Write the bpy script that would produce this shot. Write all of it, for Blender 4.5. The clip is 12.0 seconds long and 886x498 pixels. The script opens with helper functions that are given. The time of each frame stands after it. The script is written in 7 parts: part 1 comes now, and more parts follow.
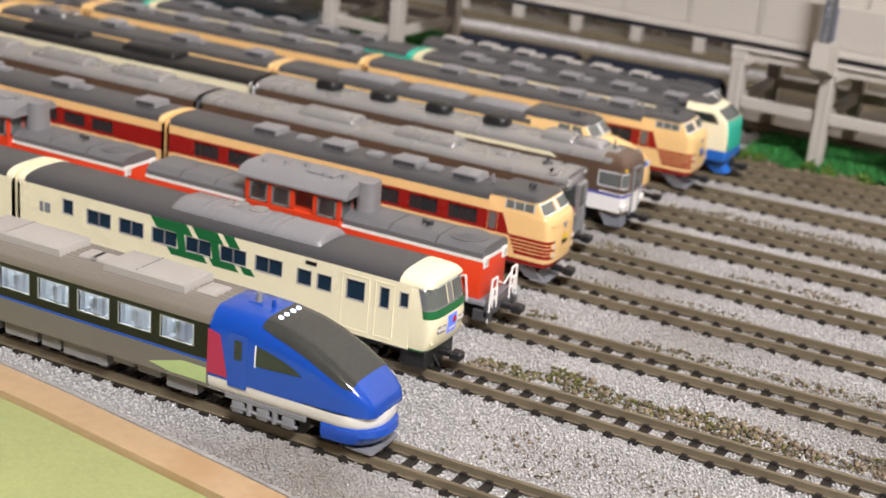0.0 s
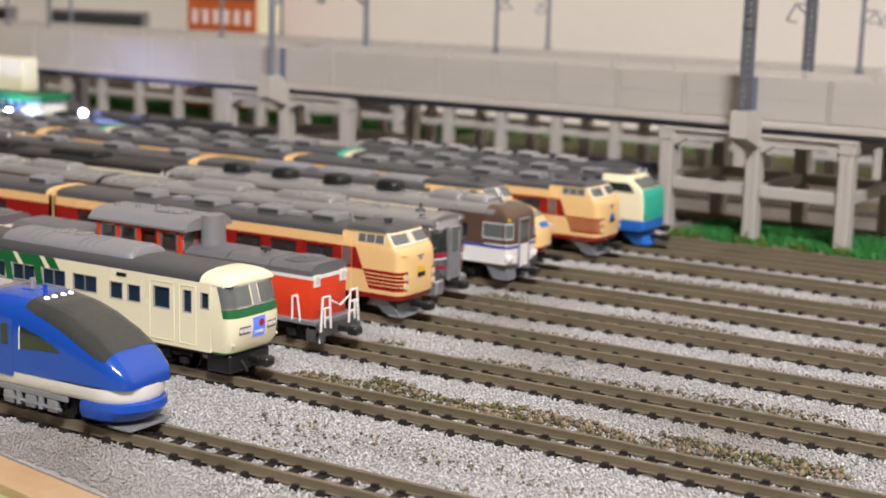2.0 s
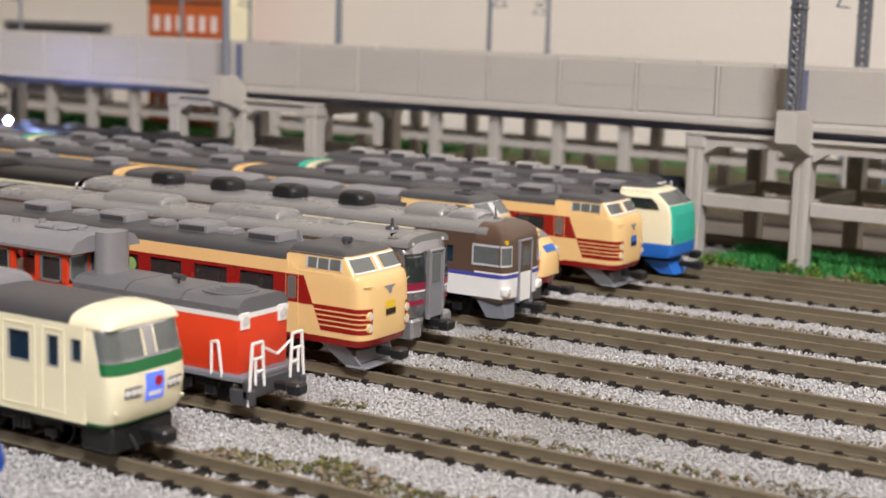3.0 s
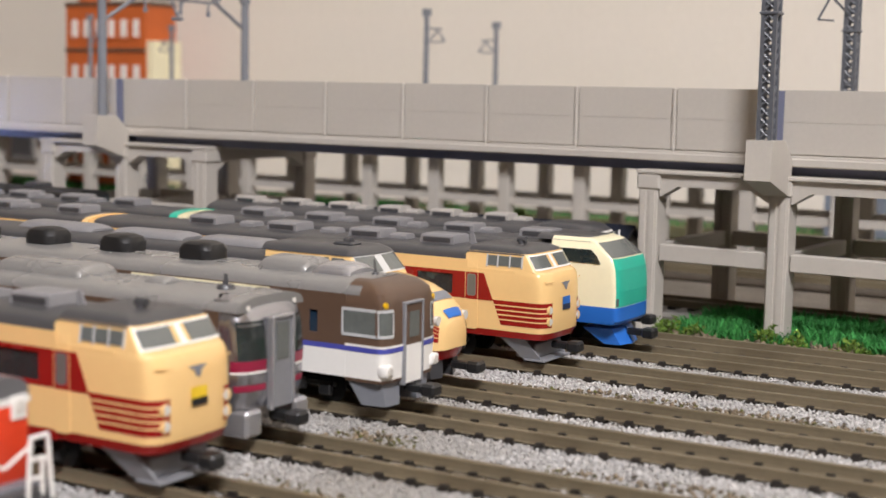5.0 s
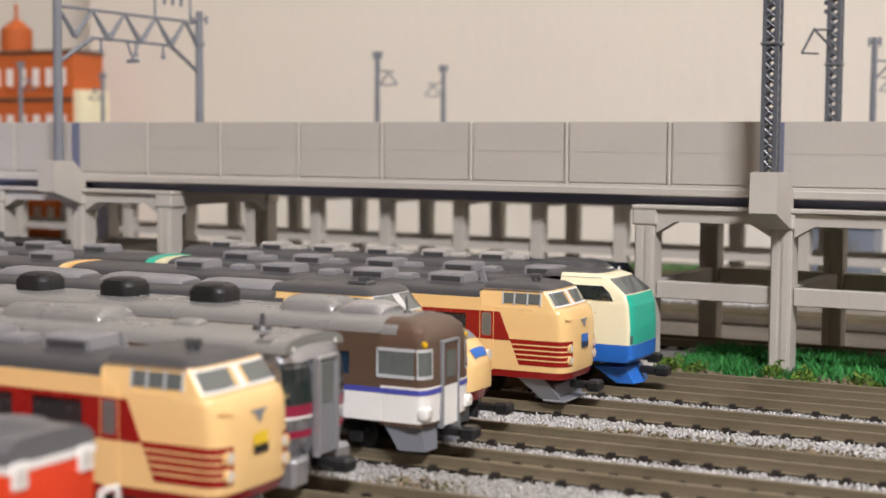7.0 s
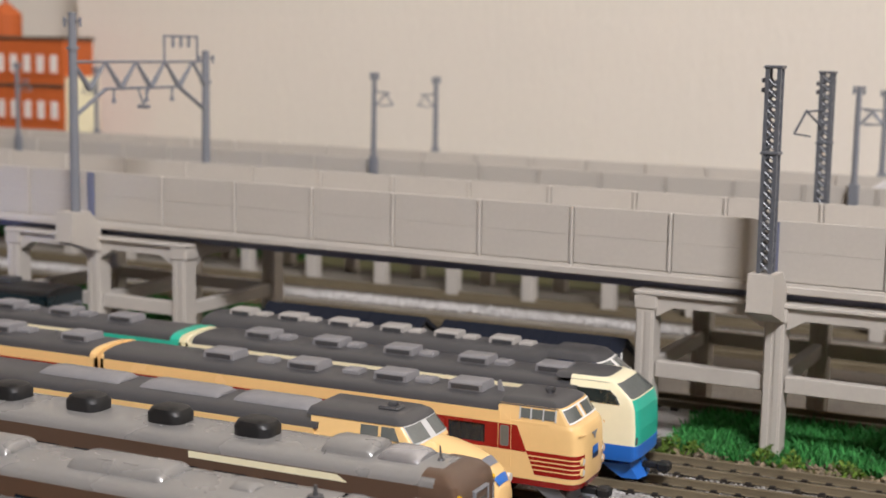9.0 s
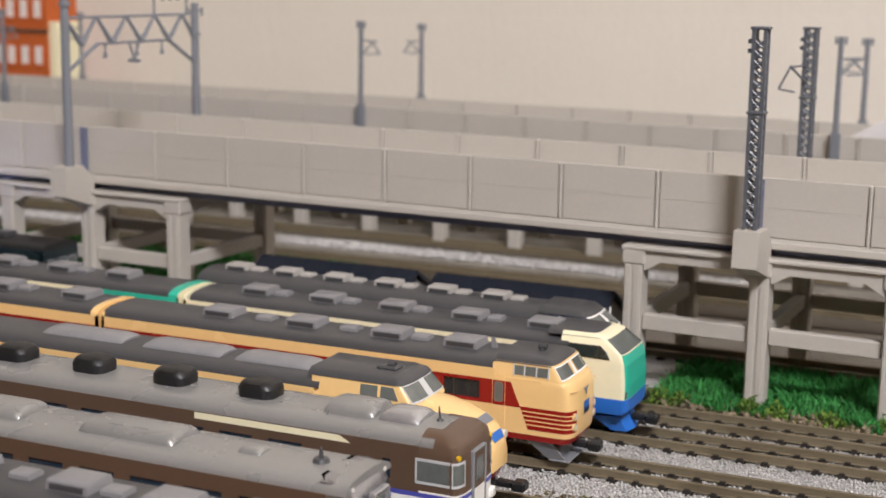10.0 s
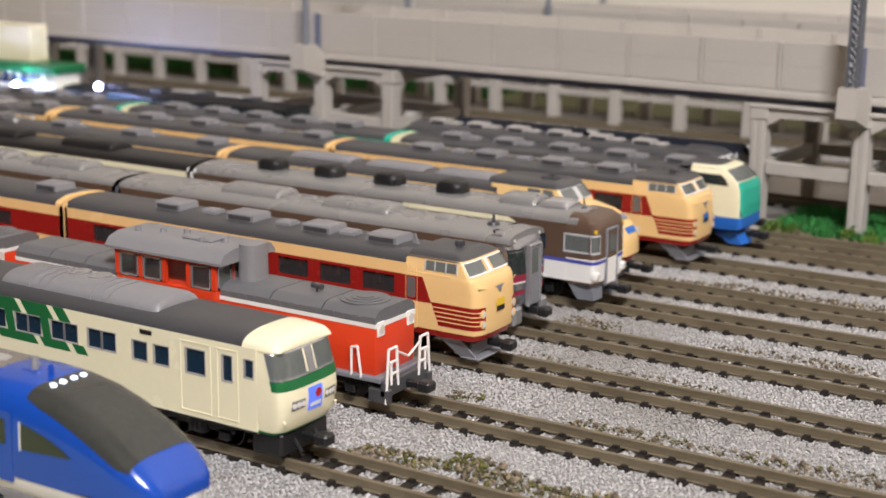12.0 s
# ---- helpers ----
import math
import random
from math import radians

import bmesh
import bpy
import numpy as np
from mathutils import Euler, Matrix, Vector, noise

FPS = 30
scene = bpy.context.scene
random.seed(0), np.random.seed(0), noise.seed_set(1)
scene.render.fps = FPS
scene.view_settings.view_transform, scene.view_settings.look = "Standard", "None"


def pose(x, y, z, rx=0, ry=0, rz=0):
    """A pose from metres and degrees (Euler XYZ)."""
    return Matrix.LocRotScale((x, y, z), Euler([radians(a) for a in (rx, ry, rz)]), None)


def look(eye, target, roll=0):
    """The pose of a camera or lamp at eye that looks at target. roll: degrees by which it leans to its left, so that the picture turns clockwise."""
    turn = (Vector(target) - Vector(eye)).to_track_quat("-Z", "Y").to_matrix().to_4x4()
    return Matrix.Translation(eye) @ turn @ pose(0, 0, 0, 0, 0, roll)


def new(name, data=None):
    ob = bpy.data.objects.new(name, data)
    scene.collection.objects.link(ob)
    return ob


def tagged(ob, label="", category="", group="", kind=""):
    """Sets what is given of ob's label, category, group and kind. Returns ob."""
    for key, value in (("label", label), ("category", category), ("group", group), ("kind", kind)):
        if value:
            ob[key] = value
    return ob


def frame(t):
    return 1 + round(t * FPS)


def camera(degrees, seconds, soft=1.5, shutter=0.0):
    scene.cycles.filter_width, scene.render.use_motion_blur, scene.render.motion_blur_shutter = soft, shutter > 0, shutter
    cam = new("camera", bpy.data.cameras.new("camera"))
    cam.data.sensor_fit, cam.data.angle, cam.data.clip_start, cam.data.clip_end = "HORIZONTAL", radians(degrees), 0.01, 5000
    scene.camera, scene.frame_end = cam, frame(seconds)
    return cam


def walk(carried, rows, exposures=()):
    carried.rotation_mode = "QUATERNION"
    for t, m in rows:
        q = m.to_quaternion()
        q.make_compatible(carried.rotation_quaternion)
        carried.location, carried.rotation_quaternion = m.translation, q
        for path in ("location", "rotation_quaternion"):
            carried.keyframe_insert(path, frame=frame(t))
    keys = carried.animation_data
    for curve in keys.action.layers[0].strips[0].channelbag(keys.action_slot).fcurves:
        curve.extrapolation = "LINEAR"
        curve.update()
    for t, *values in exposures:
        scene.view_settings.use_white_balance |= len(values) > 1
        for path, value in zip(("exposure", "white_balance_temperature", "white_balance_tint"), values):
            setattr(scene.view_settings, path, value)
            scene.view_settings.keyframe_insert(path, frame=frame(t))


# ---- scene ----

# A model railway yard in N scale (1:150) on a table; real size, so a coach is about 13 cm long.
# x runs along the tracks, y across them away from the table's edge, z up from the rail heads.
cam = camera(34.0, 12.0, soft=1.6)
cam.data.dof.use_dof, cam.data.dof.focus_distance, cam.data.dof.aperture_fstop = True, 0.32, 26.0
PATH = [
    (0, (0.14283, -0.25304, 0.14527), (0.02001, 0.00183, 0.04548), 5.19),
    (0.5, (0.15819, -0.23401, 0.12466), (0.02547, 0.02033, 0.03693), 3.67),
    (1, (0.17700, -0.21670, 0.11577), (0.03436, 0.03497, 0.03629), 2.81),
    (1.5, (0.20040, -0.21596, 0.10338), (0.04859, 0.03403, 0.03662), 1.97),
    (2, (0.21513, -0.22082, 0.09283), (0.06171, 0.03122, 0.03865), 1.53),
    (2.5, (0.18103, -0.16420, 0.07960), (0.02960, 0.08997, 0.02990), 1.72),
    (2.7, (0.17662, -0.15427, 0.07664), (0.02368, 0.09916, 0.02784), 1.56),
    (3, (0.16696, -0.13542, 0.07415), (0.01422, 0.11840, 0.02669), 1.67),
    (3.5, (0.17031, -0.12297, 0.07720), (0.01613, 0.13027, 0.03142), 1.45),
    (5.5, (0.12469, -0.03797, 0.05669), (-0.02239, 0.22208, 0.02945), 0.31),
    (6, (0.11057, -0.04960, 0.05775), (-0.02240, 0.21813, 0.03243), 0.53),
    (6.5, (0.11674, -0.05629, 0.05590), (-0.01753, 0.21098, 0.03271), 0.49),
    (7, (0.11486, -0.05177, 0.05510), (-0.01843, 0.21613, 0.03351), 0.45),
    (7.5, (0.11517, -0.05550, 0.05927), (-0.01726, 0.21273, 0.03658), 0.63),
    (9.5, (0.10774, -0.07410, 0.11393), (-0.01397, 0.19548, 0.06376), 0.97),
    (10, (0.10799, -0.07992, 0.11466), (-0.01165, 0.18935, 0.05827), 0.83),
    (10.5, (0.14121, -0.11894, 0.11271), (0.00532, 0.14176, 0.05299), 0.17),
    (11, (0.14955, -0.15633, 0.11394), (0.01357, 0.10313, 0.04920), -0.02),
    (11.5, (0.15068, -0.16084, 0.11186), (0.00527, 0.09301, 0.04542), 0.32),
    (12, (0.16675, -0.17027, 0.10358), (0.01143, 0.07714, 0.03528), 0.65),
]
walk(cam, [(t, look(eye, target, roll)) for t, eye, target, roll in PATH],
     exposures=((0, 0.14), (0.6, 0.0), (7.5, 0.0), (9.5, -0.12), (10.2, -0.08), (11, 0.0), (12, -0.08)))

# ---- light: a white ceiling lamp in a cream room, cool lamps on the layout ----
world = bpy.data.worlds.new("room_light")
scene.world = world
world.use_nodes = True
world.node_tree.nodes["Background"].inputs[0].default_value = (1.0, 0.9, 0.78, 1)
world.node_tree.nodes["Background"].inputs[1].default_value = 0.11
scene.view_settings.exposure = 0.0


def area_lamp(name, size, power, colour, m):
    d = bpy.data.lights.new(name, "AREA")
    d.shape, d.size, d.size_y = "RECTANGLE", size[0], size[1]
    d.energy, d.color = power, colour
    ob = new(name, d)
    ob.matrix_world = m
    return ob


area_lamp("ceiling_lamp_light", (0.5, 0.5), 85.0, (0.98, 0.96, 1.0), look((0.85, -0.8, 1.47), (0.2, 0.3, 0)))

# ---- materials ----
MM = 0.001


def lin(c):
    return tuple((v / 12.92 if v <= 0.04045 else ((v + 0.055) / 1.055) ** 2.4) for v in c)


def hexc(h):
    return lin(tuple(int(h[i:i + 2], 16) / 255 for i in (0, 2, 4)))


def material(name, colour, rough=0.45, metal=0.0, vary=0.06, grain=900.0, blotch=60.0, bump=0.15, coat=0.0, rnd=0.0, stain=None, stain_at=0.62):
    """Painted plastic, metal or earth: a base colour with grain and blotches of real size, and fine relief."""
    m = bpy.data.materials.new(name)
    m.use_nodes = True
    nt = m.node_tree
    nd, ln = nt.nodes, nt.links
    b = nd["Principled BSDF"]
    tc = nd.new("ShaderNodeTexCoord")
    n1, n2 = nd.new("ShaderNodeTexNoise"), nd.new("ShaderNodeTexNoise")
    n1.inputs["Scale"].default_value, n2.inputs["Scale"].default_value = grain, blotch
    n1.inputs["Detail"].default_value, n2.inputs["Detail"].default_value = 3, 5
    ln.new(tc.outputs["Object"], n1.inputs["Vector"])
    ln.new(tc.outputs["Object"], n2.inputs["Vector"])
    mx = nd.new("ShaderNodeMath")
    mx.operation = "ADD"
    ln.new(n1.outputs["Fac"], mx.inputs[0])
    ln.new(n2.outputs["Fac"], mx.inputs[1])
    mr = nd.new("ShaderNodeMapRange")
    mr.inputs["From Min"].default_value, mr.inputs["From Max"].default_value = 0.6, 1.4
    mr.inputs["To Min"].default_value, mr.inputs["To Max"].default_value = 1 - vary, 1 + vary
    ln.new(mx.outputs[0], mr.inputs["Value"])
    hs = nd.new("ShaderNodeHueSaturation")
    hs.inputs["Color"].default_value = (*colour, 1)
    ln.new(mr.outputs[0], hs.inputs["Value"])
    out = hs.outputs["Color"]
    if rnd:
        oi = nd.new("ShaderNodeNewGeometry")
        r2 = nd.new("ShaderNodeMapRange")
        r2.inputs["To Min"].default_value, r2.inputs["To Max"].default_value = 1 - rnd, 1 + rnd
        ln.new(oi.outputs["Random Per Island"], r2.inputs["Value"])
        h2 = nd.new("ShaderNodeHueSaturation")
        ln.new(out, h2.inputs["Color"])
        ln.new(r2.outputs[0], h2.inputs["Value"])
        out = h2.outputs["Color"]
    if stain:
        n3 = nd.new("ShaderNodeTexNoise")
        n3.inputs["Scale"].default_value, n3.inputs["Detail"].default_value = blotch * 0.7, 8
        ln.new(tc.outputs["Object"], n3.inputs["Vector"])
        cr = nd.new("ShaderNodeMapRange")
        cr.inputs["From Min"].default_value, cr.inputs["From Max"].default_value = stain_at - 0.08, stain_at + 0.08
        ln.new(n3.outputs["Fac"], cr.inputs["Value"])
        mc = nd.new("ShaderNodeMix")
        mc.data_type = "RGBA"
        ln.new(cr.outputs[0], mc.inputs["Factor"])
        ln.new(out, mc.inputs["A"])
        mc.inputs["B"].default_value = (*stain, 1)
        out = mc.outputs["Result"]
    ln.new(out, b.inputs["Base Color"])
    rr = nd.new("ShaderNodeMapRange")
    rr.inputs["To Min"].default_value, rr.inputs["To Max"].default_value = max(0.02, rough - 0.08), min(1, rough + 0.08)
    ln.new(n2.outputs["Fac"], rr.inputs["Value"])
    ln.new(rr.outputs[0], b.inputs["Roughness"])
    b.inputs["Metallic"].default_value = metal
    b.inputs["Coat Weight"].default_value = coat
    b.inputs["Coat Roughness"].default_value = 0.15
    if bump:
        bp = nd.new("ShaderNodeBump")
        bp.inputs["Strength"].default_value, bp.inputs["Distance"].default_value = bump, 0.0002
        ln.new(n1.outputs["Fac"], bp.inputs["Height"])
        ln.new(bp.outputs["Normal"], b.inputs["Normal"])
    return m


def glass(name, tint=(0.75, 0.8, 0.8), rough=0.03, clear=0.55):
    """Thin clear plastic glazing: a pane that lets most light through and reflects the rest."""
    m = bpy.data.materials.new(name)
    m.use_nodes = True
    nt = m.node_tree
    nd, ln = nt.nodes, nt.links
    b = nd["Principled BSDF"]
    b.inputs["Base Color"].default_value = (*[v * 0.08 for v in tint], 1)
    b.inputs["Roughness"].default_value = rough
    b.inputs["Specular IOR Level"].default_value = 0.7
    t = nd.new("ShaderNodeBsdfTransparent")
    t.inputs["Color"].default_value = (*tint, 1)
    mx = nd.new("ShaderNodeMixShader")
    mx.inputs["Fac"].default_value = clear
    ln.new(b.outputs[0], mx.inputs[1])
    ln.new(t.outputs[0], mx.inputs[2])
    ln.new(mx.outputs[0], nd["Material Output"].inputs["Surface"])
    return m


def glow(name, colour, strength):
    m = bpy.data.materials.new(name)
    m.use_nodes = True
    b = m.node_tree.nodes["Principled BSDF"]
    b.inputs["Base Color"].default_value = (*colour, 1)
    b.inputs["Emission Color"].default_value = (*colour, 1)
    b.inputs["Emission Strength"].default_value = strength
    return m


M_CREAM = material("cream_paint", hexc("F0C98A"), 0.25, vary=0.02, bump=0.03)
M_IVORY = material("ivory_paint", hexc("F3EBC8"), 0.26, vary=0.02, bump=0.03)
M_RED = material("dark_red_paint", hexc("93201C"), 0.26, vary=0.04, bump=0.03)
M_ORANGE = material("vermilion_paint", hexc("D8401F"), 0.32, vary=0.03, bump=0.03)
M_BLUE = material("cobalt_blue_paint", hexc("1148AC"), 0.16, vary=0.02, bump=0.02, coat=0.3)
M_ROOF = material("dark_grey_roof_plastic", hexc("464648"), 0.36, vary=0.06, bump=0.05)
M_UNIT = material("grey_roof_unit_plastic", hexc("858486"), 0.38, vary=0.05, bump=0.05)
M_GLOSSBLACK = material("gloss_black_paint", hexc("0D0D10"), 0.22, vary=0.05, bump=0.02)
M_BLACK = material("black_plastic", hexc("1D1D1E"), 0.42, vary=0.1, bump=0.1)
M_WHITE = material("white_paint", hexc("EDEBE6"), 0.35, vary=0.02, bump=0.03)
M_GREEN = material("dark_green_paint", hexc("1F6A3A"), 0.35, vary=0.03, bump=0.03)
M_TEAL = material("teal_paint", hexc("2FB79C"), 0.33, vary=0.02, bump=0.03)
M_SILVER = material("silver_paint", hexc("BDBDC0"), 0.24, metal=0.7, vary=0.04, bump=0.05)
M_BROWN = material("brown_grey_paint", hexc("5E4A3C"), 0.35, vary=0.03, bump=0.03)
M_CONC = material("grey_concrete_plastic", hexc("BDB7AE"), 0.6, vary=0.04, bump=0.1)
M_GIRD = material("blue_grey_girder_plastic", hexc("70748A"), 0.5, vary=0.04, bump=0.08)
M_STEEL = material("grey_steel_plastic", hexc("7C7F86"), 0.45, vary=0.05, bump=0.08)
M_RAIL = material("brown_rail", hexc("756A55"), 0.5, metal=0.1, vary=0.12, bump=0.15, stain=hexc("6A5F4B"))
M_SLEEP = material("dark_sleeper_plastic", hexc("241F1B"), 0.6, vary=0.2, bump=0.2)
M_BALLAST = material("grey_ballast", hexc("A3A09C"), 0.8, vary=0.4, grain=1500, blotch=40, bump=1.0, stain=hexc("8B8378"))
M_STONE = material("ballast_stone", hexc("C0BEBC"), 0.5, vary=0.2, grain=1500, blotch=14, bump=0.3, rnd=0.28, stain=hexc("938E86"), stain_at=0.56)
M_WALL = material("cream_wallpaper", hexc("E2D3BC"), 0.75, vary=0.02, grain=500, blotch=8, bump=0.3)
M_MAST = material("dark_grey_mast_plastic", hexc("5B5E64"), 0.4, vary=0.05, bump=0.06)

# ---- mesh helpers; all lengths below are millimetres ----


def V(*p):
    return Vector(p)


CUBE = ((0, 3, 2, 1), (4, 5, 6, 7), (0, 1, 5, 4), (1, 2, 6, 5), (2, 3, 7, 6), (3, 0, 4, 7))


def box(bm, x0, x1, y0, y1, z0, z1, bev=0.0, seg=1):
    """A box; with bev its edges are bevelled."""
    vs = [bm.verts.new(p) for p in ((x0, y0, z0), (x1, y0, z0), (x1, y1, z0), (x0, y1, z0), (x0, y0, z1), (x1, y0, z1), (x1, y1, z1), (x0, y1, z1))]
    fs = [bm.faces.new([vs[i] for i in f]) for f in CUBE]
    if bev:
        es = list({e for f in fs for e in f.edges})
        bmesh.ops.bevel(bm, geom=es, offset=min(bev, 0.45 * min(abs(x1 - x0), abs(y1 - y0), abs(z1 - z0))), segments=seg, profile=0.5, affect="EDGES")
    return bm


def loft(bm, rings, closed=True, caps=True):
    """Skins rings of points, all of one length."""
    rows = [[bm.verts.new(p) for p in ring] for ring in rings]
    n = len(rows[0])
    for a, b in zip(rows, rows[1:]):
        for i in range(n if closed else n - 1):
            j = (i + 1) % n
            try:
                bm.faces.new((a[i], a[j], b[j], b[i]))
            except ValueError:
                pass
    if caps and closed:
        for r, flip in ((rows[0], True), (rows[-1], False)):
            try:
                bm.faces.new(r[::-1] if flip else r)
            except ValueError:
                pass
    return rows


def prism(bm, outline, x0, x1):
    """An outline of (y, z) drawn out along x."""
    return loft(bm, [[(x0, y, z) for y, z in outline], [(x1, y, z) for y, z in outline]])


def plate(bm, outline, axis, a0, a1):
    """A flat outline (u, v) with a thickness along x, y or z."""
    put = {"x": lambda a, u, v: (a, u, v), "y": lambda a, u, v: (u, a, v), "z": lambda a, u, v: (u, v, a)}[axis]
    return loft(bm, [[put(a0, u, v) for u, v in outline], [put(a1, u, v) for u, v in outline]])


def rod(bm, a, b, r, n=8, r2=None):
    a, b = Vector(a), Vector(b)
    d = b - a
    q = d.to_track_quat("Z", "Y").to_matrix()
    rings = []
    for p, rr in ((a, r), (b, r if r2 is None else r2)):
        rings.append([p + q @ Vector((math.cos(2 * math.pi * i / n) * rr, math.sin(2 * math.pi * i / n) * rr, 0)) for i in range(n)])
    return loft(bm, rings)


def rounded(w, h, r, cx=0.0, cy=0.0, n=4):
    """A rounded rectangle, anticlockwise, as (u, v) points."""
    pts = []
    for sx, sy, a0 in ((1, 1, 0), (-1, 1, 90), (-1, -1, 180), (1, -1, 270)):
        for i in range(n + 1):
            a = math.radians(a0 + 90 * i / n)
            pts.append((cx + sx * (w / 2 - r) + r * math.cos(a), cy + sy * (h / 2 - r) + r * math.sin(a)))
    return pts


def mesh_of(name, bm, mat, smooth=35.0):
    bmesh.ops.recalc_face_normals(bm, faces=bm.faces[:])
    bmesh.ops.scale(bm, vec=(MM, MM, MM), verts=bm.verts[:])
    me = bpy.data.meshes.new(name)
    bm.to_mesh(me)
    bm.free()
    if mat:
        me.materials.append(mat)
    if smooth:
        me.shade_smooth()
        me.set_sharp_from_angle(angle=radians(smooth))
    return me


def part(name, bm, mat, parent, label="", smooth=35.0):
    ob = new(name, mesh_of(name, bm, mat, smooth))
    ob.parent = parent
    if label:
        ob["label"] = label
    return ob


def thing(name, x, y, z, label, category, group="", kind=""):
    """An empty at the base of a thing that carries its parts."""
    ob = new(name)
    ob.empty_display_size = 0.005
    ob.location = (x * MM, y * MM, z * MM)
    return tagged(ob, label, category, group, kind)


def solid(name, bm, mat, label, category, group="", kind="", smooth=35.0, at=(0, 0, 0)):
    ob = new(name, mesh_of(name, bm, mat, smooth))
    ob.location = [v * MM for v in at]
    return tagged(ob, label, category, group, kind)


def nb():
    return bmesh.new()

M_GLASS = glass("clear_glazing", (0.78, 0.84, 0.86), 0.04, 0.6)
M_CLEAR = glass("bright_clear_glazing", (0.93, 0.95, 0.96), 0.03, 0.86)
# opaque dark colour stands in for the dim cab behind see-through glass
M_SCREEN = material("opaque_dark_windscreen", (0.04, 0.042, 0.038), 0.03, vary=0.15, bump=0.0, coat=0.0)
M_DARKGL = material("dark_green_cab_glazing", (0.018, 0.026, 0.026), 0.07, vary=0.1, bump=0.0, coat=0.6)
# opaque grey carries the light of the cab interior that clear glazing would show
M_DGLASS = material("grey_glazing_painted_cab_light", (0.13, 0.142, 0.135), 0.04, vary=0.1, bump=0.0, coat=0.6)
M_NGLASS = material("navy_tinted_glazing", (0.012, 0.03, 0.055), 0.12, vary=0.2, bump=0.0, coat=0.4)
M_SEAT = material("seat_plastic", hexc("3A3F4A"), 0.6, vary=0.15, bump=0.1)
M_SEATR = material("dark_red_seat_plastic", hexc("4A1B18"), 0.6, vary=0.15, bump=0.1)
M_LSEAT = material("pale_grey_interior_plastic", hexc("E6E9EC"), 0.35, vary=0.06, bump=0.1)
M_LAMP = material("clear_headlamp", hexc("D8D4CC"), 0.1, vary=0.05, bump=0.0, coat=0.5)
M_TAIL = material("red_tail_lamp", hexc("B4262A"), 0.15, vary=0.05, bump=0.0, coat=0.5)
M_PURPLE = material("purple_blue_paint", hexc("4B4FA6"), 0.35, vary=0.03, bump=0.02)
M_MAROON = material("maroon_paint", hexc("8E1E3C"), 0.35, vary=0.03, bump=0.02)
M_NAVY = material("navy_paint", hexc("1C2A48"), 0.35, vary=0.04, bump=0.03)
M_BEIGEROOF = material("warm_grey_roof_plastic", hexc("7D766D"), 0.45, vary=0.05, bump=0.06)
M_LIGHTROOF = material("pale_grey_roof_plastic", hexc("9B9A98"), 0.28, metal=0.4, vary=0.04, bump=0.05)
M_YELLOW = material("yellow_paint", hexc("E3B41C"), 0.4, vary=0.03, bump=0.03)
M_SKIRT = material("grey_skirt_plastic", hexc("7F8084"), 0.42, vary=0.05, bump=0.05)
M_CHROME = material("bright_silver_plating", hexc("A9A9AE"), 0.22, metal=0.85, vary=0.05, bump=0.02)
# pale, barely metallic base colour that holds the bright reflection of chrome frames
M_BRIGHT = material("pale_frame_plating_painted_sheen", hexc("D9DBDC"), 0.25, metal=0.25, vary=0.03, bump=0.02)
M_HOOD = material("grey_hood_plastic", hexc("68686A"), 0.35, vary=0.05, bump=0.05)
M_T1SIDE = material("warm_dark_grey_paint", hexc("6C6863"), 0.35, vary=0.04, bump=0.03)
M_UNITL = material("pale_roof_unit_plastic", hexc("A9A5A0"), 0.4, vary=0.04, bump=0.04)
M_PINK = material("crimson_paint", hexc("A8284E"), 0.35, vary=0.03, bump=0.02)
M_SIGNB = material("blue_train_sign", hexc("2E6FC4"), 0.3, vary=0.03, bump=0.0)
M_SIGNG = glow("lit_blue_headboard", hexc("5A78E8"), 0.5)
M_LED = glow("white_led_lamp", (0.72, 0.8, 1.0), 2.2)


def superring(z, xb, xf, hw, d, p=3.0, n=14):
    """A plan outline at height z: straight sides from xb, a rounded front that reaches xf."""
    pts = [(xb, -hw, z)]
    for i in range(n + 1):
        a = math.radians(-90 + 180 * i / n)
        s, c = math.sin(a), max(0.0, math.cos(a))
        pts.append((xf - d + d * c ** (2 / p), math.copysign(hw * abs(s) ** (2 / p), s), z))
    pts.append((xb, hw, z))
    return pts


def nose_shape(levels, xb, p=3.0, n=16):
    """A front end skinned from levels of (z, xf, half width, depth of the rounding). Returns its mesh and its surface."""
    bm = nb()
    loft(bm, [superring(z, xb, xf, hw, d, p, n) for z, xf, hw, d in levels])

    def surface(a, z):
        for l0, l1 in zip(levels, levels[1:]):
            if z <= l1[0]:
                break
        f = min(1, max(0, (z - l0[0]) / (l1[0] - l0[0] + 1e-9)))
        xf, hw, d = (l0[i] + (l1[i] - l0[i]) * f for i in (1, 2, 3))
        r = math.radians(a)
        s, c = math.sin(r), max(0.0, math.cos(r))
        return Vector((xf - d + d * c ** (2 / p), math.copysign(hw * abs(s) ** (2 / p), s), z))

    return bm, surface


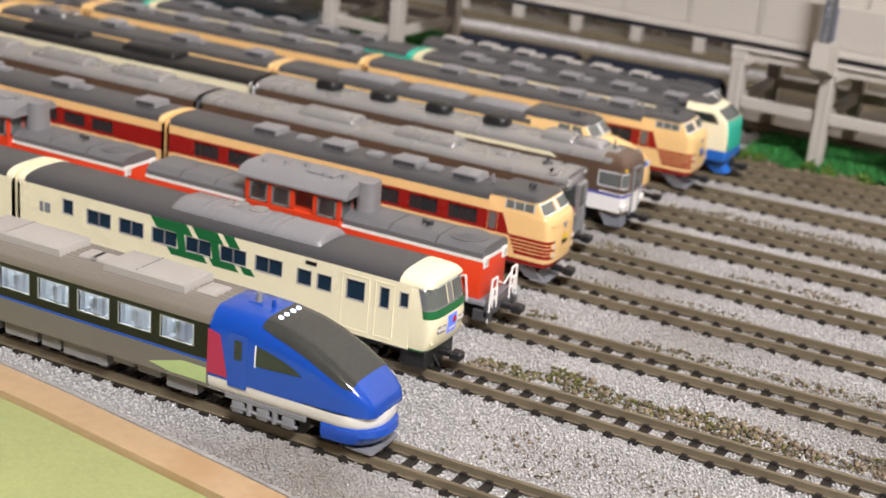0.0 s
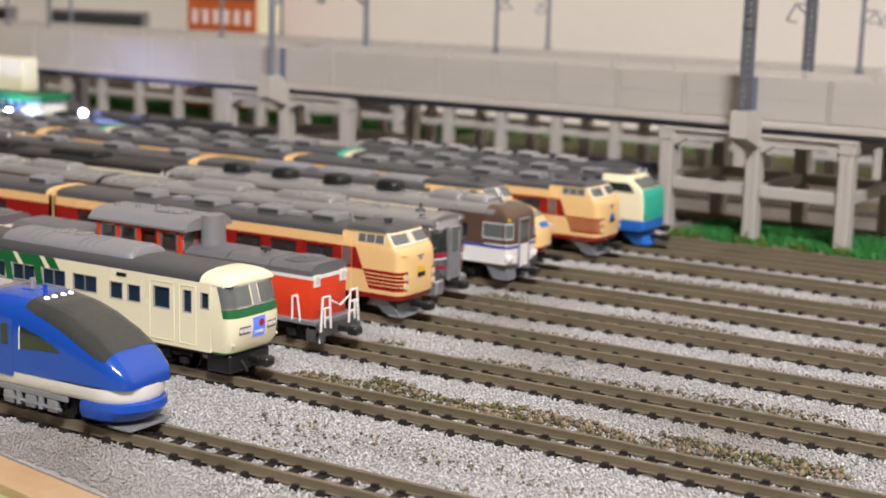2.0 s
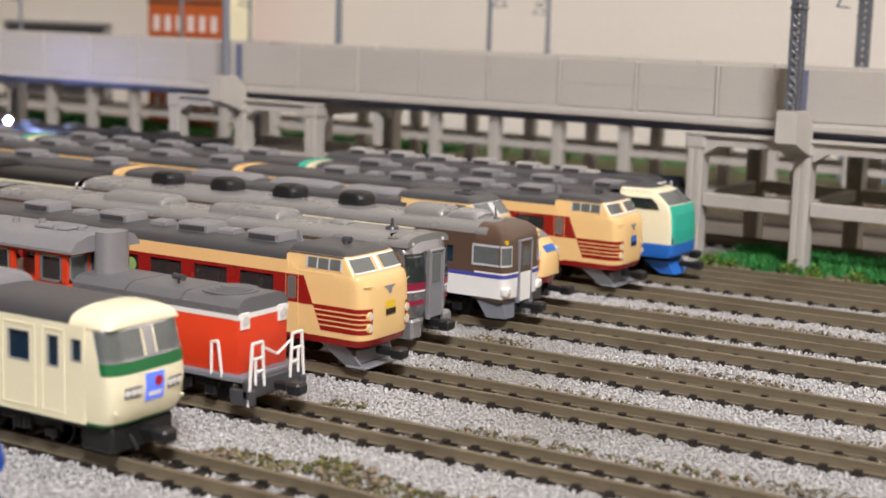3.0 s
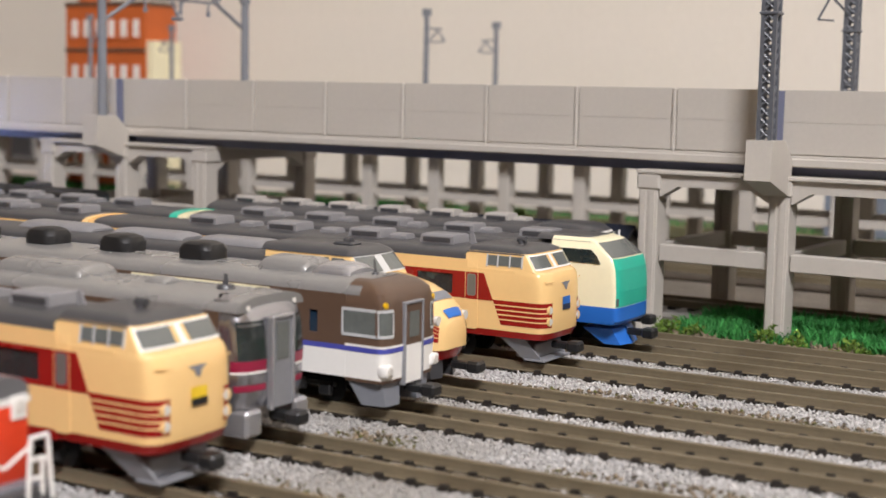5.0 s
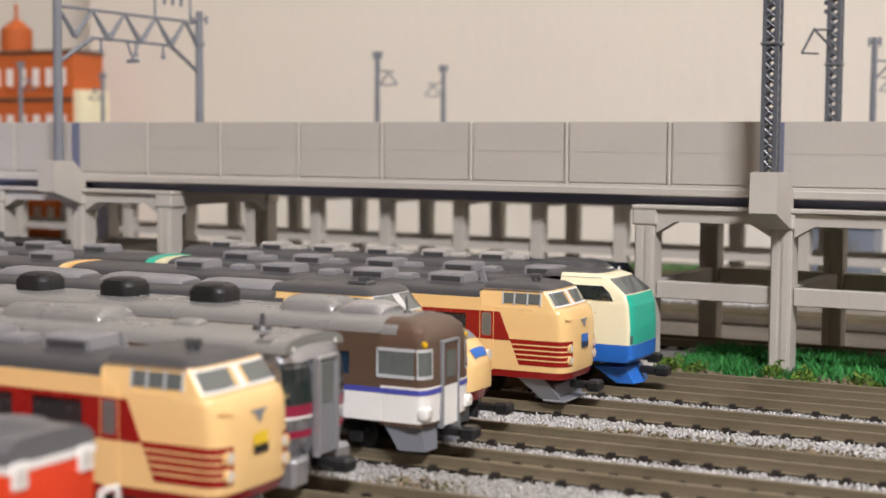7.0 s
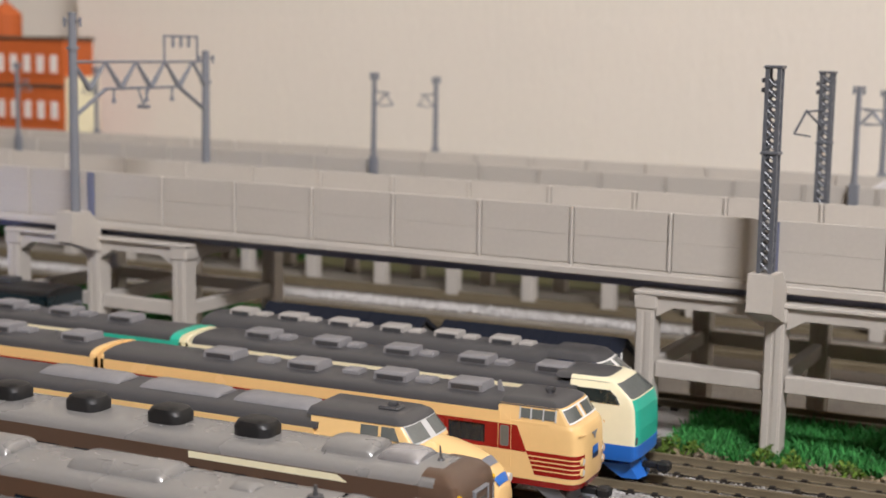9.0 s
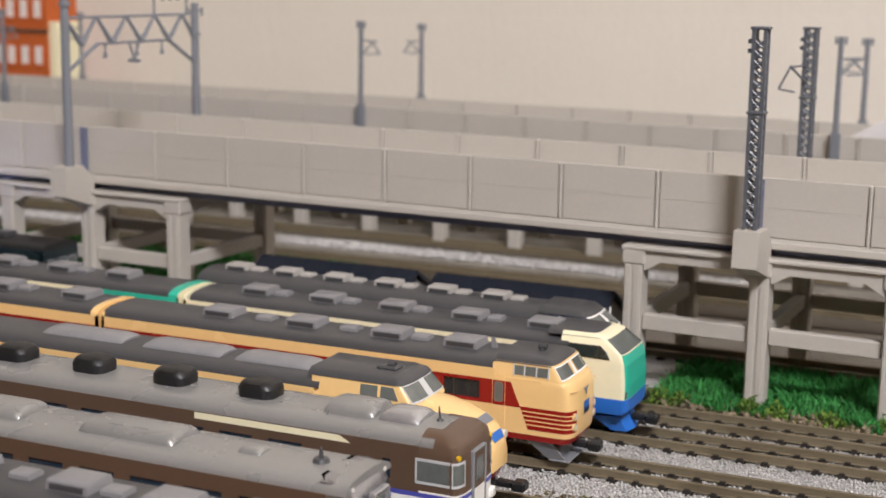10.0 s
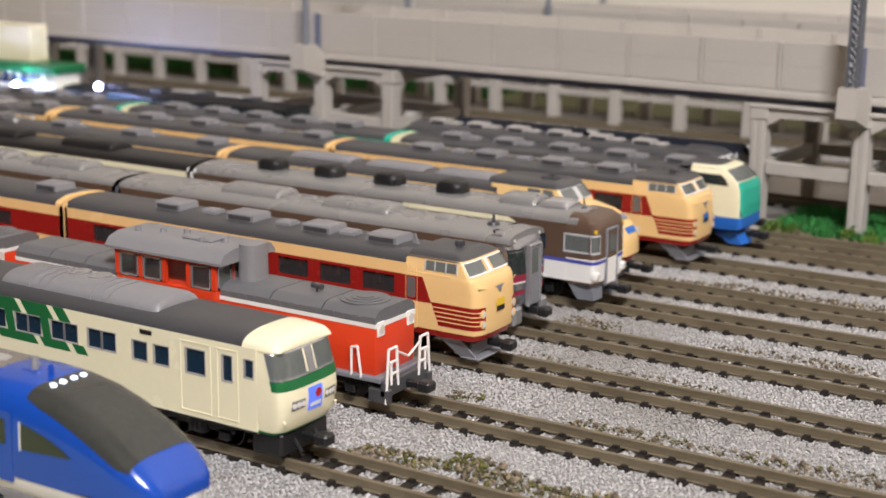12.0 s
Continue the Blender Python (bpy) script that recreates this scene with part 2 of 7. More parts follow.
def patch(bm, at, u0, u1, v0, v1, off=0.08, nu=8, nv=4, left=None, right=None):
    """A shell laid on a surface at(u, v), a little proud of it; left and right bend its sides with v."""
    rows = []
    for j in range(nv + 1):
        v = v0 + (v1 - v0) * j / nv
        a0 = left(j / nv) if left else u0
        a1 = right(j / nv) if right else u1
        row = []
        for i in range(nu + 1):
            u = a0 + (a1 - a0) * i / nu
            p = at(u, v)
            du = at(u + 0.5, v) - at(u - 0.5, v)
            dv = at(u, v + 0.05) - at(u, v - 0.05)
            nrm = du.cross(dv)
            nrm = nrm.normalized() if nrm.length > 1e-9 else Vector((1, 0, 0))
            if nrm.dot(p - Vector((p.x - 20, 0, 12))) < 0:
                nrm = -nrm
            row.append(p + nrm * off)
        rows.append(row)
    loft(bm, rows, closed=False, caps=False)
    return bm


def wheel_mesh():
    bm = nb()
    for y in (-4.6, 4.6):
        s = 1 if y > 0 else -1
        rod(bm, (0, y - s * 0.9, 2.9), (0, y, 2.9), 2.9, 18)
        rod(bm, (0, y, 2.9), (0, y - s * 0.35, 2.9), 3.2, 18)
        rod(bm, (0, y, 2.9), (0, y + s * 0.25, 2.9), 1.0, 10)
    rod(bm, (0, -5, 2.9), (0, 5, 2.9), 0.6, 8)
    return mesh_of("wheel_set", bm, M_BLACK)


def bogie_mesh():
    bm = nb()
    for s in (-1, 1):
        box(bm, -9, 9, s * 6.2 - 0.6, s * 6.2 + 0.6, 3.2, 4.6, 0.3)
        for x in (-6.8, 6.8):
            box(bm, x - 1.4, x + 1.4, s * 6.6 - 0.7, s * 6.6 + 0.7, 1.6, 3.6, 0.3)
        box(bm, -2.4, 2.4, s * 6.8 - 0.7, s * 6.8 + 0.7, 2.2, 5.0, 0.4)
        for x in (-1.3, 0, 1.3):
            rod(bm, (x, s * 7.2, 2.3), (x, s * 7.2, 4.4), 0.5, 8)
    box(bm, -2.5, 2.5, -6, 6, 3.0, 5.2, 0.3)
    return mesh_of("bogie", bm, M_BLACK)


WHEEL, BOGIE = wheel_mesh(), bogie_mesh()


def bogie(parent, x):
    b = new("bogie", BOGIE)
    b.parent, b.location = parent, (x * MM, 0, 0)
    for dx in (-6.8, 6.8):
        w = new("wheel_set", WHEEL)
        w.parent, w.location = b, (dx * MM, 0, 0)


def coupler(parent, x, s=1):
    bm = nb()
    box(bm, x - 4 * s if s > 0 else x, x if s > 0 else x - 4 * s, -0.9, 0.9, 3.0, 4.6, 0.3)
    box(bm, min(x, x + 3.2 * s), max(x, x + 3.2 * s), -1.7, 1.7, 2.6, 5.0, 0.5)
    part("coupler", bm, M_BLACK, parent, "black plastic knuckle coupler")


def underframe(parent, x0, x1, seed=1, mat=None, w=7.6, z1=6.4):
    rg = random.Random(seed)
    bm = nb()
    box(bm, x0, x1, -8.2, 8.2, z1 - 0.6, z1)
    x = x0 + 28
    while x < x1 - 34:
        l = rg.uniform(5, 13)
        for s in (-1, 1):
            d = rg.uniform(1.4, 3.6)
            box(bm, x, x + l, s * w if s < 0 else w - 3, s * w + 3 if s < 0 else w, z1 - 0.6 - d, z1 - 0.6, 0.25)
        x += l + rg.uniform(0.8, 2.4)
    part("underframe", bm, mat or M_BLACK, parent, "dark underfloor boxes")


def car_roof(parent, x0, x1, w, zs, zr, mat, p=2.6, name="roof", n=14, ribs=0):
    prof = []
    for i in range(n + 1):
        a = math.pi * i / n
        c = math.cos(a)
        k = 0.2 if ribs and i % 4 in (1, 2) else 0.0
        prof.append((-math.copysign(w * abs(c) ** (2 / p), c), zs + (zr - zs) * math.sin(a) ** (2 / p) + k * (0.15 if i < 6 or i > n - 6 else 1)))
    bm = nb()
    prism(bm, prof, x0, x1)
    return part(name, bm, mat, parent)


def pierced(bm, x0, x1, y0, y1, z0, z1, holes):
    """One wall with real openings (x0, x1, z0, z1) through it, skinned on a grid."""
    xs = sorted({x0, x1, *[v for h in holes for v in h[:2]]})
    zs = sorted({z0, z1, *[v for h in holes for v in h[2:]]})
    vs = {}

    def vert(i, k, y):
        if (i, k, y) not in vs:
            vs[i, k, y] = bm.verts.new((xs[i], y, zs[k]))
        return vs[i, k, y]

    def full(i, k):
        if not (0 <= i < len(xs) - 1 and 0 <= k < len(zs) - 1):
            return False
        cx, cz = (xs[i] + xs[i + 1]) / 2, (zs[k] + zs[k + 1]) / 2
        return not any(h[0] < cx < h[1] and h[2] < cz < h[3] for h in holes)

    for i in range(len(xs) - 1):
        for k in range(len(zs) - 1):
            if not full(i, k):
                continue
            c = ((i, k), (i + 1, k), (i + 1, k + 1), (i, k + 1))
            bm.faces.new([vert(*p, y0) for p in c])
            bm.faces.new([vert(*p, y1) for p in c[::-1]])
            for (di, dk), a, b in (((0, -1), c[0], c[1]), ((1, 0), c[1], c[2]), ((0, 1), c[2], c[3]), ((-1, 0), c[3], c[0])):
                if not full(i + di, k + dk):
                    bm.faces.new((vert(*b, y0), vert(*a, y0), vert(*a, y1), vert(*b, y1)))
    return bm


def side_walls(parent, x0, x1, w, strips, band, windows, frame_mat=None, pane=None, t=0.7, band_name="window_band"):
    """Both side walls: plain strips, and a band whose windows are real openings with a frame and a pane each."""
    for s in (-1, 1):
        y0, y1 = min(s * w, s * (w - t)), max(s * w, s * (w - t))
        for name, z0, z1, mat in strips:
            bm = nb()
            box(bm, x0, x1, y0, y1, z0, z1)
            part(name, bm, mat, parent)
        bz0, bz1, bmat = band
        bm = nb()
        pierced(bm, x0, x1, y0, y1, bz0, bz1, windows)
        part(band_name, bm, bmat, parent)
        for a, b, c, d in windows:
            bm = nb()
            box(bm, a, b, s * (w - 0.45) - 0.08, s * (w - 0.45) + 0.08, c, d)
            pn = part("window_pane", bm, pane or M_GLASS, parent)
            if frame_mat:
                bm = nb()
                ya, yb = s * (w - 0.3), s * (w + 0.07)
                ya, yb = min(ya, yb), max(ya, yb)
                for q in ((a - 0.16, b + 0.16, d - 0.05, d + 0.16), (a - 0.16, b + 0.16, c - 0.16, c + 0.05), (a - 0.16, a + 0.05, c, d), (b - 0.05, b + 0.16, c, d)):
                    box(bm, q[0], q[1], ya, yb, q[2], q[3])
                part("window_frame", bm, frame_mat, pn)


def seats(parent, x0, x1, mat, pitch=6.2, z=9.0):
    bm = nb()
    box(bm, x0, x1, -8, 8, z - 1.4, z - 0.8)
    x = x0 + 3
    while x < x1 - 4:
        for y in (-5.6, -2.6, 2.6, 5.6):
            box(bm, x, x + 3, y - 1.4, y + 1.4, z - 0.8, z + 2.4, 0.3)
            box(bm, x, x + 0.9, y - 1.4, y + 1.4, z + 2.0, z + 7.4, 0.35)
        x += pitch
    part("interior", bm, mat, parent, "row of moulded seats")


def end_wall(parent, x, w, z0, z1, mat, roof_z=None, t=0.8, name="end_wall"):
    bm = nb()
    prof = [(-w, z0), (w, z0)]
    for i in range(13):
        a = math.pi * i / 12
        c = math.cos(a)
        prof.append((math.copysign(w * abs(c) ** 0.77, c), z1 + ((roof_z or z1) - z1) * math.sin(a) ** 0.77))
    plate(bm, prof, "x", x - t, x)
    for s in (-1, 1):
        box(bm, x - t - 0.3, x - t + 0.1, s * 3.6 - 0.4, s * 3.6 + 0.4, z0 + 0.5, z1 - 1)
    part(name, bm, mat, parent)


def roof_box(parent, x0, x1, w, z0, z1, mat, name="air_conditioner", slope=1.0, vents=True, bev=0.35):
    """A roof unit with sloping ends and grilles on its sides."""
    bm = nb()
    k = slope * 0.45
    loft(bm, [[(x0, -w, z0), (x1, -w, z0), (x1, w, z0), (x0, w, z0)], [(x0 + k * 0.5, -w + 0.1, z1 - 0.5), (x1 - k * 0.5, -w + 0.1, z1 - 0.5), (x1 - k * 0.5, w - 0.1, z1 - 0.5), (x0 + k * 0.5, w - 0.1, z1 - 0.5)],
              [(x0 + k, -w + 0.5, z1 - 0.1), (x1 - k, -w + 0.5, z1 - 0.1), (x1 - k, w - 0.5, z1 - 0.1), (x0 + k, w - 0.5, z1 - 0.1)],
              [(x0 + k + 0.4, -w + 0.9, z1), (x1 - k - 0.4, -w + 0.9, z1), (x1 - k - 0.4, w - 0.9, z1), (x0 + k + 0.4, w - 0.9, z1)]])
    unit = part(name, bm, mat, parent)
    if vents:
        for s in (-1, 1):
            bm = nb()
            plate(bm, [(x0 + 1.0, z0 + 0.7), (x1 - 1.0, z0 + 0.7), (x1 - 1.0, z1 - 0.75), (x0 + 1.0, z1 - 0.75)], "y", s * w - 0.12, s * w + 0.06)
            n = max(2, int((x1 - x0 - 2.0) / 0.9))
            for i in range(n):
                x = x0 + 1.1 + i * 0.9
                box(bm, x, x + 0.35, s * w - 0.1, s * w + 0.14, z0 + 0.8, z1 - 0.85)
            part("grille", bm, M_ROOF, unit, "dark side grille")
    return unit


def dome_unit(parent, x0, x1, w, z0, z1, mat, name="air_conditioner", p=2.5, end=2.0, n=12):
    """A long low roof unit with an arched section and rounded ends."""
    bm = nb()
    rings = []
    for x, k in ((x0, 0.55), (x0 + end * 0.35, 0.88), (x0 + end, 1.0), (x1 - end, 1.0), (x1 - end * 0.35, 0.88), (x1, 0.55)):
        r = []
        for i in range(n + 1):
            a = math.pi * i / n
            c = math.cos(a)
            r.append((x, -math.copysign(w * (0.9 + 0.1 * k) * abs(c) ** (2 / p), c), z0 + (z1 - z0) * k * math.sin(a) ** (2 / p)))
        rings.append(r)
    loft(bm, rings)
    return part(name, bm, mat, parent)


def antenna(parent, x, y, z, h=2.4, mat=None):
    bm = nb()
    rod(bm, (x, y, z), (x, y, z + 0.8), 1.0, 10, 0.6)
    rod(bm, (x, y, z + 0.7), (x - 0.3, y, z + h), 0.28, 6, 0.15)
    part("antenna", bm, mat or M_ROOF, parent)

# ---- the room ----
YS = [-5.0, 41.7, 79.6, 116.1, 146.9, 179.7, 204.7, 238.5, 265.6, 285.0]
M_CEIL = material("white_ceiling_paint", hexc("EEEAE2"), 0.8, vary=0.02, grain=300, blotch=5, bump=0.2)
M_FLOOR = material("wooden_floor", hexc("8A6A48"), 0.5, vary=0.15, grain=120, blotch=6, bump=0.2)
M_BOARD = material("pale_plywood_edge", hexc("BCA07C"), 0.6, vary=0.1, grain=300, blotch=25, bump=0.2, stain=hexc("B08D62"))
M_MAT = material("pale_green_felt", hexc("9DA46C"), 0.9, vary=0.12, grain=900, blotch=30, bump=0.4)
# brown earth, its base colour lowered to include the viaduct's shade
M_EARTH = material("shade_darkened_brown_earth", hexc("575047"), 0.85, vary=0.3, grain=1200, blotch=30, bump=0.8, stain=hexc("454033"))
M_BROWNST = material("brown_gravel_stone", hexc("7A6C58"), 0.65, vary=0.2, grain=1500, blotch=60, bump=0.3, rnd=0.6)
M_MOSS = material("olive_moss_flock", hexc("5C5A2E"), 0.9, vary=0.3, grain=1500, blotch=60, bump=0.3, rnd=0.5)
M_GRASS = material("bright_green_flock", hexc("34803A"), 0.8, vary=0.2, grain=900, blotch=40, bump=0.3, rnd=0.45)
M_EARTHG = material("olive_scenery_earth", hexc("6A6C48"), 0.9, vary=0.25, grain=900, blotch=25, bump=0.6, stain=hexc("5A5B3A"))
M_BUSH = material("yellow_green_foam_leaf", hexc("5F7A2A"), 0.85, vary=0.2, grain=900, blotch=60, bump=0.3, rnd=0.5)


def wallpaper():
    """Cream wallpaper with a slanting stroked relief."""
    m = material("cream_wallpaper_relief", hexc("EBE3D6"), 0.8, vary=0.025, grain=300, blotch=6, bump=0.0)
    nd, ln = m.node_tree.nodes, m.node_tree.links
    tc, mp, n = nd.new("ShaderNodeTexCoord"), nd.new("ShaderNodeMapping"), nd.new("ShaderNodeTexNoise")
    mp.inputs["Rotation"].default_value = (0, radians(38), 0)
    mp.inputs["Scale"].default_value = (210, 60, 70)
    n.inputs["Scale"].default_value, n.inputs["Detail"].default_value = 1.0, 3
    b = nd.new("ShaderNodeBump")
    b.inputs["Strength"].default_value, b.inputs["Distance"].default_value = 0.32, 0.0015
    ln.new(tc.outputs["Object"], mp.inputs["Vector"])
    ln.new(mp.outputs[0], n.inputs["Vector"])
    ln.new(n.outputs["Fac"], b.inputs["Height"])
    ln.new(b.outputs["Normal"], nd["Principled BSDF"].inputs["Normal"])
    return m


M_PAPER = wallpaper()
# mid-brown for the unseen walls, chosen to cut fill light and deepen shadows
M_DARKWALL = material("unseen_brown_wall", hexc("8C7C69"), 0.7, vary=0.08, grain=60, blotch=4, bump=0.1)
WALL_Y = 640.0
bm = nb(); box(bm, -468, 1400, WALL_Y, WALL_Y + 120, -700, 1500); solid("wall_north", bm, M_PAPER, "cream wallpaper with a stroked relief", "wall", kind="structure")
bm = nb(); box(bm, -1600, -468.5, WALL_Y + 70, WALL_Y + 120, -700, 1500); solid("wall_north_recess", bm, M_PAPER, "cream wallpaper of the recessed part", "wall", kind="structure")
# three unseen walls, added to close the room and hold back bounced light
bm = nb(); box(bm, -1620, -1600, -1500, 810, -700, 1500); solid("wall_west", bm, M_DARKWALL, "plain brown side wall, unseen, added to dim the bounce", "wall", kind="structure")
bm = nb(); box(bm, 1400, 1420, -1500, 810, -700, 1500); solid("wall_east", bm, M_DARKWALL, "plain brown side wall, unseen, added to dim the bounce", "wall", kind="structure")
bm = nb(); box(bm, -1600, 1400, -1520, -1500, -700, 1500); solid("wall_south", bm, M_DARKWALL, "plain brown wall, unseen, added to dim the bounce", "wall", kind="structure")
bm = nb(); box(bm, -1620, 1420, -1520, 810, 1500, 1520); solid("ceiling", bm, M_CEIL, "white painted ceiling", "ceiling", kind="structure")
bm = nb(); box(bm, -1620, 1420, -1520, 810, -720, -700); solid("floor", bm, M_FLOOR, "brown wooden floor", "floor", kind="structure")
lampthing = thing("ceiling_lamp", 850, -800, 1500, "flat white square ceiling lamp", "lamp")
bm = nb(); plate(bm, rounded(660, 660, 60, 0, 0, 6), "z", -14, 0); part("lamp_frame", bm, M_WHITE, lampthing)

# ---- the layout's ground ----
EDGE = [(-1400, -14.5), (-90, -16), (-60, -19.5), (-10, -27), (60, -39), (700, -150)]
bm = nb()
rows = []
for x, y in EDGE:
    rows.append([(x, y, -12), (x, WALL_Y - 2, -12), (x, WALL_Y - 2, -2.9), (x, y, -2.9)])
loft(bm, rows)
solid("ground", bm, M_BALLAST, "fine grey ballast over the table", "ground", kind="structure")
bm = nb()
loft(bm, [[(x, y - 9.5, -16), (x, y - 0.2, -16), (x, y - 0.2, -3.2), (x, y - 9.5, -3.2)] for x, y in EDGE])
solid("table_edge", bm, M_BOARD, "pale plywood edge of the table", "table", kind="structure")
bm = nb()
loft(bm, [[(x, y - 120, -22), (x, y - 9.7, -22), (x, y - 9.7, -5), (x, y - 120, -5)] for x, y in EDGE])
solid("table_mat", bm, M_MAT, "pale green felt beside the plywood", "table", kind="structure")
bm = nb(); box(bm, -1000, 600, 410, WALL_Y - 2, -2.9, -2.2); solid("back_ground", bm, M_EARTH, "grey-brown earth behind the viaduct, colour darkened for shade", "ground", kind="structure")


def quick_mesh(name, verts, tris, mat):
    me = bpy.data.meshes.new(name)
    me.vertices.add(len(verts))
    me.vertices.foreach_set("co", (np.asarray(verts, np.float32) * MM).ravel())
    me.loops.add(tris.size)
    me.loops.foreach_set("vertex_index", tris.astype(np.int32).ravel())
    me.polygons.add(len(tris))
    me.polygons.foreach_set("loop_start", np.arange(0, tris.size, 3, dtype=np.int32))
    me.update(calc_edges=True)
    me.materials.append(mat)
    return me


OCT = np.array([(0, 2, 4), (2, 1, 4), (1, 3, 4), (3, 0, 4), (2, 0, 5), (1, 2, 5), (3, 1, 5), (0, 3, 5)])


def stones(name, px, py, pz, rad, mat, label, seed, category="gravel"):
    """Loose stones: crooked eight-sided grains, all in one mesh."""
    rg = np.random.RandomState(seed)
    n = len(px)
    base = np.array([(1, 0, 0), (-1, 0, 0), (0, 1, 0), (0, -1, 0), (0, 0, 1), (0, 0, -1)], float)
    v = base[None] * rg.uniform(0.65, 1.25, (n, 6, 1)) + rg.normal(0, 0.22, (n, 6, 3))
    a = rg.uniform(0, 6.283, n)
    c, s = np.cos(a), np.sin(a)
    x = v[:, :, 0] * c[:, None] - v[:, :, 1] * s[:, None]
    y = v[:, :, 0] * s[:, None] + v[:, :, 1] * c[:, None]
    v = np.stack([x, y, v[:, :, 2] * 0.8], -1) * rad[:, None, None]
    v += np.stack([px, py, pz], -1)[:, None, :]
    tris = (OCT[None] + 6 * np.arange(n)[:, None, None]).reshape(-1, 3)
    return tagged(new(name, quick_mesh(name, v.reshape(-1, 3), tris, mat)), label, category, kind="stuff")


SLEEPER = 6.1


def spread(x0, x1, y0, y1, step, seed):
    rg = np.random.RandomState(seed)
    gx, gy = np.meshgrid(np.arange(x0, x1, step), np.arange(y0, y1, step))
    n = gx.size
    return gx.ravel() + rg.uniform(-0.5, 0.5, n) * step, gy.ravel() + rg.uniform(-0.5, 0.5, n) * step, rg


def clear_of_sleepers(px, py):
    ok = np.ones(len(px), bool)
    for y in YS:
        near = np.abs(py - y) < 6.4
        ph = np.abs((px + 600) % SLEEPER - SLEEPER / 2)
        ok &= ~(near & (ph < 1.3))
        ok &= ~(np.abs(np.abs(py - y) - 4.5) < 0.7)
    ok &= py > np.interp(px, [p[0] for p in EDGE], [p[1] for p in EDGE]) + 0.8
    return ok


px, py, rg = spread(-100, 240, -42, 293, 0.72, 5)
ok = clear_of_sleepers(px, py)
px, py = px[ok], py[ok]
hill = np.array([noise.noise((x * 0.05, y * 0.05, 0)) for x, y in zip(px, py)])
stones("ballast_stones", px, py, -2.6 + 0.25 * hill + rg.uniform(-0.1, 0.2, len(px)), rg.uniform(0.26, 0.48, len(px)), M_STONE, "pale grey ballast grains between the tracks", 6)


def dirt_strip(x0, x1, y0, y1, seed, size=0.9, count=900, moss=0.35):
    """A strip of brown gravel with moss, uneven along its edges."""
    rg = np.random.RandomState(seed)
    x = rg.uniform(x0, x1, count * 3)
    y = rg.uniform(y0, y1, count * 3)
    d = np.array([noise.noise((a * 0.035 + seed, b * 0.12, 1.7)) for a, b in zip(x, y)])
    edge = np.minimum(y - y0, y1 - y) / (y1 - y0)
    ok = (d * 1.5 + edge * 1.1 > 0.3) & clear_of_sleepers(x, y)
    x, y = x[ok], y[ok]
    m = rg.uniform(0, 1, len(x)) + 0.6 * np.array([noise.noise((a * 0.03 + 9 + seed, b * 0.08, 4.2)) for a, b in zip(x, y)]) < moss
    r = rg.uniform(0.3, 1.0, len(x)) ** 1.3 * size
    stones("brown_gravel", x[~m], y[~m], -2.2 + rg.uniform(-0.3, 0.5, (~m).sum()), r[~m], M_BROWNST, "coarse brown gravel along the track", seed)
    stones("moss_patch", x[m], y[m], -2.2 + rg.uniform(-0.3, 0.6, m.sum()), r[m] * 0.75, M_MOSS, "olive moss among the gravel", seed + 1, "moss")


dirt_strip(6, 240, 50.0, 63, 21, 1.0, 1500, 0.4)
dirt_strip(4, 240, 87.8, 97.5, 23, 0.8, 700, 0.45)
dirt_strip(-4, 240, 155.2, 166, 25, 0.7, 900, 0.25)
dirt_strip(2, 240, 124.2, 130.5, 27, 0.6, 350, 0.5)
dirt_strip(0, 240, 212.8, 223, 29, 0.7, 900, 0.3)
dirt_strip(20, 240, 6, 26, 31, 0.55, 420, 0.3)


# ---- tracks ----
def rail_profile():
    return [(-0.7, -2.1), (0.7, -2.1), (0.7, -1.9), (0.52, -1.75), (0.5, -0.7), (0.55, -0.6), (0.57, -0.08), (0.47, 0), (-0.47, 0), (-0.57, -0.08), (-0.55, -0.6), (-0.5, -0.7), (-0.52, -1.75), (-0.7, -1.9)]


def sleeper_mesh():
    bm = nb()
    loft(bm, [[(-1.15, -6.3, -3.3), (1.15, -6.3, -3.3), (1.15, 6.3, -3.3), (-1.15, 6.3, -3.3)], [(-1.05, -6.1, -2.05), (1.05, -6.1, -2.05), (1.05, 6.1, -2.05), (-1.05, 6.1, -2.05)]])
    for y in (-4.5, 4.5):
        for s in (-1, 1):
            box(bm, -0.7, 0.7, y + s * 1.2 - 0.45, y + s * 1.2 + 0.45, -2.15, -1.5)
    return mesh_of("sleeper", bm, M_SLEEP, 0)


SLEEPER_MESH = sleeper_mesh()


def track(y, x0=-700, x1=500, near=(-3, 205)):
    t = thing("railway_track", 0, y, 0, "brown rails on dark plastic sleepers", "track", "yard tracks", "structure")
    for s in (-4.5, 4.5):
        bm = nb()
        prism(bm, [(s + u, v) for u, v in rail_profile()], x0, x1)
        part("rail", bm, M_RAIL, t, smooth=0)
    bm = nb()
    k = 0
    x = x0 - (x0 + 600) % SLEEPER + SLEEPER / 2
    while x < x1:
        if near[0] <= x <= near[1] and k < 34:
            ob = new("sleeper", SLEEPER_MESH)
            ob.parent, ob.location = t, (x * MM, 0, 0)
            k += 1
        else:
            box(bm, x - 1.1, x + 1.1, -6.2, 6.2, -3.3, -2.1)
        x += SLEEPER
    part("far_sleepers", bm, M_SLEEP, t, smooth=0)["kind"] = "stuff"


for y in YS:
    track(y)


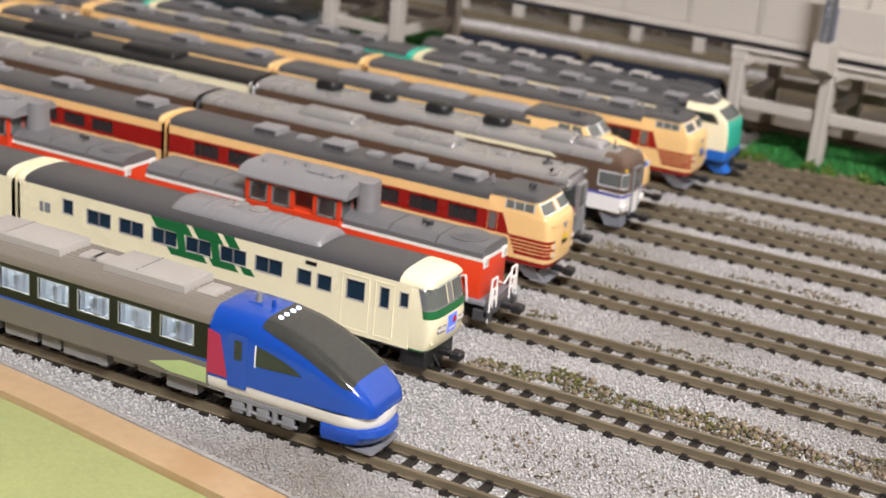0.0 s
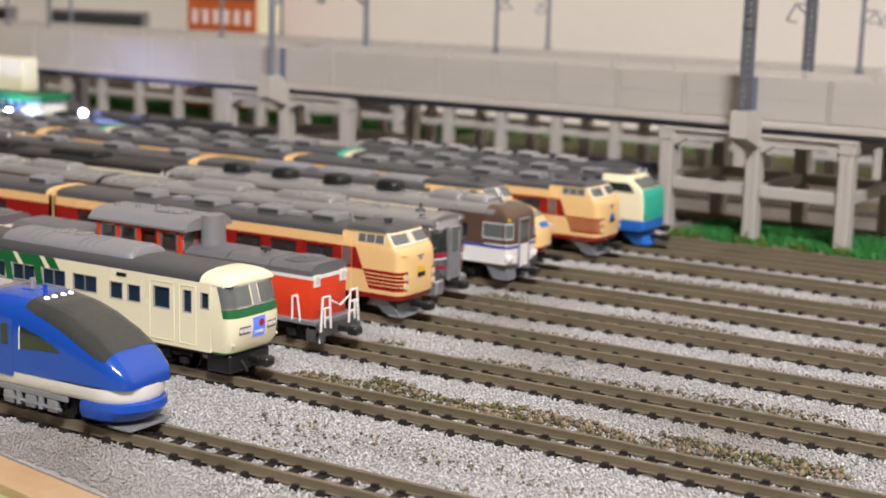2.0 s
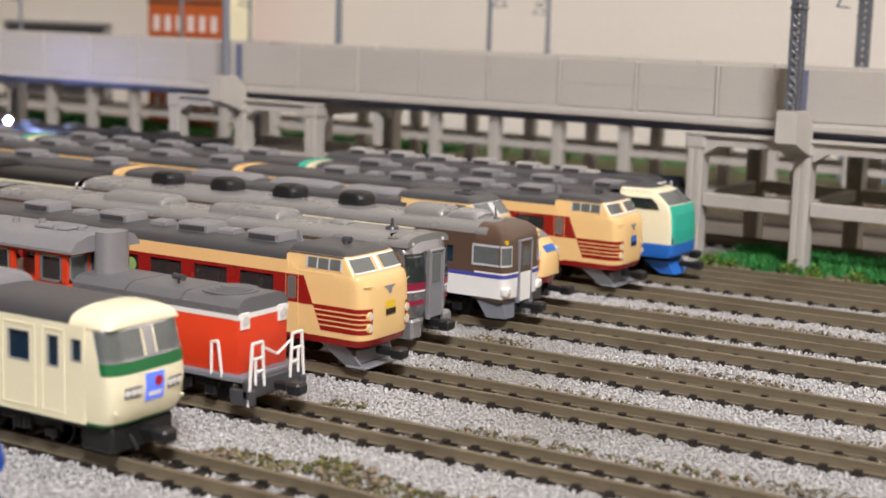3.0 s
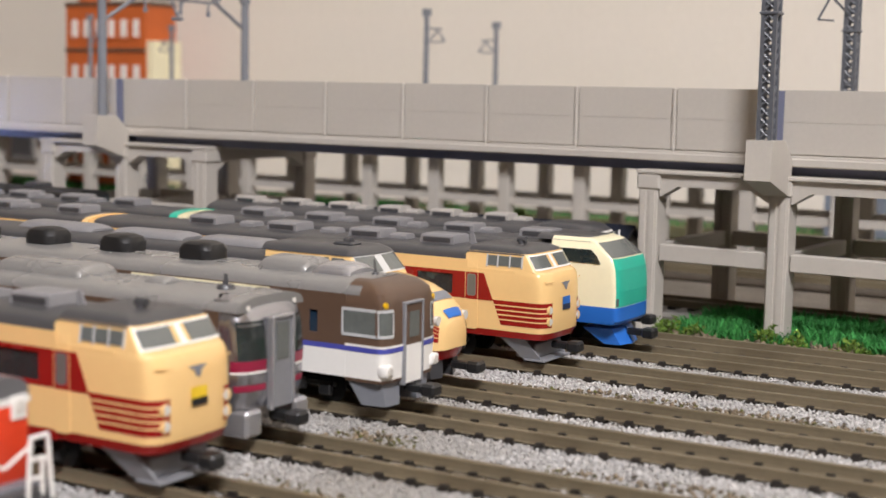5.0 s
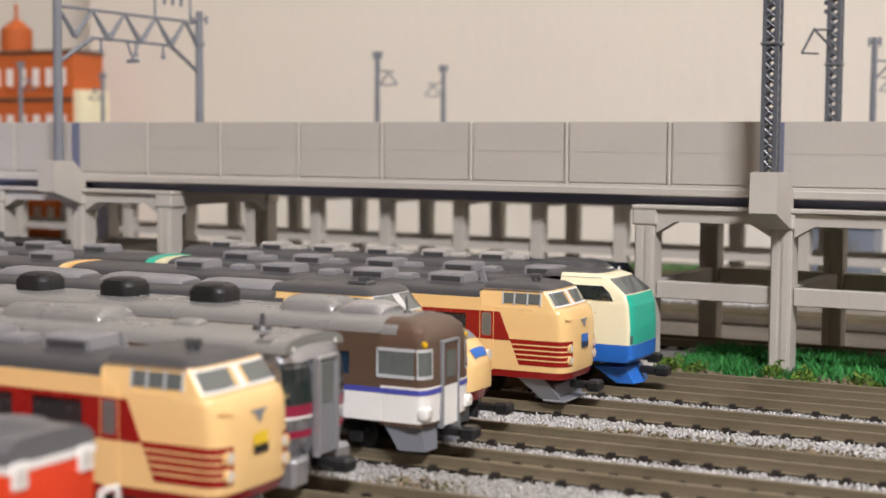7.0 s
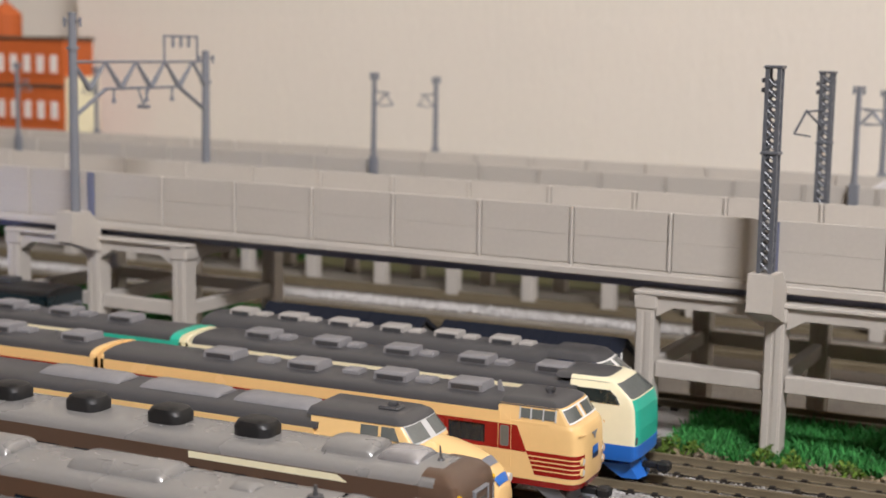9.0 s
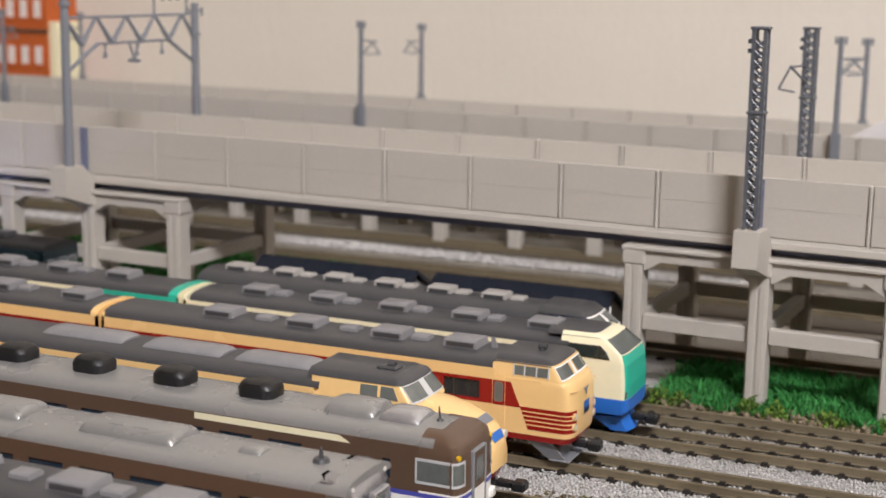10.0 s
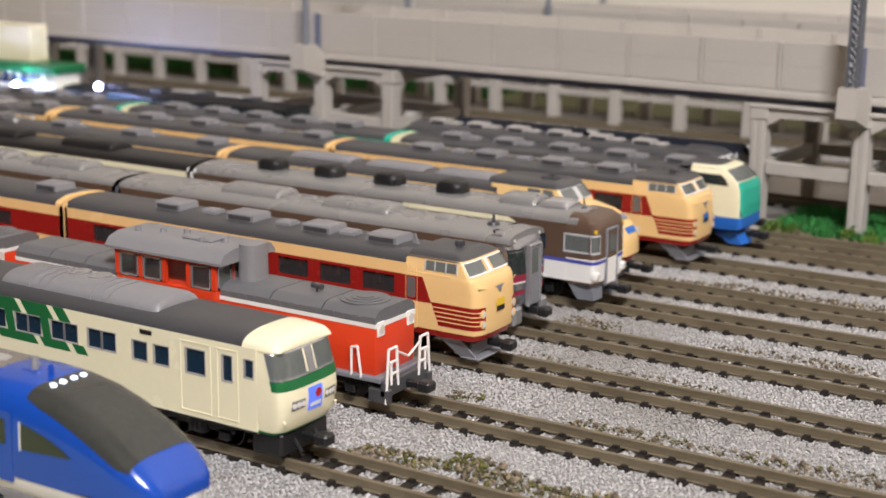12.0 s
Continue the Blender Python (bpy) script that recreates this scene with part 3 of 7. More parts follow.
def plain_track(y, z, x0, x1, label):
    t = thing("railway_track", 0, y, z, label, "track", "tracks behind the viaduct", "structure")
    for s in (-4.5, 4.5):
        bm = nb()
        prism(bm, [(s + u, v) for u, v in rail_profile()], x0, x1)
        part("rail", bm, M_RAIL, t, smooth=0)
    bm = nb()
    x = x0
    while x < x1:
        box(bm, x - 1.1, x + 1.1, -6.2, 6.2, -2.9, -2.1)
        x += SLEEPER
    part("sleepers", bm, M_SLEEP, t, smooth=0)["kind"] = "stuff"


for y in (432, 488, 352):
    plain_track(y, 0, -800, 500, "brown rails on a bed behind the viaduct")
plain_track(304, 0, -420, -195, "brown rails of the rearmost yard track")
M_BALL2 = material("pale_ballast_bed", hexc("8C867C"), 0.85, vary=0.5, grain=1300, blotch=40, bump=1.0)
for y0, y1, z in ((450, 476, -2.0), (498, 520, -1.6)):
    bm = nb(); box(bm, -800, 500, y0, y1, -2.8, z); solid("ballast_bed", bm, M_BALL2, "pale ballast beside the rear tracks", "gravel", kind="structure")


px, py, rg = spread(-420, 0, 455, 469, 1.35, 71)
stones("ballast_stones", px, py, -1.4 + rg.uniform(-0.1, 0.4, len(px)), rg.uniform(0.6, 1.1, len(px)), M_STONE, "pale ballast grains beside the rear tracks", 72)


# ---- grass ----
def blades(name, px, py, pz, h, mat, label, seed, width=0.5, category="grass"):
    rg = np.random.RandomState(seed)
    n = len(px)
    a = rg.uniform(0, 6.283, n)
    lean = rg.normal(0, 0.45, (n, 2)) * h[:, None]
    w = width * rg.uniform(0.6, 1.3, n)
    p0 = np.stack([px - np.cos(a) * w, py - np.sin(a) * w, pz], -1)
    p1 = np.stack([px + np.cos(a) * w, py + np.sin(a) * w, pz], -1)
    p2 = np.stack([px + lean[:, 0] * 0.5 - np.cos(a) * w * 0.6, py + lean[:, 1] * 0.5 - np.sin(a) * w * 0.6, pz + h * 0.6], -1)
    p3 = np.stack([px + lean[:, 0] * 0.5 + np.cos(a) * w * 0.6, py + lean[:, 1] * 0.5 + np.sin(a) * w * 0.6, pz + h * 0.6], -1)
    p4 = np.stack([px + lean[:, 0], py + lean[:, 1], pz + h], -1)
    v = np.stack([p0, p1, p2, p3, p4], 1).reshape(-1, 3)
    t = np.array([(0, 1, 3), (0, 3, 2), (2, 3, 4)])
    tris = (t[None] + 5 * np.arange(n)[:, None, None]).reshape(-1, 3)
    return tagged(new(name, quick_mesh(name, v, tris, mat)), label, category, kind="stuff")


def lawn(x0, x1, y0, y1, n, seed, h=3.0, gap=0.1):
    rg = np.random.RandomState(seed)
    px, py = rg.uniform(x0, x1, n), rg.uniform(y0, y1, n)
    d = np.array([noise.noise((a * 0.03, b * 0.06, seed)) for a, b in zip(px, py)])
    edge = np.minimum(1, (py - y0) / 14.0)
    ok = d + edge > gap
    px, py = px[ok], py[ok]
    blades("grass", px, py, np.full(len(px), -2.9), rg.uniform(0.6, 1.3, len(px)) * h, M_GRASS, "bright green static grass under the viaduct", seed)


lawn(3, 300, 295, 345, 26000, 41, 3.6)
lawn(-420, -150, 365, 425, 9000, 43, 3.4, -0.2)
lawn(-700, -255, 540, 600, 12000, 45, 4.0, -0.2)
lawn(-255, 400, 590, 612, 4500, 49, 2.6, -0.1)
bm = nb(); box(bm, -900, 600, 538, 614, -2.6, -1.8); solid("grass_base", bm, M_EARTHG, "olive earth in front of the wall", "grass", kind="structure")
bm = nb(); box(bm, 2, 420, 297, 365, -2.8, -2.0); solid("grass_base", bm, M_MOSS, "mossy soil under the grass", "grass", kind="structure")
rg = np.random.RandomState(47)
px, py = rg.uniform(5, 260, 900), rg.uniform(293, 303, 900)
stones("rubble", px, py, -2.2 + rg.uniform(-0.3, 1.2, 900), rg.uniform(0.6, 1.5, 900), M_BROWNST, "dark rubble at the grass edge", 48)


def bush(x, y, r, h, seed):
    """A low shrub of many small foam leaves on short twigs."""
    rg = np.random.RandomState(seed)
    t = thing("bush", x, y, -2.6, "low yellow-green foam bush by the grass", "bush", "bushes under the viaduct")
    bm = nb()
    for k in range(7):
        a = rg.uniform(0, 6.28)
        rod(bm, (0, 0, -0.5), (math.cos(a) * r * 0.6, math.sin(a) * r * 0.6, h * rg.uniform(0.4, 0.8)), 0.3, 5, 0.1)
    part("stem", bm, M_BROWNST, t)
    n = 420
    u = rg.normal(0, 1, (n, 3))
    u /= np.linalg.norm(u, axis=1)[:, None]
    rad = rg.uniform(0.45, 1.0, n) * (1 + 0.35 * np.sin(u[:, 0] * 5 + seed) * np.cos(u[:, 1] * 4))
    c = u * rad[:, None] * np.array([r, r, h])
    c[:, 2] = np.abs(c[:, 2])
    v, tr = [], []
    q = rg.normal(0, 0.55, (n, 3, 3))
    v = (c[:, None] + q).reshape(-1, 3)
    tr = np.arange(3 * n).reshape(-1, 3)
    ob = new("leaves", quick_mesh("leaves", v, tr, M_BUSH))
    ob.parent = t


for i, (x, y, r, h) in enumerate(((-234, 586, 7, 9), (-190, 584, 5, 6), (5, 298, 4, 5), (31, 300, 4, 5), (38, 301, 3.5, 4), (52, 299, 5, 3.5), (68, 300, 4.5, 4.5), (90, 301, 5, 4.5), (11, 300, 4, 3.5))):
    bush(x, y, r, h, 60 + i)

# ---- the viaducts ----
PITCH, PANEL = 232.0, 29.0


def panel_mesh(w, h):
    bm = nb()
    m = h * 0.53
    box(bm, 0.05, w - 0.05, -0.3, 0.6, 0, h, 0.1)
    box(bm, 0.05, w - 0.05, -1.5, -0.25, 0, 0.9, 0.2)
    box(bm, w - 0.95, w - 0.05, -1.5, -0.25, 0.9, h, 0.2)
    box(bm, 0.3, w - 1.3, -0.9, -0.25, 1.2, m - 0.025, 0.03)
    box(bm, 0.3, w - 1.3, -0.9, -0.25, m + 0.025, h, 0.03)
    return mesh_of("parapet_panel", bm, M_CONC, 30)


PANELS = {}


def parapet(parent, x0, n, w, y, z, h):
    key = (w, h)
    if key not in PANELS:
        PANELS[key] = panel_mesh(w, h)
    for i in range(n):
        ob = new("parapet_panel", PANELS[key])
        ob.parent, ob.location = parent, ((x0 + i * w) * MM, y * MM, z * MM)


def pier_frame(parent, c, y0=361.0, y1=412.0, top=39.3, s=36.0):
    """A rigid frame of three columns in two rows with haunched beams."""
    for y in (y0, y1):
        for k in (-s, 0, s):
            bm = nb()
            box(bm, c + k - 2.7, c + k + 2.7, y - 3.0, y + 3.0, -3.5, top - 4.2, 0.25)
            box(bm, c + k - 3.3, c + k + 3.3, y - 3.4, y + 3.4, top - 4.6, top - 0.4, 0.4)
            for u in (-2.2, 0.4):
                box(bm, c + k + u, c + k + u + 1.6, y - 3.35, y - 2.9, -3, top - 5)
            part("column", bm, M_CONC, parent)
        for a in (-s, 0):
            bm = nb()
            q = [(c + a + 3, top - 6.5), (c + a + 8, top - 3.6), (c + a + s - 8, top - 3.6), (c + a + s - 3, top - 6.5), (c + a + s - 3, top), (c + a + 3, top)]
            plate(bm, q, "y", y - 2.4, y + 2.4)
            part("haunched_beam", bm, M_CONC, parent)
            bm = nb()
            box(bm, c + a + 3, c + a + s - 3, y - 1.6, y + 1.6, 15.8, 20.2, 0.2)
            part("tie_beam", bm, M_CONC, parent)
    for k in (-s, 0, s):
        bm = nb()
        q = [(y0 + 3, top - 7.5), (y0 + 9, top - 4), (y1 - 9, top - 4), (y1 - 3, top - 7.5), (y1 - 3, top), (y0 + 3, top)]
        plate(bm, q, "x", c + k - 2.2, c + k + 2.2)
        part("cross_beam", bm, M_CONC, parent)
        bm = nb()
        box(bm, c + k - 1.5, c + k + 1.5, y0 + 3, y1 - 3, 15.9, 20.1, 0.2)
        part("cross_tie", bm, M_CONC, parent)
    bm = nb()
    box(bm, c - s - 3.5, c + s + 3.5, y0 - 3.6, y0 + 4, top - 0.5, top + 0.6, 0.2)
    box(bm, c - s - 3.5, c + s + 3.5, y1 - 4, y1 + 3.6, top - 0.5, top + 0.6, 0.2)
    part("pier_cap", bm, M_CONC, parent)


def lattice_mast(x, y, z0, z1, arm, label):
    t = thing("lattice_mast", x, y, z0, label, "mast", "viaduct masts")
    H = z1 - z0
    w = 1.5
    for sx in (-1, 1):
        for sy in (-1, 1):
            bm = nb()
            box(bm, sx * w - 0.5, sx * w + 0.5, sy * 1.4 - 0.4, sy * 1.4 + 0.4, 0, H)
            part("corner_post", bm, M_MAST, t)
    bm = nb()
    z = 0.5
    while z < H - 3:
        for d in (-1, 1):
            rod(bm, (-w * d, -1.4, z), (w * d, -1.4, z + 2.6), 0.36, 5)
            rod(bm, (-w * d, 1.4, z), (w * d, 1.4, z + 2.6), 0.36, 5)
            rod(bm, (w * d, -1.4, z), (w * d, 1.4, z + 2.6), 0.32, 5)
        z += 2.6
    part("lacing", bm, M_MAST, t)["kind"] = "stuff"
    for z in (H - 0.4, H * 0.58):
        bm = nb()
        box(bm, -2.4, 2.4, -2.1, 2.1, z, z + 0.8, 0.2)
        part("cap", bm, M_MAST, t)
    for zz in (H - 4, H - 6.5):
        bm = nb()
        box(bm, -3.2, -1.9, -0.8, 0.8, zz, zz + 1.2, 0.2)
        part("insulator", bm, M_MAST, t)
    if arm:
        bm = nb()
        s = arm
        zt = H - 11
        rod(bm, (0, -1, zt), (s * 4, -7, zt - 0.5), 0.35, 6)
        rod(bm, (0, -1, zt - 6), (s * 4, -7, zt - 0.5), 0.35, 6)
        rod(bm, (s * 4, -7, zt), (s * 7, -9, zt - 7), 0.35, 6)
        rod(bm, (s * 7, -9, zt - 7), (s * 1.5, -12, zt - 7.5), 0.3, 6)
        part("wire_bracket", bm, M_MAST, t)
    return t


def round_mast(parent, y, H, r=1.6):
    bm = nb()
    rod(bm, (0, y, 0), (0, y, H), r, 14, r * 0.85)
    rod(bm, (0, y, H - 12), (0, y, H - 11), r * 1.3, 14)
    part("post", bm, M_STEEL, parent)
    bm = nb()
    box(bm, -3.6, 3.6, y - 0.4, y + 0.4, H - 3.2, H - 2.5)
    for s in (-1, 1):
        rod(bm, (s * 3.3, y, H - 4.6), (s * 3.3, y, H - 1.6), 0.5, 8)
    part("insulator_arm", bm, M_STEEL, parent)


def portal(x, y0, y1, z0, top):
    """Two round posts joined by a truss beam over the tracks."""
    t = thing("catenary_portal", x, 0, z0, "grey steel truss portal over the viaduct tracks", "mast", "viaduct masts")
    H = top - z0
    round_mast(t, y0, H + 16)
    round_mast(t, y1, H + 4)
    bm = nb()
    zt, zb = H, H - 9
    for p, q, r in (((0, y0, zt), (0, y1, zt), 0.55), ((0, y0 + 16, zb), (0, y1 - 16, zb), 0.55), ((0, y0, zb - 9), (0, y0 + 16, zb), 0.7), ((0, y1, zb - 9), (0, y1 - 16, zb), 0.7)):
        bm = nb()
        rod(bm, p, q, r, 6)
        part("truss_chord", bm, M_STEEL, t)
    n = 9
    for i in range(n):
        bm = nb()
        a, b = y0 + (y1 - y0) * i / n, y0 + (y1 - y0) * (i + 1) / n
        za, zc = (zt, zb) if i % 2 == 0 else (zb, zt)
        rod(bm, (0, a, za), (0, b, zc), 1.0 if za < zc else 0.55, 6, 0.55 if za < zc else 1.0)
        part("truss_brace", bm, M_STEEL, t)
    bm = nb()
    for f in (0.28, 0.52, 0.72):
        y = y0 + (y1 - y0) * f
        rod(bm, (0, y, zb), (0, y, zb - 3.5), 0.4, 6)
        rod(bm, (0, y, zb - 3.5), (0, y, zb - 5), 0.8, 8)
    y = (y0 + y1) / 2
    rod(bm, (0, y - 3, zb), (0, y, zb - 6), 0.4, 6)
    rod(bm, (0, y + 3, zb), (0, y, zb - 6), 0.4, 6)
    rod(bm, (-2.4, y, zb - 6.5), (2.4, y, zb - 6.5), 0.7, 8)
    part("insulator", bm, M_STEEL, t)
    bm = nb()
    for yy in (y1 - 24, y1 - 5):
        rod(bm, (0, yy, zt), (0, yy, zt + 9), 0.45, 6)
    rod(bm, (0, y1 - 24, zt + 9), (0, y1 - 5, zt + 9), 0.45, 6)
    for yy in (y1 - 19, y1 - 14.5, y1 - 10):
        rod(bm, (0, yy, zt + 9), (0, yy, zt + 5), 0.6, 6)
    part("feeder_frame", bm, M_STEEL, t)
    return t


VIADUCT = []
for n in range(-4, 2):
    xm = 40.0 + PITCH * n
    sec = thing("viaduct_span", 0, 0, 0, "pale grey viaduct span with panelled parapets", "viaduct", "near viaduct spans", "structure")
    parapet(sec, xm, 8, PANEL, 361.5, 44.2, 17.2)
    parapet(sec, xm, 8, PANEL, 412, 44.2, 17.2)
    bm = nb(); box(bm, xm + 0.2, xm + PITCH - 0.2, 359.7, 413.8, 42.2, 44.4, 0.3); part("deck_slab", bm, M_CONC, sec)
    bm = nb()
    for y in (365, 386, 402):
        q = [(y, 39.5), (y + 5, 39.5), (y + 6.0, 42.2), (y - 1.0, 42.2)]
        prism(bm, q, xm + 1.5, xm + PITCH - 1.5)
    box(bm, xm + 1.5, xm + PITCH - 1.5, 366, 408, 41.0, 42.2)
    part("girder", bm, M_GIRD, sec)
    for y, s in ((350, 1), (423, -1)):
        bm = nb()
        loft(bm, [[(xm - 3.4 + 6.8 * i, y + s * a, z) for a, z in ((-5.0, 39.2), (9.5, 34.4), (9.5, 44), (4.0, 49.0), (-4.4, 49.0))] for i in (0, 1)])
        part("mast_pedestal", bm, M_CONC, sec)
    # thin dark plate on the parapet, drawn as the mast's cast shadow
    bm = nb(); box(bm, xm - 2.0, xm + 0.6, 359.2, 359.9, 44.8, 61.2); part("mast_shadow_strip", bm, M_GIRD, sec)
    pf = thing("viaduct_pier", 0, 0, 0, "pale grey framed concrete pier under the viaduct", "pier", "near viaduct piers", "structure")
    pier_frame(pf, xm + 1.0)
    VIADUCT += [sec, pf]
for n in (0, 1):
    xm = 40 + PITCH * n
    VIADUCT.append(lattice_mast(xm, 350, 48.8, 101.6, 0, "grey lattice mast with riveted lacing"))
    VIADUCT.append(lattice_mast(xm - 3, 421, 48.8, 99.5, -1, "grey lattice mast with a wire bracket"))
VIADUCT.append(portal(40 - PITCH + 1, 350, 421, 48.8, 98))


def pipe_portal(x, y0, y1, z0, top):
    """A portal of bent pipe over the tracks."""
    t = thing("catenary_portal", x, 0, z0, "pale grey bent-pipe portal over the viaduct", "mast", "viaduct masts")
    H = top - z0
    path = [(0, y0, 0), (0, y0, H - 8)]
    for i in range(1, 6):
        a = math.radians(90 * i / 5)
        path.append((0, y0 + 8 - 8 * math.cos(a), H - 8 + 8 * math.sin(a)))
    path += [(0, y1 - 8 + 8 * math.sin(math.radians(18 * i)), H - 8 + 8 * math.cos(math.radians(18 * i))) for i in range(6)] + [(0, y1, 0)]
    bm = nb()
    for p, q in zip(path, path[1:]):
        rod(bm, p, q, 1.5, 10)
    part("pipe_frame", bm, M_LIGHTROOF, t)
    for f in (0.3, 0.68):
        bm = nb()
        y = y0 + (y1 - y0) * f
        rod(bm, (0, y, H), (0, y, H - 10), 0.6, 8)
        rod(bm, (0, y, H - 10), (4, y, H - 14), 0.4, 6)
        part("hanger", bm, M_LIGHTROOF, t)
    return t


VIADUCT.append(pipe_portal(40 - 2 * PITCH, 350, 421, 48.8, 98))


# ---- the far viaduct ----
FY, FZ = 525.0, 39.3
for n in range(-4, 3):
    x0 = -20 + 216.0 * n
    sec = thing("viaduct_span", 0, 0, 0, "grey far viaduct span with panelled parapets", "viaduct", "far viaduct spans", "structure")
    parapet(sec, x0, 8, 27.0, FY, FZ, 17.2)
    parapet(sec, x0, 8, 27.0, FY + 52, FZ, 17.2)
    bm = nb(); box(bm, x0 + 0.2, x0 + 215.8, FY - 1.5, FY + 53.5, FZ - 4, FZ + 0.2, 0.3); part("deck_slab", bm, M_CONC, sec)
    bm = nb(); box(bm, x0 + 1, x0 + 215, FY + 8, FY + 48, FZ - 8, FZ - 4); part("girder", bm, M_CONC, sec)
    for k in range(6):
        xx = x0 + 18 + 36 * k
        for y in (FY + 12, FY + 46):
            bm = nb(); box(bm, xx - 2.7, xx + 2.7, y - 2.7, y + 2.7, -3, FZ - 4, 0.3); part("column", bm, M_CONC, sec)
        bm = nb(); box(bm, xx - 3, xx + 3, FY + 10, FY + 48, FZ - 9, FZ - 4); part("cross_beam", bm, M_CONC, sec)
    for y in (FY + 12, FY + 46):
        bm = nb(); box(bm, x0, x0 + 216, y - 1, y + 1, 12, 15); part("tie_beam", bm, M_CONC, sec)
    VIADUCT.append(sec)


def wire_pole(x, y, z0, z1, s):
    t = thing("catenary_pole", x, y, z0, "thin grey catenary pole with a bracket arm", "pole", "far viaduct poles")
    H = z1 - z0
    bm = nb(); rod(bm, (0, 0, 0), (0, 0, H), 1.25, 12, 1.0); part("post", bm, M_STEEL, t)
    bm = nb(); box(bm, -1.8, 1.8, -1.2, 1.2, 0, 15, 0.3); part("base_bracket", bm, M_STEEL, t)
    bm = nb()
    rod(bm, (0, 0, H - 8), (s * 8, 0, H - 8.5), 0.4, 6)
    rod(bm, (0, 0, H - 15), (s * 5.5, 0, H - 9), 0.4, 6)
    rod(bm, (s * 5.5, 0, H - 9), (s * 9.5, 0, H - 13.5), 0.35, 6)
    rod(bm, (s * 9.5, 0, H - 13.5), (s * 2.5, 0, H - 14), 0.35, 6)
    part("arm", bm, M_STEEL, t)
    bm = nb()
    for k in (-1, 1):
        rod(bm, (k * 1.8, 0, H - 3), (k * 1.8, 0, H), 0.5, 6)
    box(bm, -2, 2, -0.4, 0.4, H - 2, H - 1.4)
    part("insulator", bm, M_STEEL, t)
    return t


for n in range(-3, 2):
    VIADUCT.append(wire_pole(-177.5 + 203 * n, FY - 4, 43, 93.4, 1))
    VIADUCT.append(wire_pole(-179 + 203 * n, FY + 55, 43, 90.8, -1))


# ---- white high-speed train on the far viaduct ----
M_PEARL = material("pearl_white_paint", hexc("D6D3D4"), 0.3, vary=0.02, bump=0.02, coat=0.2)
M_LITWIN = glow("lit_train_windows", hexc("E9E4FF"), 1.1)


def fast_train(x0, y, z):
    for k in range(2):
        t = thing("high_speed_train_car", x0 + 158 * k, y, z, "white high-speed train car, pink line, lit windows", "model train", "white high-speed train")
        L = 156.0
        bm = nb()
        rings = []
        sec = [(0, 0.5, 6.5, 8), (5, 2.5, 7.6, 10.5), (12, 5, 8.8, 15.0), (20, 8, 9.8, 19.5), (30, 10, 10.4, 22), (40, 11, 10.6, 22.8), (L, 11, 10.6, 22.8)] if k == 0 else [(0, 11, 10.6, 22.6), (L, 11, 10.6, 22.6)]
        for x, _, w, top in sec:
            rings.append([(x, -math.copysign(w * abs(math.cos(math.pi * i / 16)) ** 0.6, math.cos(math.pi * i / 16)), 3.0 + (top - 3.0) * math.sin(math.pi * i / 16) ** 0.6) for i in range(17)])
        loft(bm, rings)
        part("body", bm, M_PEARL, t)
        bm = nb()
        box(bm, 60 if k == 0 else 4, L - 4, -10.75, 10.75, 9.2, 9.9)
        part("pink_line", bm, M_PINK, t)
        bm = nb()
        box(bm, 46 if k == 0 else 2, L, -8.6, 8.6, 21.6, 22.8, 0.4)
        part("roof", bm, M_BEIGEROOF, t)
        xx = 58 if k == 0 else 8
        while xx < L - 14:
            for s in (-1, 1):
                bm = nb()
                box(bm, xx, xx + 4.4, s * 10.45 - 0.2, s * 10.45 + 0.2, 12.6, 15.6)
                part("window", bm, M_LITWIN, t)
            xx += 7.0
        bm = nb(); box(bm, 8 if k == 0 else 2, L - 2, -9, 9, 0, 3.4); part("underframe", bm, M_STEEL, t)
        VIADUCT.append(t)


fast_train(22, FY + 19, FZ + 4.9)

# the viaducts run at a slight angle to the yard tracks
TURN = Matrix.Translation((29.1 * MM, 297.6 * MM, 0)) @ Matrix.Rotation(radians(-2.7), 4, "Z") @ Matrix.Translation((-40 * MM, -350 * MM, 0))
for ob in VIADUCT:
    ob.matrix_basis = TURN @ ob.matrix_basis


# ---- sheds, buildings, lamps ----
def shed(x0, x1, y, zr, label):
    t = thing("goods_shed", x0, y, -2.6, label, "shed", "navy-roofed sheds")
    Lx = x1 - x0
    H = zr + 2.6
    bm = nb()
    prism(bm, [(-16, 0), (16, 0), (16, H - 10), (0, H - 1.6), (-16, H - 10)], 1.5, Lx - 1.5)
    part("wall", bm, M_LIGHTROOF, t)
    for s in (-1, 1):
        bm = nb()
        prism(bm, [(0, H), (s * 20, H - 11.5), (s * 20, H - 12.6), (0, H - 1.2)], 0, Lx)
        sl = part("roof_slope", bm, M_NAVYROOF, t, "dark navy ribbed roof slope")
        bm = nb()
        loft(bm, [[(0, 0, H - 0.1), (0.4, 0, H - 0.1), (0.4, 0, H + 0.2), (0, 0, H + 0.2)], [(0, s * 20, H - 11.6), (0.4, s * 20, H - 11.6), (0.4, s * 20, H - 11.3), (0, s * 20, H - 11.3)]])
        rib = mesh_of("roof_rib", bm, M_NAVYROOF, 0)
        for i in range(int(Lx / 4)):
            ob = new("roof_rib", rib)
            ob.parent, ob.location = sl, ((1 + i * 4) * MM, 0, 0)


M_NAVYROOF = material("dark_navy_roof", hexc("20242F"), 0.5, vary=0.1, bump=0.1)
shed(-133, -77, 318, 23.8, "long shed with a dark navy gabled roof")
shed(-71, -13.5, 318, 23.8, "long shed with a dark navy gabled roof")


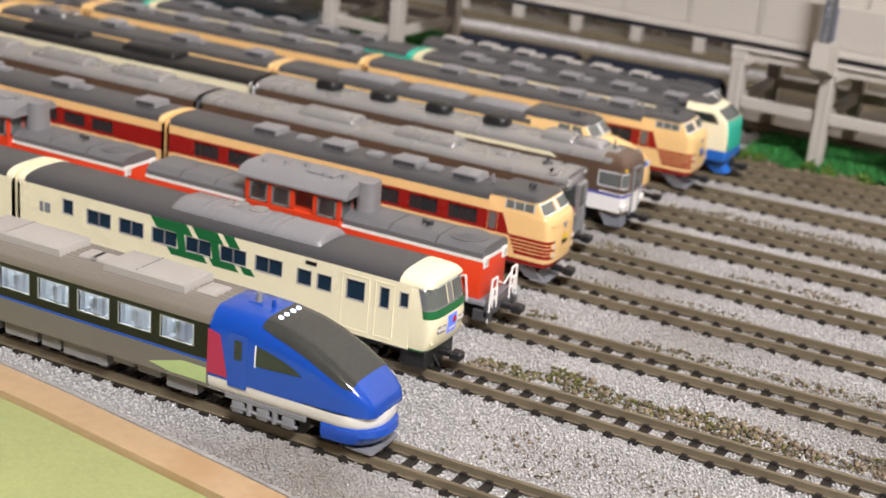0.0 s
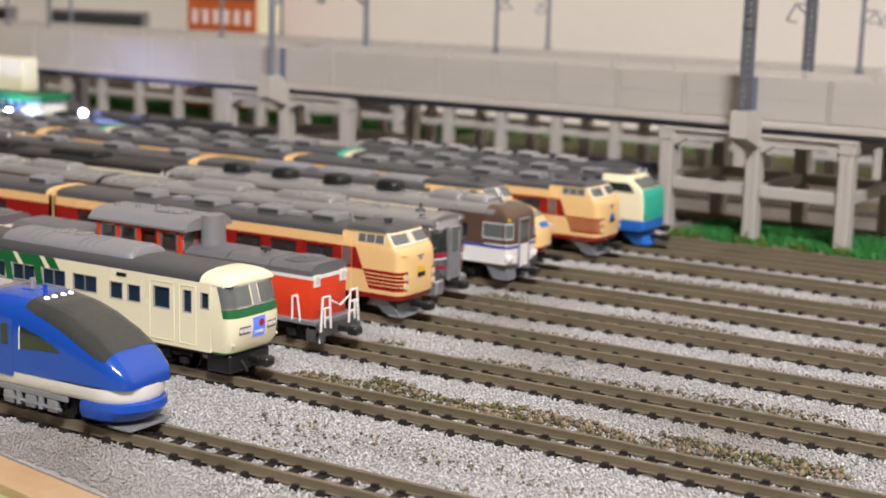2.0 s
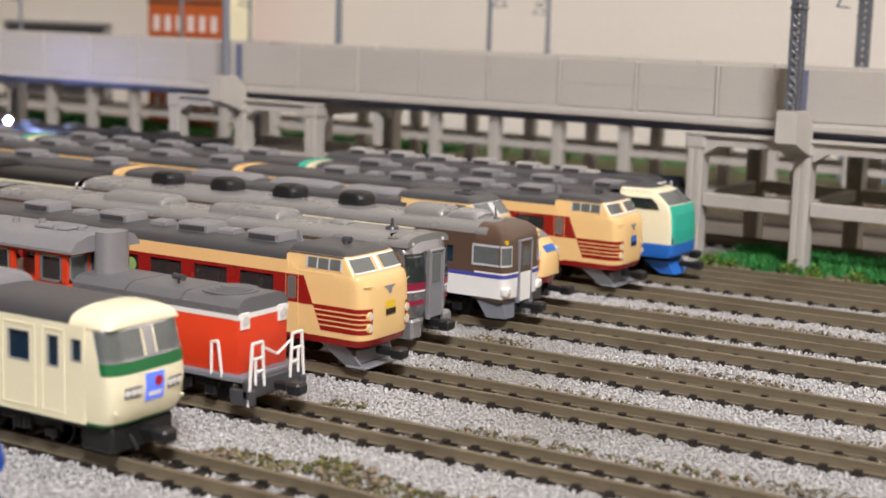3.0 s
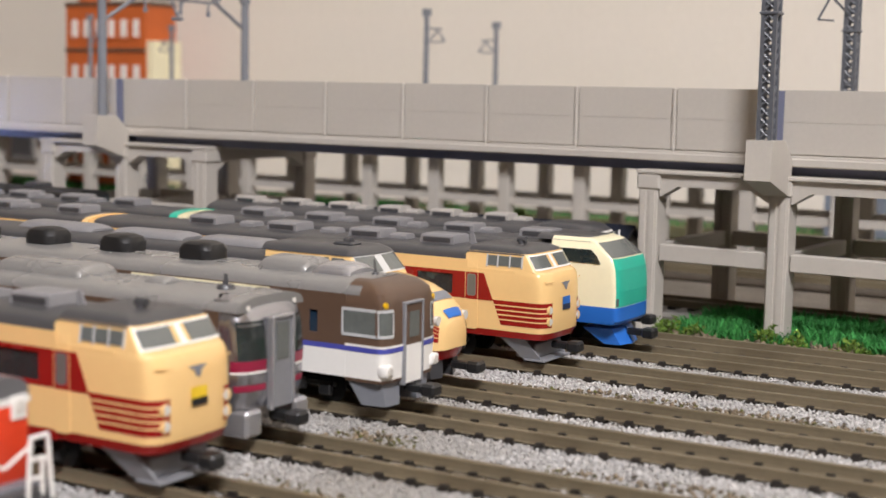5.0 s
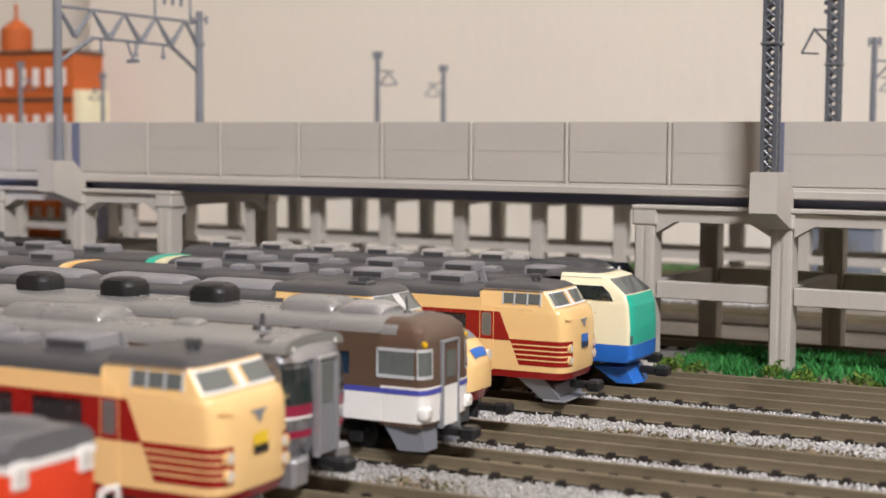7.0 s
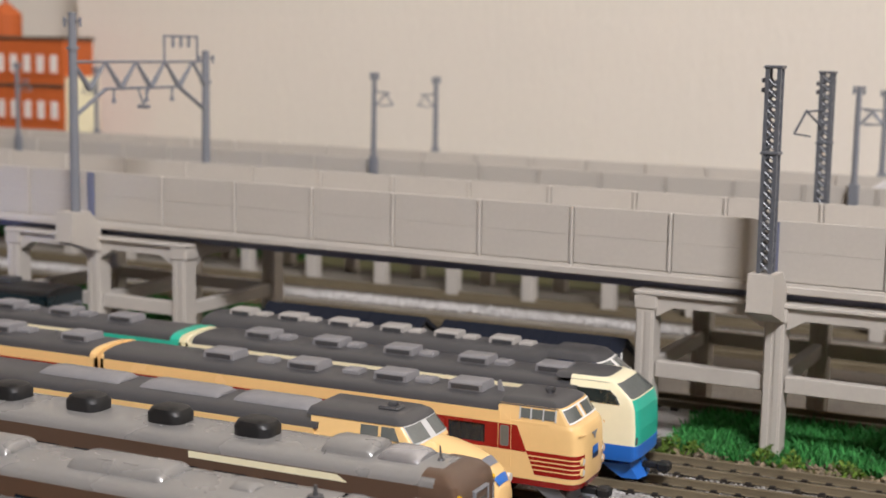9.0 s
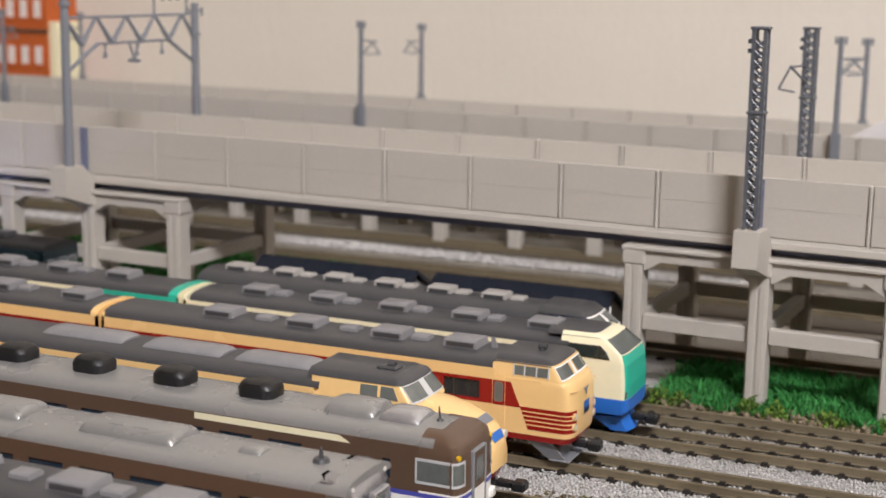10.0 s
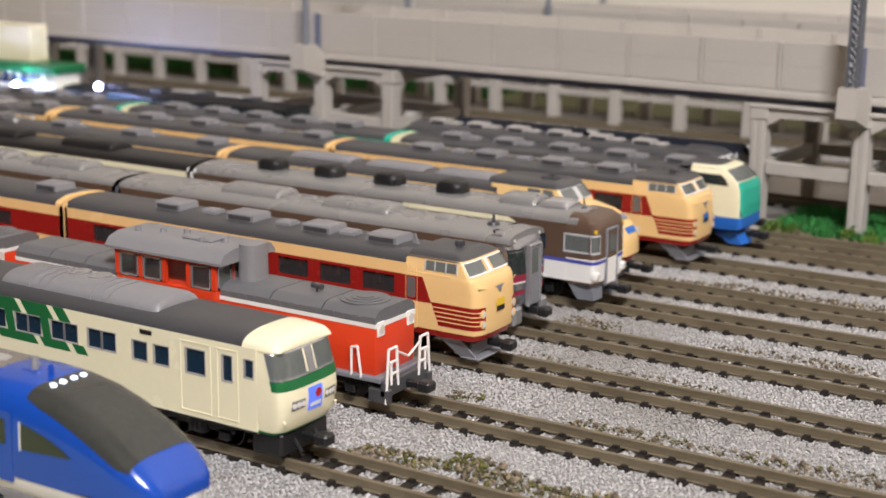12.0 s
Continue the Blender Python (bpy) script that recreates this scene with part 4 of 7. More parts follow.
def brick_block(x0, x1, y0, y1, top):
    t = thing("brick_building", x0, y0, -2.4, "orange brick building with white windows and a cream side", "building")
    W, D, H = x1 - x0, y1 - y0, top + 2.4
    br = material("orange_brick", hexc("C4622B"), 0.7, vary=0.12, grain=700, blotch=40, bump=0.4)
    bm = nb(); box(bm, 0, W, 0, D, 0, H); part("wall", bm, br, t)
    bm = nb(); box(bm, W, W + 4, 1, D, 0, H - 20); part("side_wing", bm, M_IVORY, t)
    bm = nb(); box(bm, -0.8, W + 0.8, -0.8, D + 0.8, H, H + 2.2, 0.3); part("roof", bm, M_BROWN, t)
    bm = nb(); rod(bm, (W * 0.16, D / 2, H), (W * 0.16, D / 2, H + 15), 9, 20); rod(bm, (W * 0.16, D / 2, H + 15), (W * 0.16, D / 2, H + 21), 9, 20, 2); rod(bm, (W * 0.16, D / 2, H + 21), (W * 0.16, D / 2, H + 30), 1, 8); part("corner_tower", bm, br, t)
    for r in range(4):
        z = H - 18 - r * 26
        bm = nb(); box(bm, -0.5, W + 0.3, -0.7, 0, z - 8.5, z - 6.5); part("cornice", bm, M_BROWN, t)
        for c in range(6):
            x = 5 + c * (W - 14) / 5
            bm = nb()
            for u in (0, 2.6):
                box(bm, x + u, x + u + 1.9, -0.6, 0.1, z, z + 10)
            wn = part("window", bm, M_WHITE, t)
            bm = nb(); box(bm, x - 0.6, x + 5.1, -1.1, 0, z - 1.2, z); part("sill", bm, br, wn)


brick_block(-492, -430, 580, 606, 104)


def wall_board(x0, x1, y, z0, z1, mat, label):
    t = thing("wall_board", x0, y, z0, label, "board")
    bm = nb(); box(bm, 0, x1 - x0, -6, 0, 0, z1 - z0, 0.8); part("face", bm, mat, t)
    bm = nb()
    for q in ((-1.5, x1 - x0 + 1.5, -1.5, 1), (-1.5, x1 - x0 + 1.5, z1 - z0 - 1, z1 - z0 + 1.5), (-1.5, 1, 0, z1 - z0), (x1 - x0 - 1, x1 - x0 + 1.5, 0, z1 - z0)):
        box(bm, q[0], q[1], -7, -0.1, q[2], q[3])
    part("frame", bm, M_LIGHTROOF, t)


wall_board(-760, -650, 709, 4, 60, M_ROOF, "dark grey framed board on the wall")
wall_board(-860, -810, 709, 14, 60, M_BLACK, "black framed board on the wall")


def yard_lamp(x, y, z):
    t = thing("yard_lamp", x, y, -2.6, "thin yard lamp post with a bright white globe", "lamp", "yard lamps")
    bm = nb(); rod(bm, (0, 0, 0), (0, 0, z - 1), 0.8, 8, 0.6); part("post", bm, M_STEEL, t)
    bm = nb(); bmesh.ops.create_icosphere(bm, subdivisions=2, radius=1.5); bmesh.ops.translate(bm, vec=(0, 0, z + 2), verts=bm.verts[:]); part("globe", bm, M_LEDBIG, t)


M_LEDBIG = glow("bright_white_globe", (0.42, 0.52, 1.0), 560.0)


def station_block(x0, x1, y0, y1):
    t = thing("station_building", x0, y0, -2.6, "cream station building with a green roof and checked fascia", "building")
    W, D = x1 - x0, y1 - y0
    bm = nb(); box(bm, 0, W, 0, D, 0, 31, 0.3); part("wall", bm, M_IVORY, t)
    bm = nb(); box(bm, -2, W + 2, -3, D + 2, 31, 35, 0.4); part("roof", bm, M_GREEN, t)
    bm = nb(); box(bm, -1, W - 20, 4, D, 35, 52, 0.4); part("upper_floor", bm, M_IVORY, t)
    bm = nb()
    for i in range(int(W / 6)):
        plate(bm, [(i * 6, 26), (i * 6 + 3, 31), (i * 6 + 6, 26)], "y", -3.4, -2.6)
    part("fascia", bm, M_NAVY, t)["kind"] = "stuff"
    for i in range(4):
        bm = nb(); box(bm, 8 + i * W / 4, 20 + i * W / 4, -0.4, 0.2, 8, 22); part("window", bm, M_YELLOW, t)
    bm = nb(); box(bm, W * 0.62, W * 0.62 + 5, -1.2, 0, 0, 28); part("teal_post", bm, M_TEAL, t)


for x, y, z in ((-352, 287, 24), (-300, 287, 27)):
    yard_lamp(x, y, z)
station_block(-520, -337, 297, 312)


# ---- low buildings by the wall, seen under the viaduct ----
def flat_hut(x0, x1, y0, y1, h, mat, label):
    t = thing("flat_roofed_hut", x0, y0, -2.4, label, "building")
    W, D = x1 - x0, y1 - y0
    bm = nb(); box(bm, 0, W, 0, D, 0, h - 1.6, 0.3); part("wall", bm, mat, t)
    bm = nb(); box(bm, -1, W + 1, -1, D + 1, h - 1.6, h, 0.3); part("roof", bm, M_GIRD, t)
    for i in range(3):
        bm = nb(); box(bm, W * (0.12 + 0.3 * i), W * (0.12 + 0.3 * i) + 6, -0.4, 0.2, h * 0.35, h * 0.7); part("shutter", bm, M_STEEL, t)


flat_hut(-40, 3, 592, 614, 24, material("slate_blue_plastic", hexc("7E8693"), 0.5, vary=0.06), "slate-blue flat-roofed hut near the wall")
bm = nb(); box(bm, 22, 420, 565, 569, -2.4, 18.5, 0.4)
for i in range(13):
    box(bm, 22 + 30.6 * i, 23.2 + 30.6 * i, 564.2, 565.2, -2.4, 18.5)
solid("low_wall", bm, M_GIRD, "low grey ribbed barrier wall by the lawn", "wall", kind="structure")

# ---- the trains, from the table's edge to the viaduct ----
TRACK_Y = YS


def cab_express_coach(y, x, label, group, seed, units, cream=None, red=None, roof=None, low=None):
    """A middle coach of the cream and dark red express, or of the ivory one."""
    cream, red, roof = cream or M_CREAM, red or M_RED, roof or M_ROOF
    t = thing("train_coach", x, y, 0, label, "model train", group)
    L = 136.0
    wins = [(-L + 14 + 11.6 * i, -L + 14 + 11.6 * i + 8.8, 14.6, 18.6) for i in range(10) if i not in (0, 9)]
    side_walls(t, -L, 0, 9.3, [("skirt_stripe", 5.6, 7.2, low or red), ("lower_panel", 7.2, 13.6, cream), ("upper_panel", 19.6, 22.4, cream)], (13.6, 19.6, red), wins)
    for e in (-L + 0.8, 0.0):
        end_wall(t, e, 9.3, 5.6, 22.4, cream, 24.6)
    for xx in (-L + 0.4, -2.2):
        bm = nb()
        prof = [(-9.36, 22.0)] + [(-math.copysign(9.36 * abs(math.cos(math.pi * i / 12)) ** 0.77, math.cos(math.pi * i / 12)), 22.3 + 2.6 * math.sin(math.pi * i / 12) ** 0.77) for i in range(13)] + [(9.36, 22.0)]
        plate(bm, prof, "x", xx, xx + 1.8)
        part("end_trim", bm, cream, t, "cream roof end band")
    car_roof(t, -L + 1.8, -1.8, 9.2, 22.3, 24.8, roof)
    seats(t, -L + 3, -3, M_SEATR)
    rg = random.Random(seed)
    for k in range(units):
        xc = -L + 18 + k * (L - 30) / max(1, units - 1)
        roof_box(t, xc - 4.5, xc + 4.5, 3.7, 24.3, 26.8, M_UNIT)
        if k < units - 1:
            roof_box(t, xc + 5.6, xc + 10, 2.1, 24.3, 26.0, M_UNIT, "roof_vent", 0.5, False)
    bogie(t, -22), bogie(t, -L + 22)
    underframe(t, -L, 0, seed)
    return t


def cab_express_lead(y, x, sign, seed, label, nxt="limited express yard trains"):
    """The leading car with a raised cab; x is its nose. The car reaches 134 mm behind it."""
    t = thing("train_lead_car", x, y, 0, label, "model train", nxt)
    L = 134.0
    B = -20.0
    wins = [(-33.2 - 12.9 * i, -33.2 - 12.9 * i + 9.4, 14.4, 18.8) for i in range(8)]
    wins = [(a, b, c, d) for a, b, c, d in wins if a > -L + 10]
    side_walls(t, -L, B, 9.3, [("skirt_stripe", 5.6, 7.2, M_RED), ("lower_panel", 7.2, 13.6, M_CREAM), ("upper_panel", 19.6, 22.4, M_CREAM)], (13.6, 19.6, M_RED), wins)
    end_wall(t, -L + 0.8, 9.3, 5.6, 22.4, M_CREAM, 24.6)
    car_roof(t, -L + 0.2, B - 0.6, 9.2, 22.3, 24.8, M_ROOF)
    seats(t, -L + 3, B - 3, M_SEATR)
    for s in (-1, 1):
        bm = nb()
        loft(bm, [[(x, s * (9.3 - max(0, z - 21.2) * 0.2 - o), z) for x, z in ((B - 1.4, 22.35), (B - 0.3, 24.1), (B + 2.5, 24.1), (B + 2.5, 20.5), (B - 0.02, 20.5), (B - 0.02, 22.35))] for o in (0.02, 0.8)])
        part("cab_shoulder", bm, M_CREAM, t)
    bm = nb()
    plate(bm, [(-9.0, 20.5), (9.0, 20.5), (8.7, 24.3), (5.5, 25.2), (-5.5, 25.2), (-8.7, 24.3)], "x", B - 0.6, B)
    part("cab_rear_wall", bm, M_ROOF, t)
    # nose
    bm, sf = nose_shape([(7.2, -0.3, 9.25, 4.2), (9.0, 0.0, 9.3, 4.2), (13.0, 0.0, 9.3, 4.2), (17.0, -0.15, 9.3, 4.2), (19.4, -0.5, 9.3, 4.2), (20.3, -1.1, 9.25, 4.2), (20.75, -2.3, 9.15, 4.0)], B, 3.8, 24)
    nose = part("nose", bm, M_CREAM, t)
    bm = nb()
    box(bm, B, -8, -9.28, 9.28, 19.9, 20.6)
    part("nose_deck", bm, M_CREAM, t)
    bm, sl = nose_shape([(5.7, -0.9, 8.95, 4.2), (7.2, -0.3, 9.25, 4.2)], B, 3.8, 24)
    part("skirt", bm, M_RED, t, "dark red lower nose edge")
    # red whiskers and the band that runs down to them
    for s in (-1, 1):
        bm = nb()
        patch(bm, sf, s * 89.5, s * 27, 8.5, 13.9, 0.06, 18, 4)
        plate(bm, [(-13.4, 13.9), (-3.6, 13.9), (-3.6, 8.5), (-11.2, 8.5)], "y", s * 9.3 - 0.06, s * 9.3 + 0.06)
        wk = part("whisker_panel", bm, M_RED, nose, "dark red louvred nose panel")
        for z0 in (9.55, 10.6, 11.65, 12.7):
            bm = nb()
            patch(bm, sf, s * 89.5, s * 40, z0, z0 + 0.26, 0.13, 14, 1)
            box(bm, -11.4 - (z0 - 8.5) * 0.41, -3.6, s * 9.33 - 0.1, s * 9.33 + 0.1, z0, z0 + 0.26)
            part("louvre_line", bm, M_CREAM, wk)
        bm = nb()
        plate(bm, [(B, 13.6), (-13.3, 13.6), (-15.8, 19.6), (B, 19.6)], "y", s * 9.3 - 0.1, s * 9.3 + 0.1)
        part("band_end", bm, M_RED, t)
        bm = nb()
        plate(bm, rounded(3.3, 13.2, 0.5, -18.8, 13.5), "y", s * 9.3 - 0.14, s * 9.3 + 0.14)
        door = part("crew_door", bm, M_CREAM, t)
        bm = nb()
        plate(bm, [(-20.3, 13.6), (-17.25, 13.6), (-17.25, 19.6), (-20.3, 19.6)], "y", s * 9.3 - 0.17, s * 9.3 + 0.17)
        part("door_band", bm, M_RED, door)
        bm = nb()
        plate(bm, rounded(1.7, 4.4, 0.4, -18.8, 16.8), "y", s * 9.3 - 0.22, s * 9.3 + 0.22)
        part("door_window", bm, M_DGLASS, door)
        bm = nb()
        plate(bm, rounded(2.2, 4.9, 0.5, -18.8, 16.8), "y", s * 9.3 - 0.2, s * 9.3 + 0.2)
        part("window_frame", bm, M_SILVER, door)
        # lamps
        for z, lens, nm in ((12.35, M_LAMP, "headlamp"), (9.85, M_LAMP, "tail_lamp")):
            p = sf(s * 34, z)
            bm = nb()
            rod(bm, p - Vector((0.8, -s * 0.1, 0)), p + Vector((0.16, s * 0.02, 0)), 1.0, 16)
            lamp = part(nm, bm, M_CREAM, nose, "round cream lamp ring")
            bm = nb()
            rod(bm, p, p + Vector((0.24, s * 0.03, 0)), 0.76, 14)
            part("lens", bm, lens, lamp)
    # cab
    bm, sc = nose_shape([(20.6, -2.4, 9.15, 2.0), (21.2, -2.8, 9.1, 2.0), (24.4, -5.0, 8.7, 2.0)], B, 4.2, 24)
    cab = part("cab", bm, M_CREAM, t)
    bm = nb()
    patch(bm, sc, -62, -1.5, 21.2, 23.9, 0.08, 8, 3)
    patch(bm, sc, 1.5, 62, 21.2, 23.9, 0.08, 8, 3)
    ws = part("windscreen", bm, M_DGLASS, cab)
    bm = nb()
    patch(bm, sc, -66, 66, 20.9, 21.25, 0.14, 14, 1)
    patch(bm, sc, -66, 66, 23.8, 24.1, 0.14, 14, 1)
    for a in (-64, 0, 64):
        d = 2.0 if a else 0.25
        patch(bm, sc, a - d, a + d, 20.95, 24.1, 0.14, 2, 3)
    part("windscreen_frame", bm, M_WHITE, ws, "white windscreen frame")
    for s in (-1, 1):
        for i in range(3):
            x1 = -6.7 - 3.0 * i
            bm = nb()
            loft(bm, [[(x1 - 2.6, s * (9.1 - (z - 21.2) * 0.133 + o), z) for z in (21.5, 23.7)] + [(x1, s * (9.1 - (z - 21.2) * 0.133 + o), z) for z in (23.7, 21.5)] for o in (-0.2, 0.14)])
            part("cab_window", bm, M_DGLASS, cab)
        bm = nb()
        for x1 in (-6.7, -9.7, -12.7, -15.4):
            loft(bm, [[(x1 + 0.05, s * (9.1 - (z - 21.2) * 0.133 + 0.2), z) for z in (21.2, 24.0)] + [(x1 + 0.4, s * (9.1 - (z - 21.2) * 0.133 + 0.2), z) for z in (24.0, 21.2)], [(x1 + 0.05, s * (8.8 - (z - 21.2) * 0.133), z) for z in (21.2, 24.0)] + [(x1 + 0.4, s * (8.8 - (z - 21.2) * 0.133), z) for z in (24.0, 21.2)]])
        part("window_frame", bm, M_BRIGHT, cab)
    bm, _ = nose_shape([(24.1, -4.9, 8.85, 2.0), (24.7, -5.3, 8.5, 2.0), (25.4, -6.8, 7.5, 2.0), (25.7, -8.8, 5.8, 2.0)], B, 4.0, 20)
    part("cab_roof", bm, M_ROOF, t)
    bm = nb()
    rod(bm, (-11.4, 0, 25.4), (-11.4, 0, 26.5), 0.9, 12, 0.7)
    rod(bm, (-12.3, 0, 26.6), (-10.3, 0, 26.6), 0.7, 10)
    part("roof_headlamp", bm, M_ROOF, t)
    bm = nb()
    plate(bm, [(-24.6, 24.6), (-22.9, 24.6), (-23.9, 27.4), (-24.6, 27.2)], "y", -0.25, 0.25)
    part("whip_antenna", bm, M_UNIT, t)
    # emblem, headboard, handrail
    bm = nb()
    patch(bm, sf, -6, 6, 17.4, 18.1, 0.16, 8, 1, left=lambda f: -0.6 - 3 * f, right=lambda f: 0.6 + 3 * f)
    patch(bm, sf, -2, 2, 16.4, 17.6, 0.16, 4, 1, left=lambda f: -0.1 - 0.7 * f, right=lambda f: 0.1 + 0.7 * f)
    part("emblem", bm, M_STEEL, nose, "winged metal emblem")
    bm = nb()
    patch(bm, sf, -2.6, 2.6, 12.0, 14.9, 0.2, 6, 2)
    hb = part("headboard", bm, sign[0], nose, sign[2])
    bm = nb()
    patch(bm, sf, -2.6, 2.6, 12.0, 13.2, 0.26, 4, 1)
    part("headboard_mark", bm, sign[1], hb)
    bm = nb()
    for s in (-1, 1):
        a, b = sf(s * 55, 18.4), sf(s * 30, 18.4)
        rod(bm, a + Vector((0.5, s * 0.2, 0.2)), b + Vector((0.6, 0, 0.2)), 0.14, 6)
    part("handrail", bm, M_CREAM, nose)
    # pilot
    bm = nb()
    for s in (-1, 1):
        loft(bm, [[(-12, s * 8.6, 5.8), (-6.0, s * 8.2, 5.8), (-2.6, s * 6.2, 0.9), (-6.8, s * 6.4, 0.9)], [(-12, s * 8.0, 5.8), (-6.0, s * 7.6, 5.8), (-2.6, s * 5.6, 0.9), (-6.8, s * 5.8, 0.9)]])
    box(bm, -6.8, -1.6, -6.6, 6.6, 0.5, 1.1, 0.2)
    box(bm, -9, -4, -6.2, 6.2, 1.1, 4.4, 0.3)
    part("pilot", bm, M_SKIRT, t, "grey plastic snow plough pilot")
    coupler(t, 1.0)
    bogie(t, -30), bogie(t, -L + 22)
    underframe(t, -L, -8, seed)
    for xc in (-31.5, -51.5, -76, -101):
        roof_box(t, xc - 4.6, xc + 4.6, 3.7, 24.3, 26.8, M_UNIT)
    for xc in (-43.2, -63.2, -88):
        roof_box(t, xc - 2.4, xc + 2.4, 2.1, 24.3, 26.0, M_UNIT, "roof_vent", 0.5, False)
    bm = nb()
    for s in (-1, 1):
        rod(bm, (-64.6, s * 9.3, 16.6), (-64.6, s * 9.42, 16.6), 1.55, 20)
    part("green_car_mark", bm, material("pale_green_mark", hexc("8FB56A"), 0.4), t, "round pale green clover mark")
    return t


SIGN_Y = (material("yellow_headboard", hexc("E9C533"), 0.3), M_BLACK, "yellow train headboard with dark lower half")
SIGN_B = (M_SIGNB, M_NAVY, "blue train headboard with dark lower half")


def train_4():
    y = TRACK_Y[3]
    cab_express_lead(y, 3.0, SIGN_Y, 4, "cream and dark red express lead car, yellow headboard", "cream and red express")
    for k in range(3):
        cab_express_coach(y, 3.0 - 135.5 - 138 * k, "cream and dark red express coach with grey roof", "cream and red express", 40 + k, 4)


def train_8():
    y = TRACK_Y[7]
    cab_express_lead(y, 4.5, SIGN_B, 8, "cream and dark red express lead car, blue headboard", "cream and red blue headboard express")
    for k in range(4):
        cab_express_coach(y, 4.5 - 135.5 - 138 * k, "cream and dark red express coach with grey roof", "cream and red blue headboard express", 80 + k, 5)


def train_2():
    """Cream express with slanting green stripes; x = 5 at the front."""
    y = TRACK_Y[1]
    grp = "cream express with green stripes"
    for k in range(2):
        t = thing("train_lead_car" if k == 0 else "train_coach", 5.0 - 130.5 * k, y, 0, "cream express car with dark green slanting stripes, grey roof" if k == 0 else "cream express coach with grey roof", "model train", grp)
        L = 129.0
        wins = [(-113.2, -109.8, 16.6, 20.6)] + [(-105 + 10.75 * i, -105 + 10.75 * i + 7.9, 15.6, 19.6) for i in range(6)]
        if k == 0:
            wins += [(-38.8, -34.8, 15.2, 19.2), (-33.0, -29.0, 15.2, 19.2), (-24.6, -19.6, 15.0, 20.0), (-15.3, -12.8, 15.0, 20.2), (-9.8, -7.6, 16.6, 20.2)]
        else:
            wins += [(-40.5 + 10.75 * i, -40.5 + 10.75 * i + 7.9, 15.6, 19.6) for i in range(3)]
        B = -6.9 if k == 0 else 0.0
        # pale non-metal window frames carry the gleam of silver in their colour
        side_walls(t, -L, B, 9.3, [("bottom_edge", 5.6, 6.1, M_BLACK), ("lower_panel", 6.1, 13.6, M_IVORY), ("upper_panel", 20.8, 22.6, M_IVORY)], (13.6, 20.8, M_IVORY), wins, M_UNITL, M_NGLASS)
        bm = nb()
        for a, b, *_ in wins[1:7]:
            for s in (-1, 1):
                box(bm, (a + b) / 2 - 0.25, (a + b) / 2 + 0.25, s * 9.22 - 0.1, s * 9.22 + 0.1, 15.6, 19.6)
        part("window_mullion", bm, M_SILVER, t)
        end_wall(t, -L + 0.8, 9.3, 5.6, 22.6, M_IVORY, 25.0)
        if k:
            end_wall(t, 0, 9.3, 5.6, 22.6, M_IVORY, 25.0)
        bm = nb()
        prof = [(-9.38, 21.8)] + [(-math.copysign(9.38 * abs(math.cos(math.pi * i / 14)) ** 0.77, math.cos(math.pi * i / 14)), 22.5 + 2.9 * math.sin(math.pi * i / 14) ** 0.77) for i in range(15)] + [(9.38, 21.8)]
        plate(bm, prof, "x", -L + 0.2, -L + 2.4)
        part("end_trim", bm, M_IVORY, t, "cream roof end band")
        if k:
            bm = nb()
            plate(bm, prof, "x", -2.4, -0.2)
            part("end_trim", bm, M_IVORY, t, "cream roof end band")
        car_roof(t, -L + 2, -10.4 if k == 0 else -2, 9.25, 22.5, 25.2, M_ROOF)
        seats(t, -L + 3, -14, M_SEAT)
        bogie(t, -24), bogie(t, -L + 20)
        underframe(t, -L, -6, 20 + k)
        dome_unit(t, -80, -34.5, 6.6, 24.0, 27.4, M_UNIT)
        bm = nb()
        for x0 in (-71.5, -69.0, -66.5, -53.5, -51.0, -48.5):
            r0 = []
            for x in (x0, x0 + 0.7):
                r0.append([(x, -math.copysign(6.7 * abs(math.cos(math.pi * i / 12)) ** 0.8, math.cos(math.pi * i / 12)), 24.2 + 3.35 * math.sin(math.pi * i / 12) ** 0.8) for i in range(13)])
            loft(bm, r0)
        part("unit_rib", bm, M_UNIT, t)
        bm = nb()
        for x0 in (-64, -58):
            rod(bm, (x0, 1.5, 27.3), (x0, 1.5, 27.55), 2.6, 20)
        part("fan_cover", bm, M_LIGHTROOF, t, "round pale fan covers")
        if k:
            continue
        # slanting stripes
        for xa, xb in ((-84.0, -72.6), (-70.8, -63.0), (-61.2, -58.0)):
            bm = nb()
            for s in (-1, 1):
                for a, b, z0, z1 in ((0, 0, 19.8, 22.6), (0, 0, 13.6, 15.4)):
                    q = [(xa + (22.6 - z1) * 0.75, z1), (xb + (22.6 - z1) * 0.75, z1), (xb + (22.6 - z0) * 0.75, z0), (xa + (22.6 - z0) * 0.75, z0)]
                    plate(bm, q, "y", s * 9.3 - 0.08, s * 9.3 + 0.08)
                for a, b, *_ in wins[1:7]:
                    for p0, p1 in ((b + 0.2, b + 2.65),):
                        lo, hi = max(p0, xa + 3.6), min(p1, xb + 3.6)
                        if hi > lo + 0.3:
                            plate(bm, [(lo - 0.4, 19.8), (hi - 0.4, 19.8), (hi + 0.4, 15.4), (lo + 0.4, 15.4)], "y", s * 9.3 - 0.08, s * 9.3 + 0.08)
            part("green_stripe", bm, M_GREEN, t)
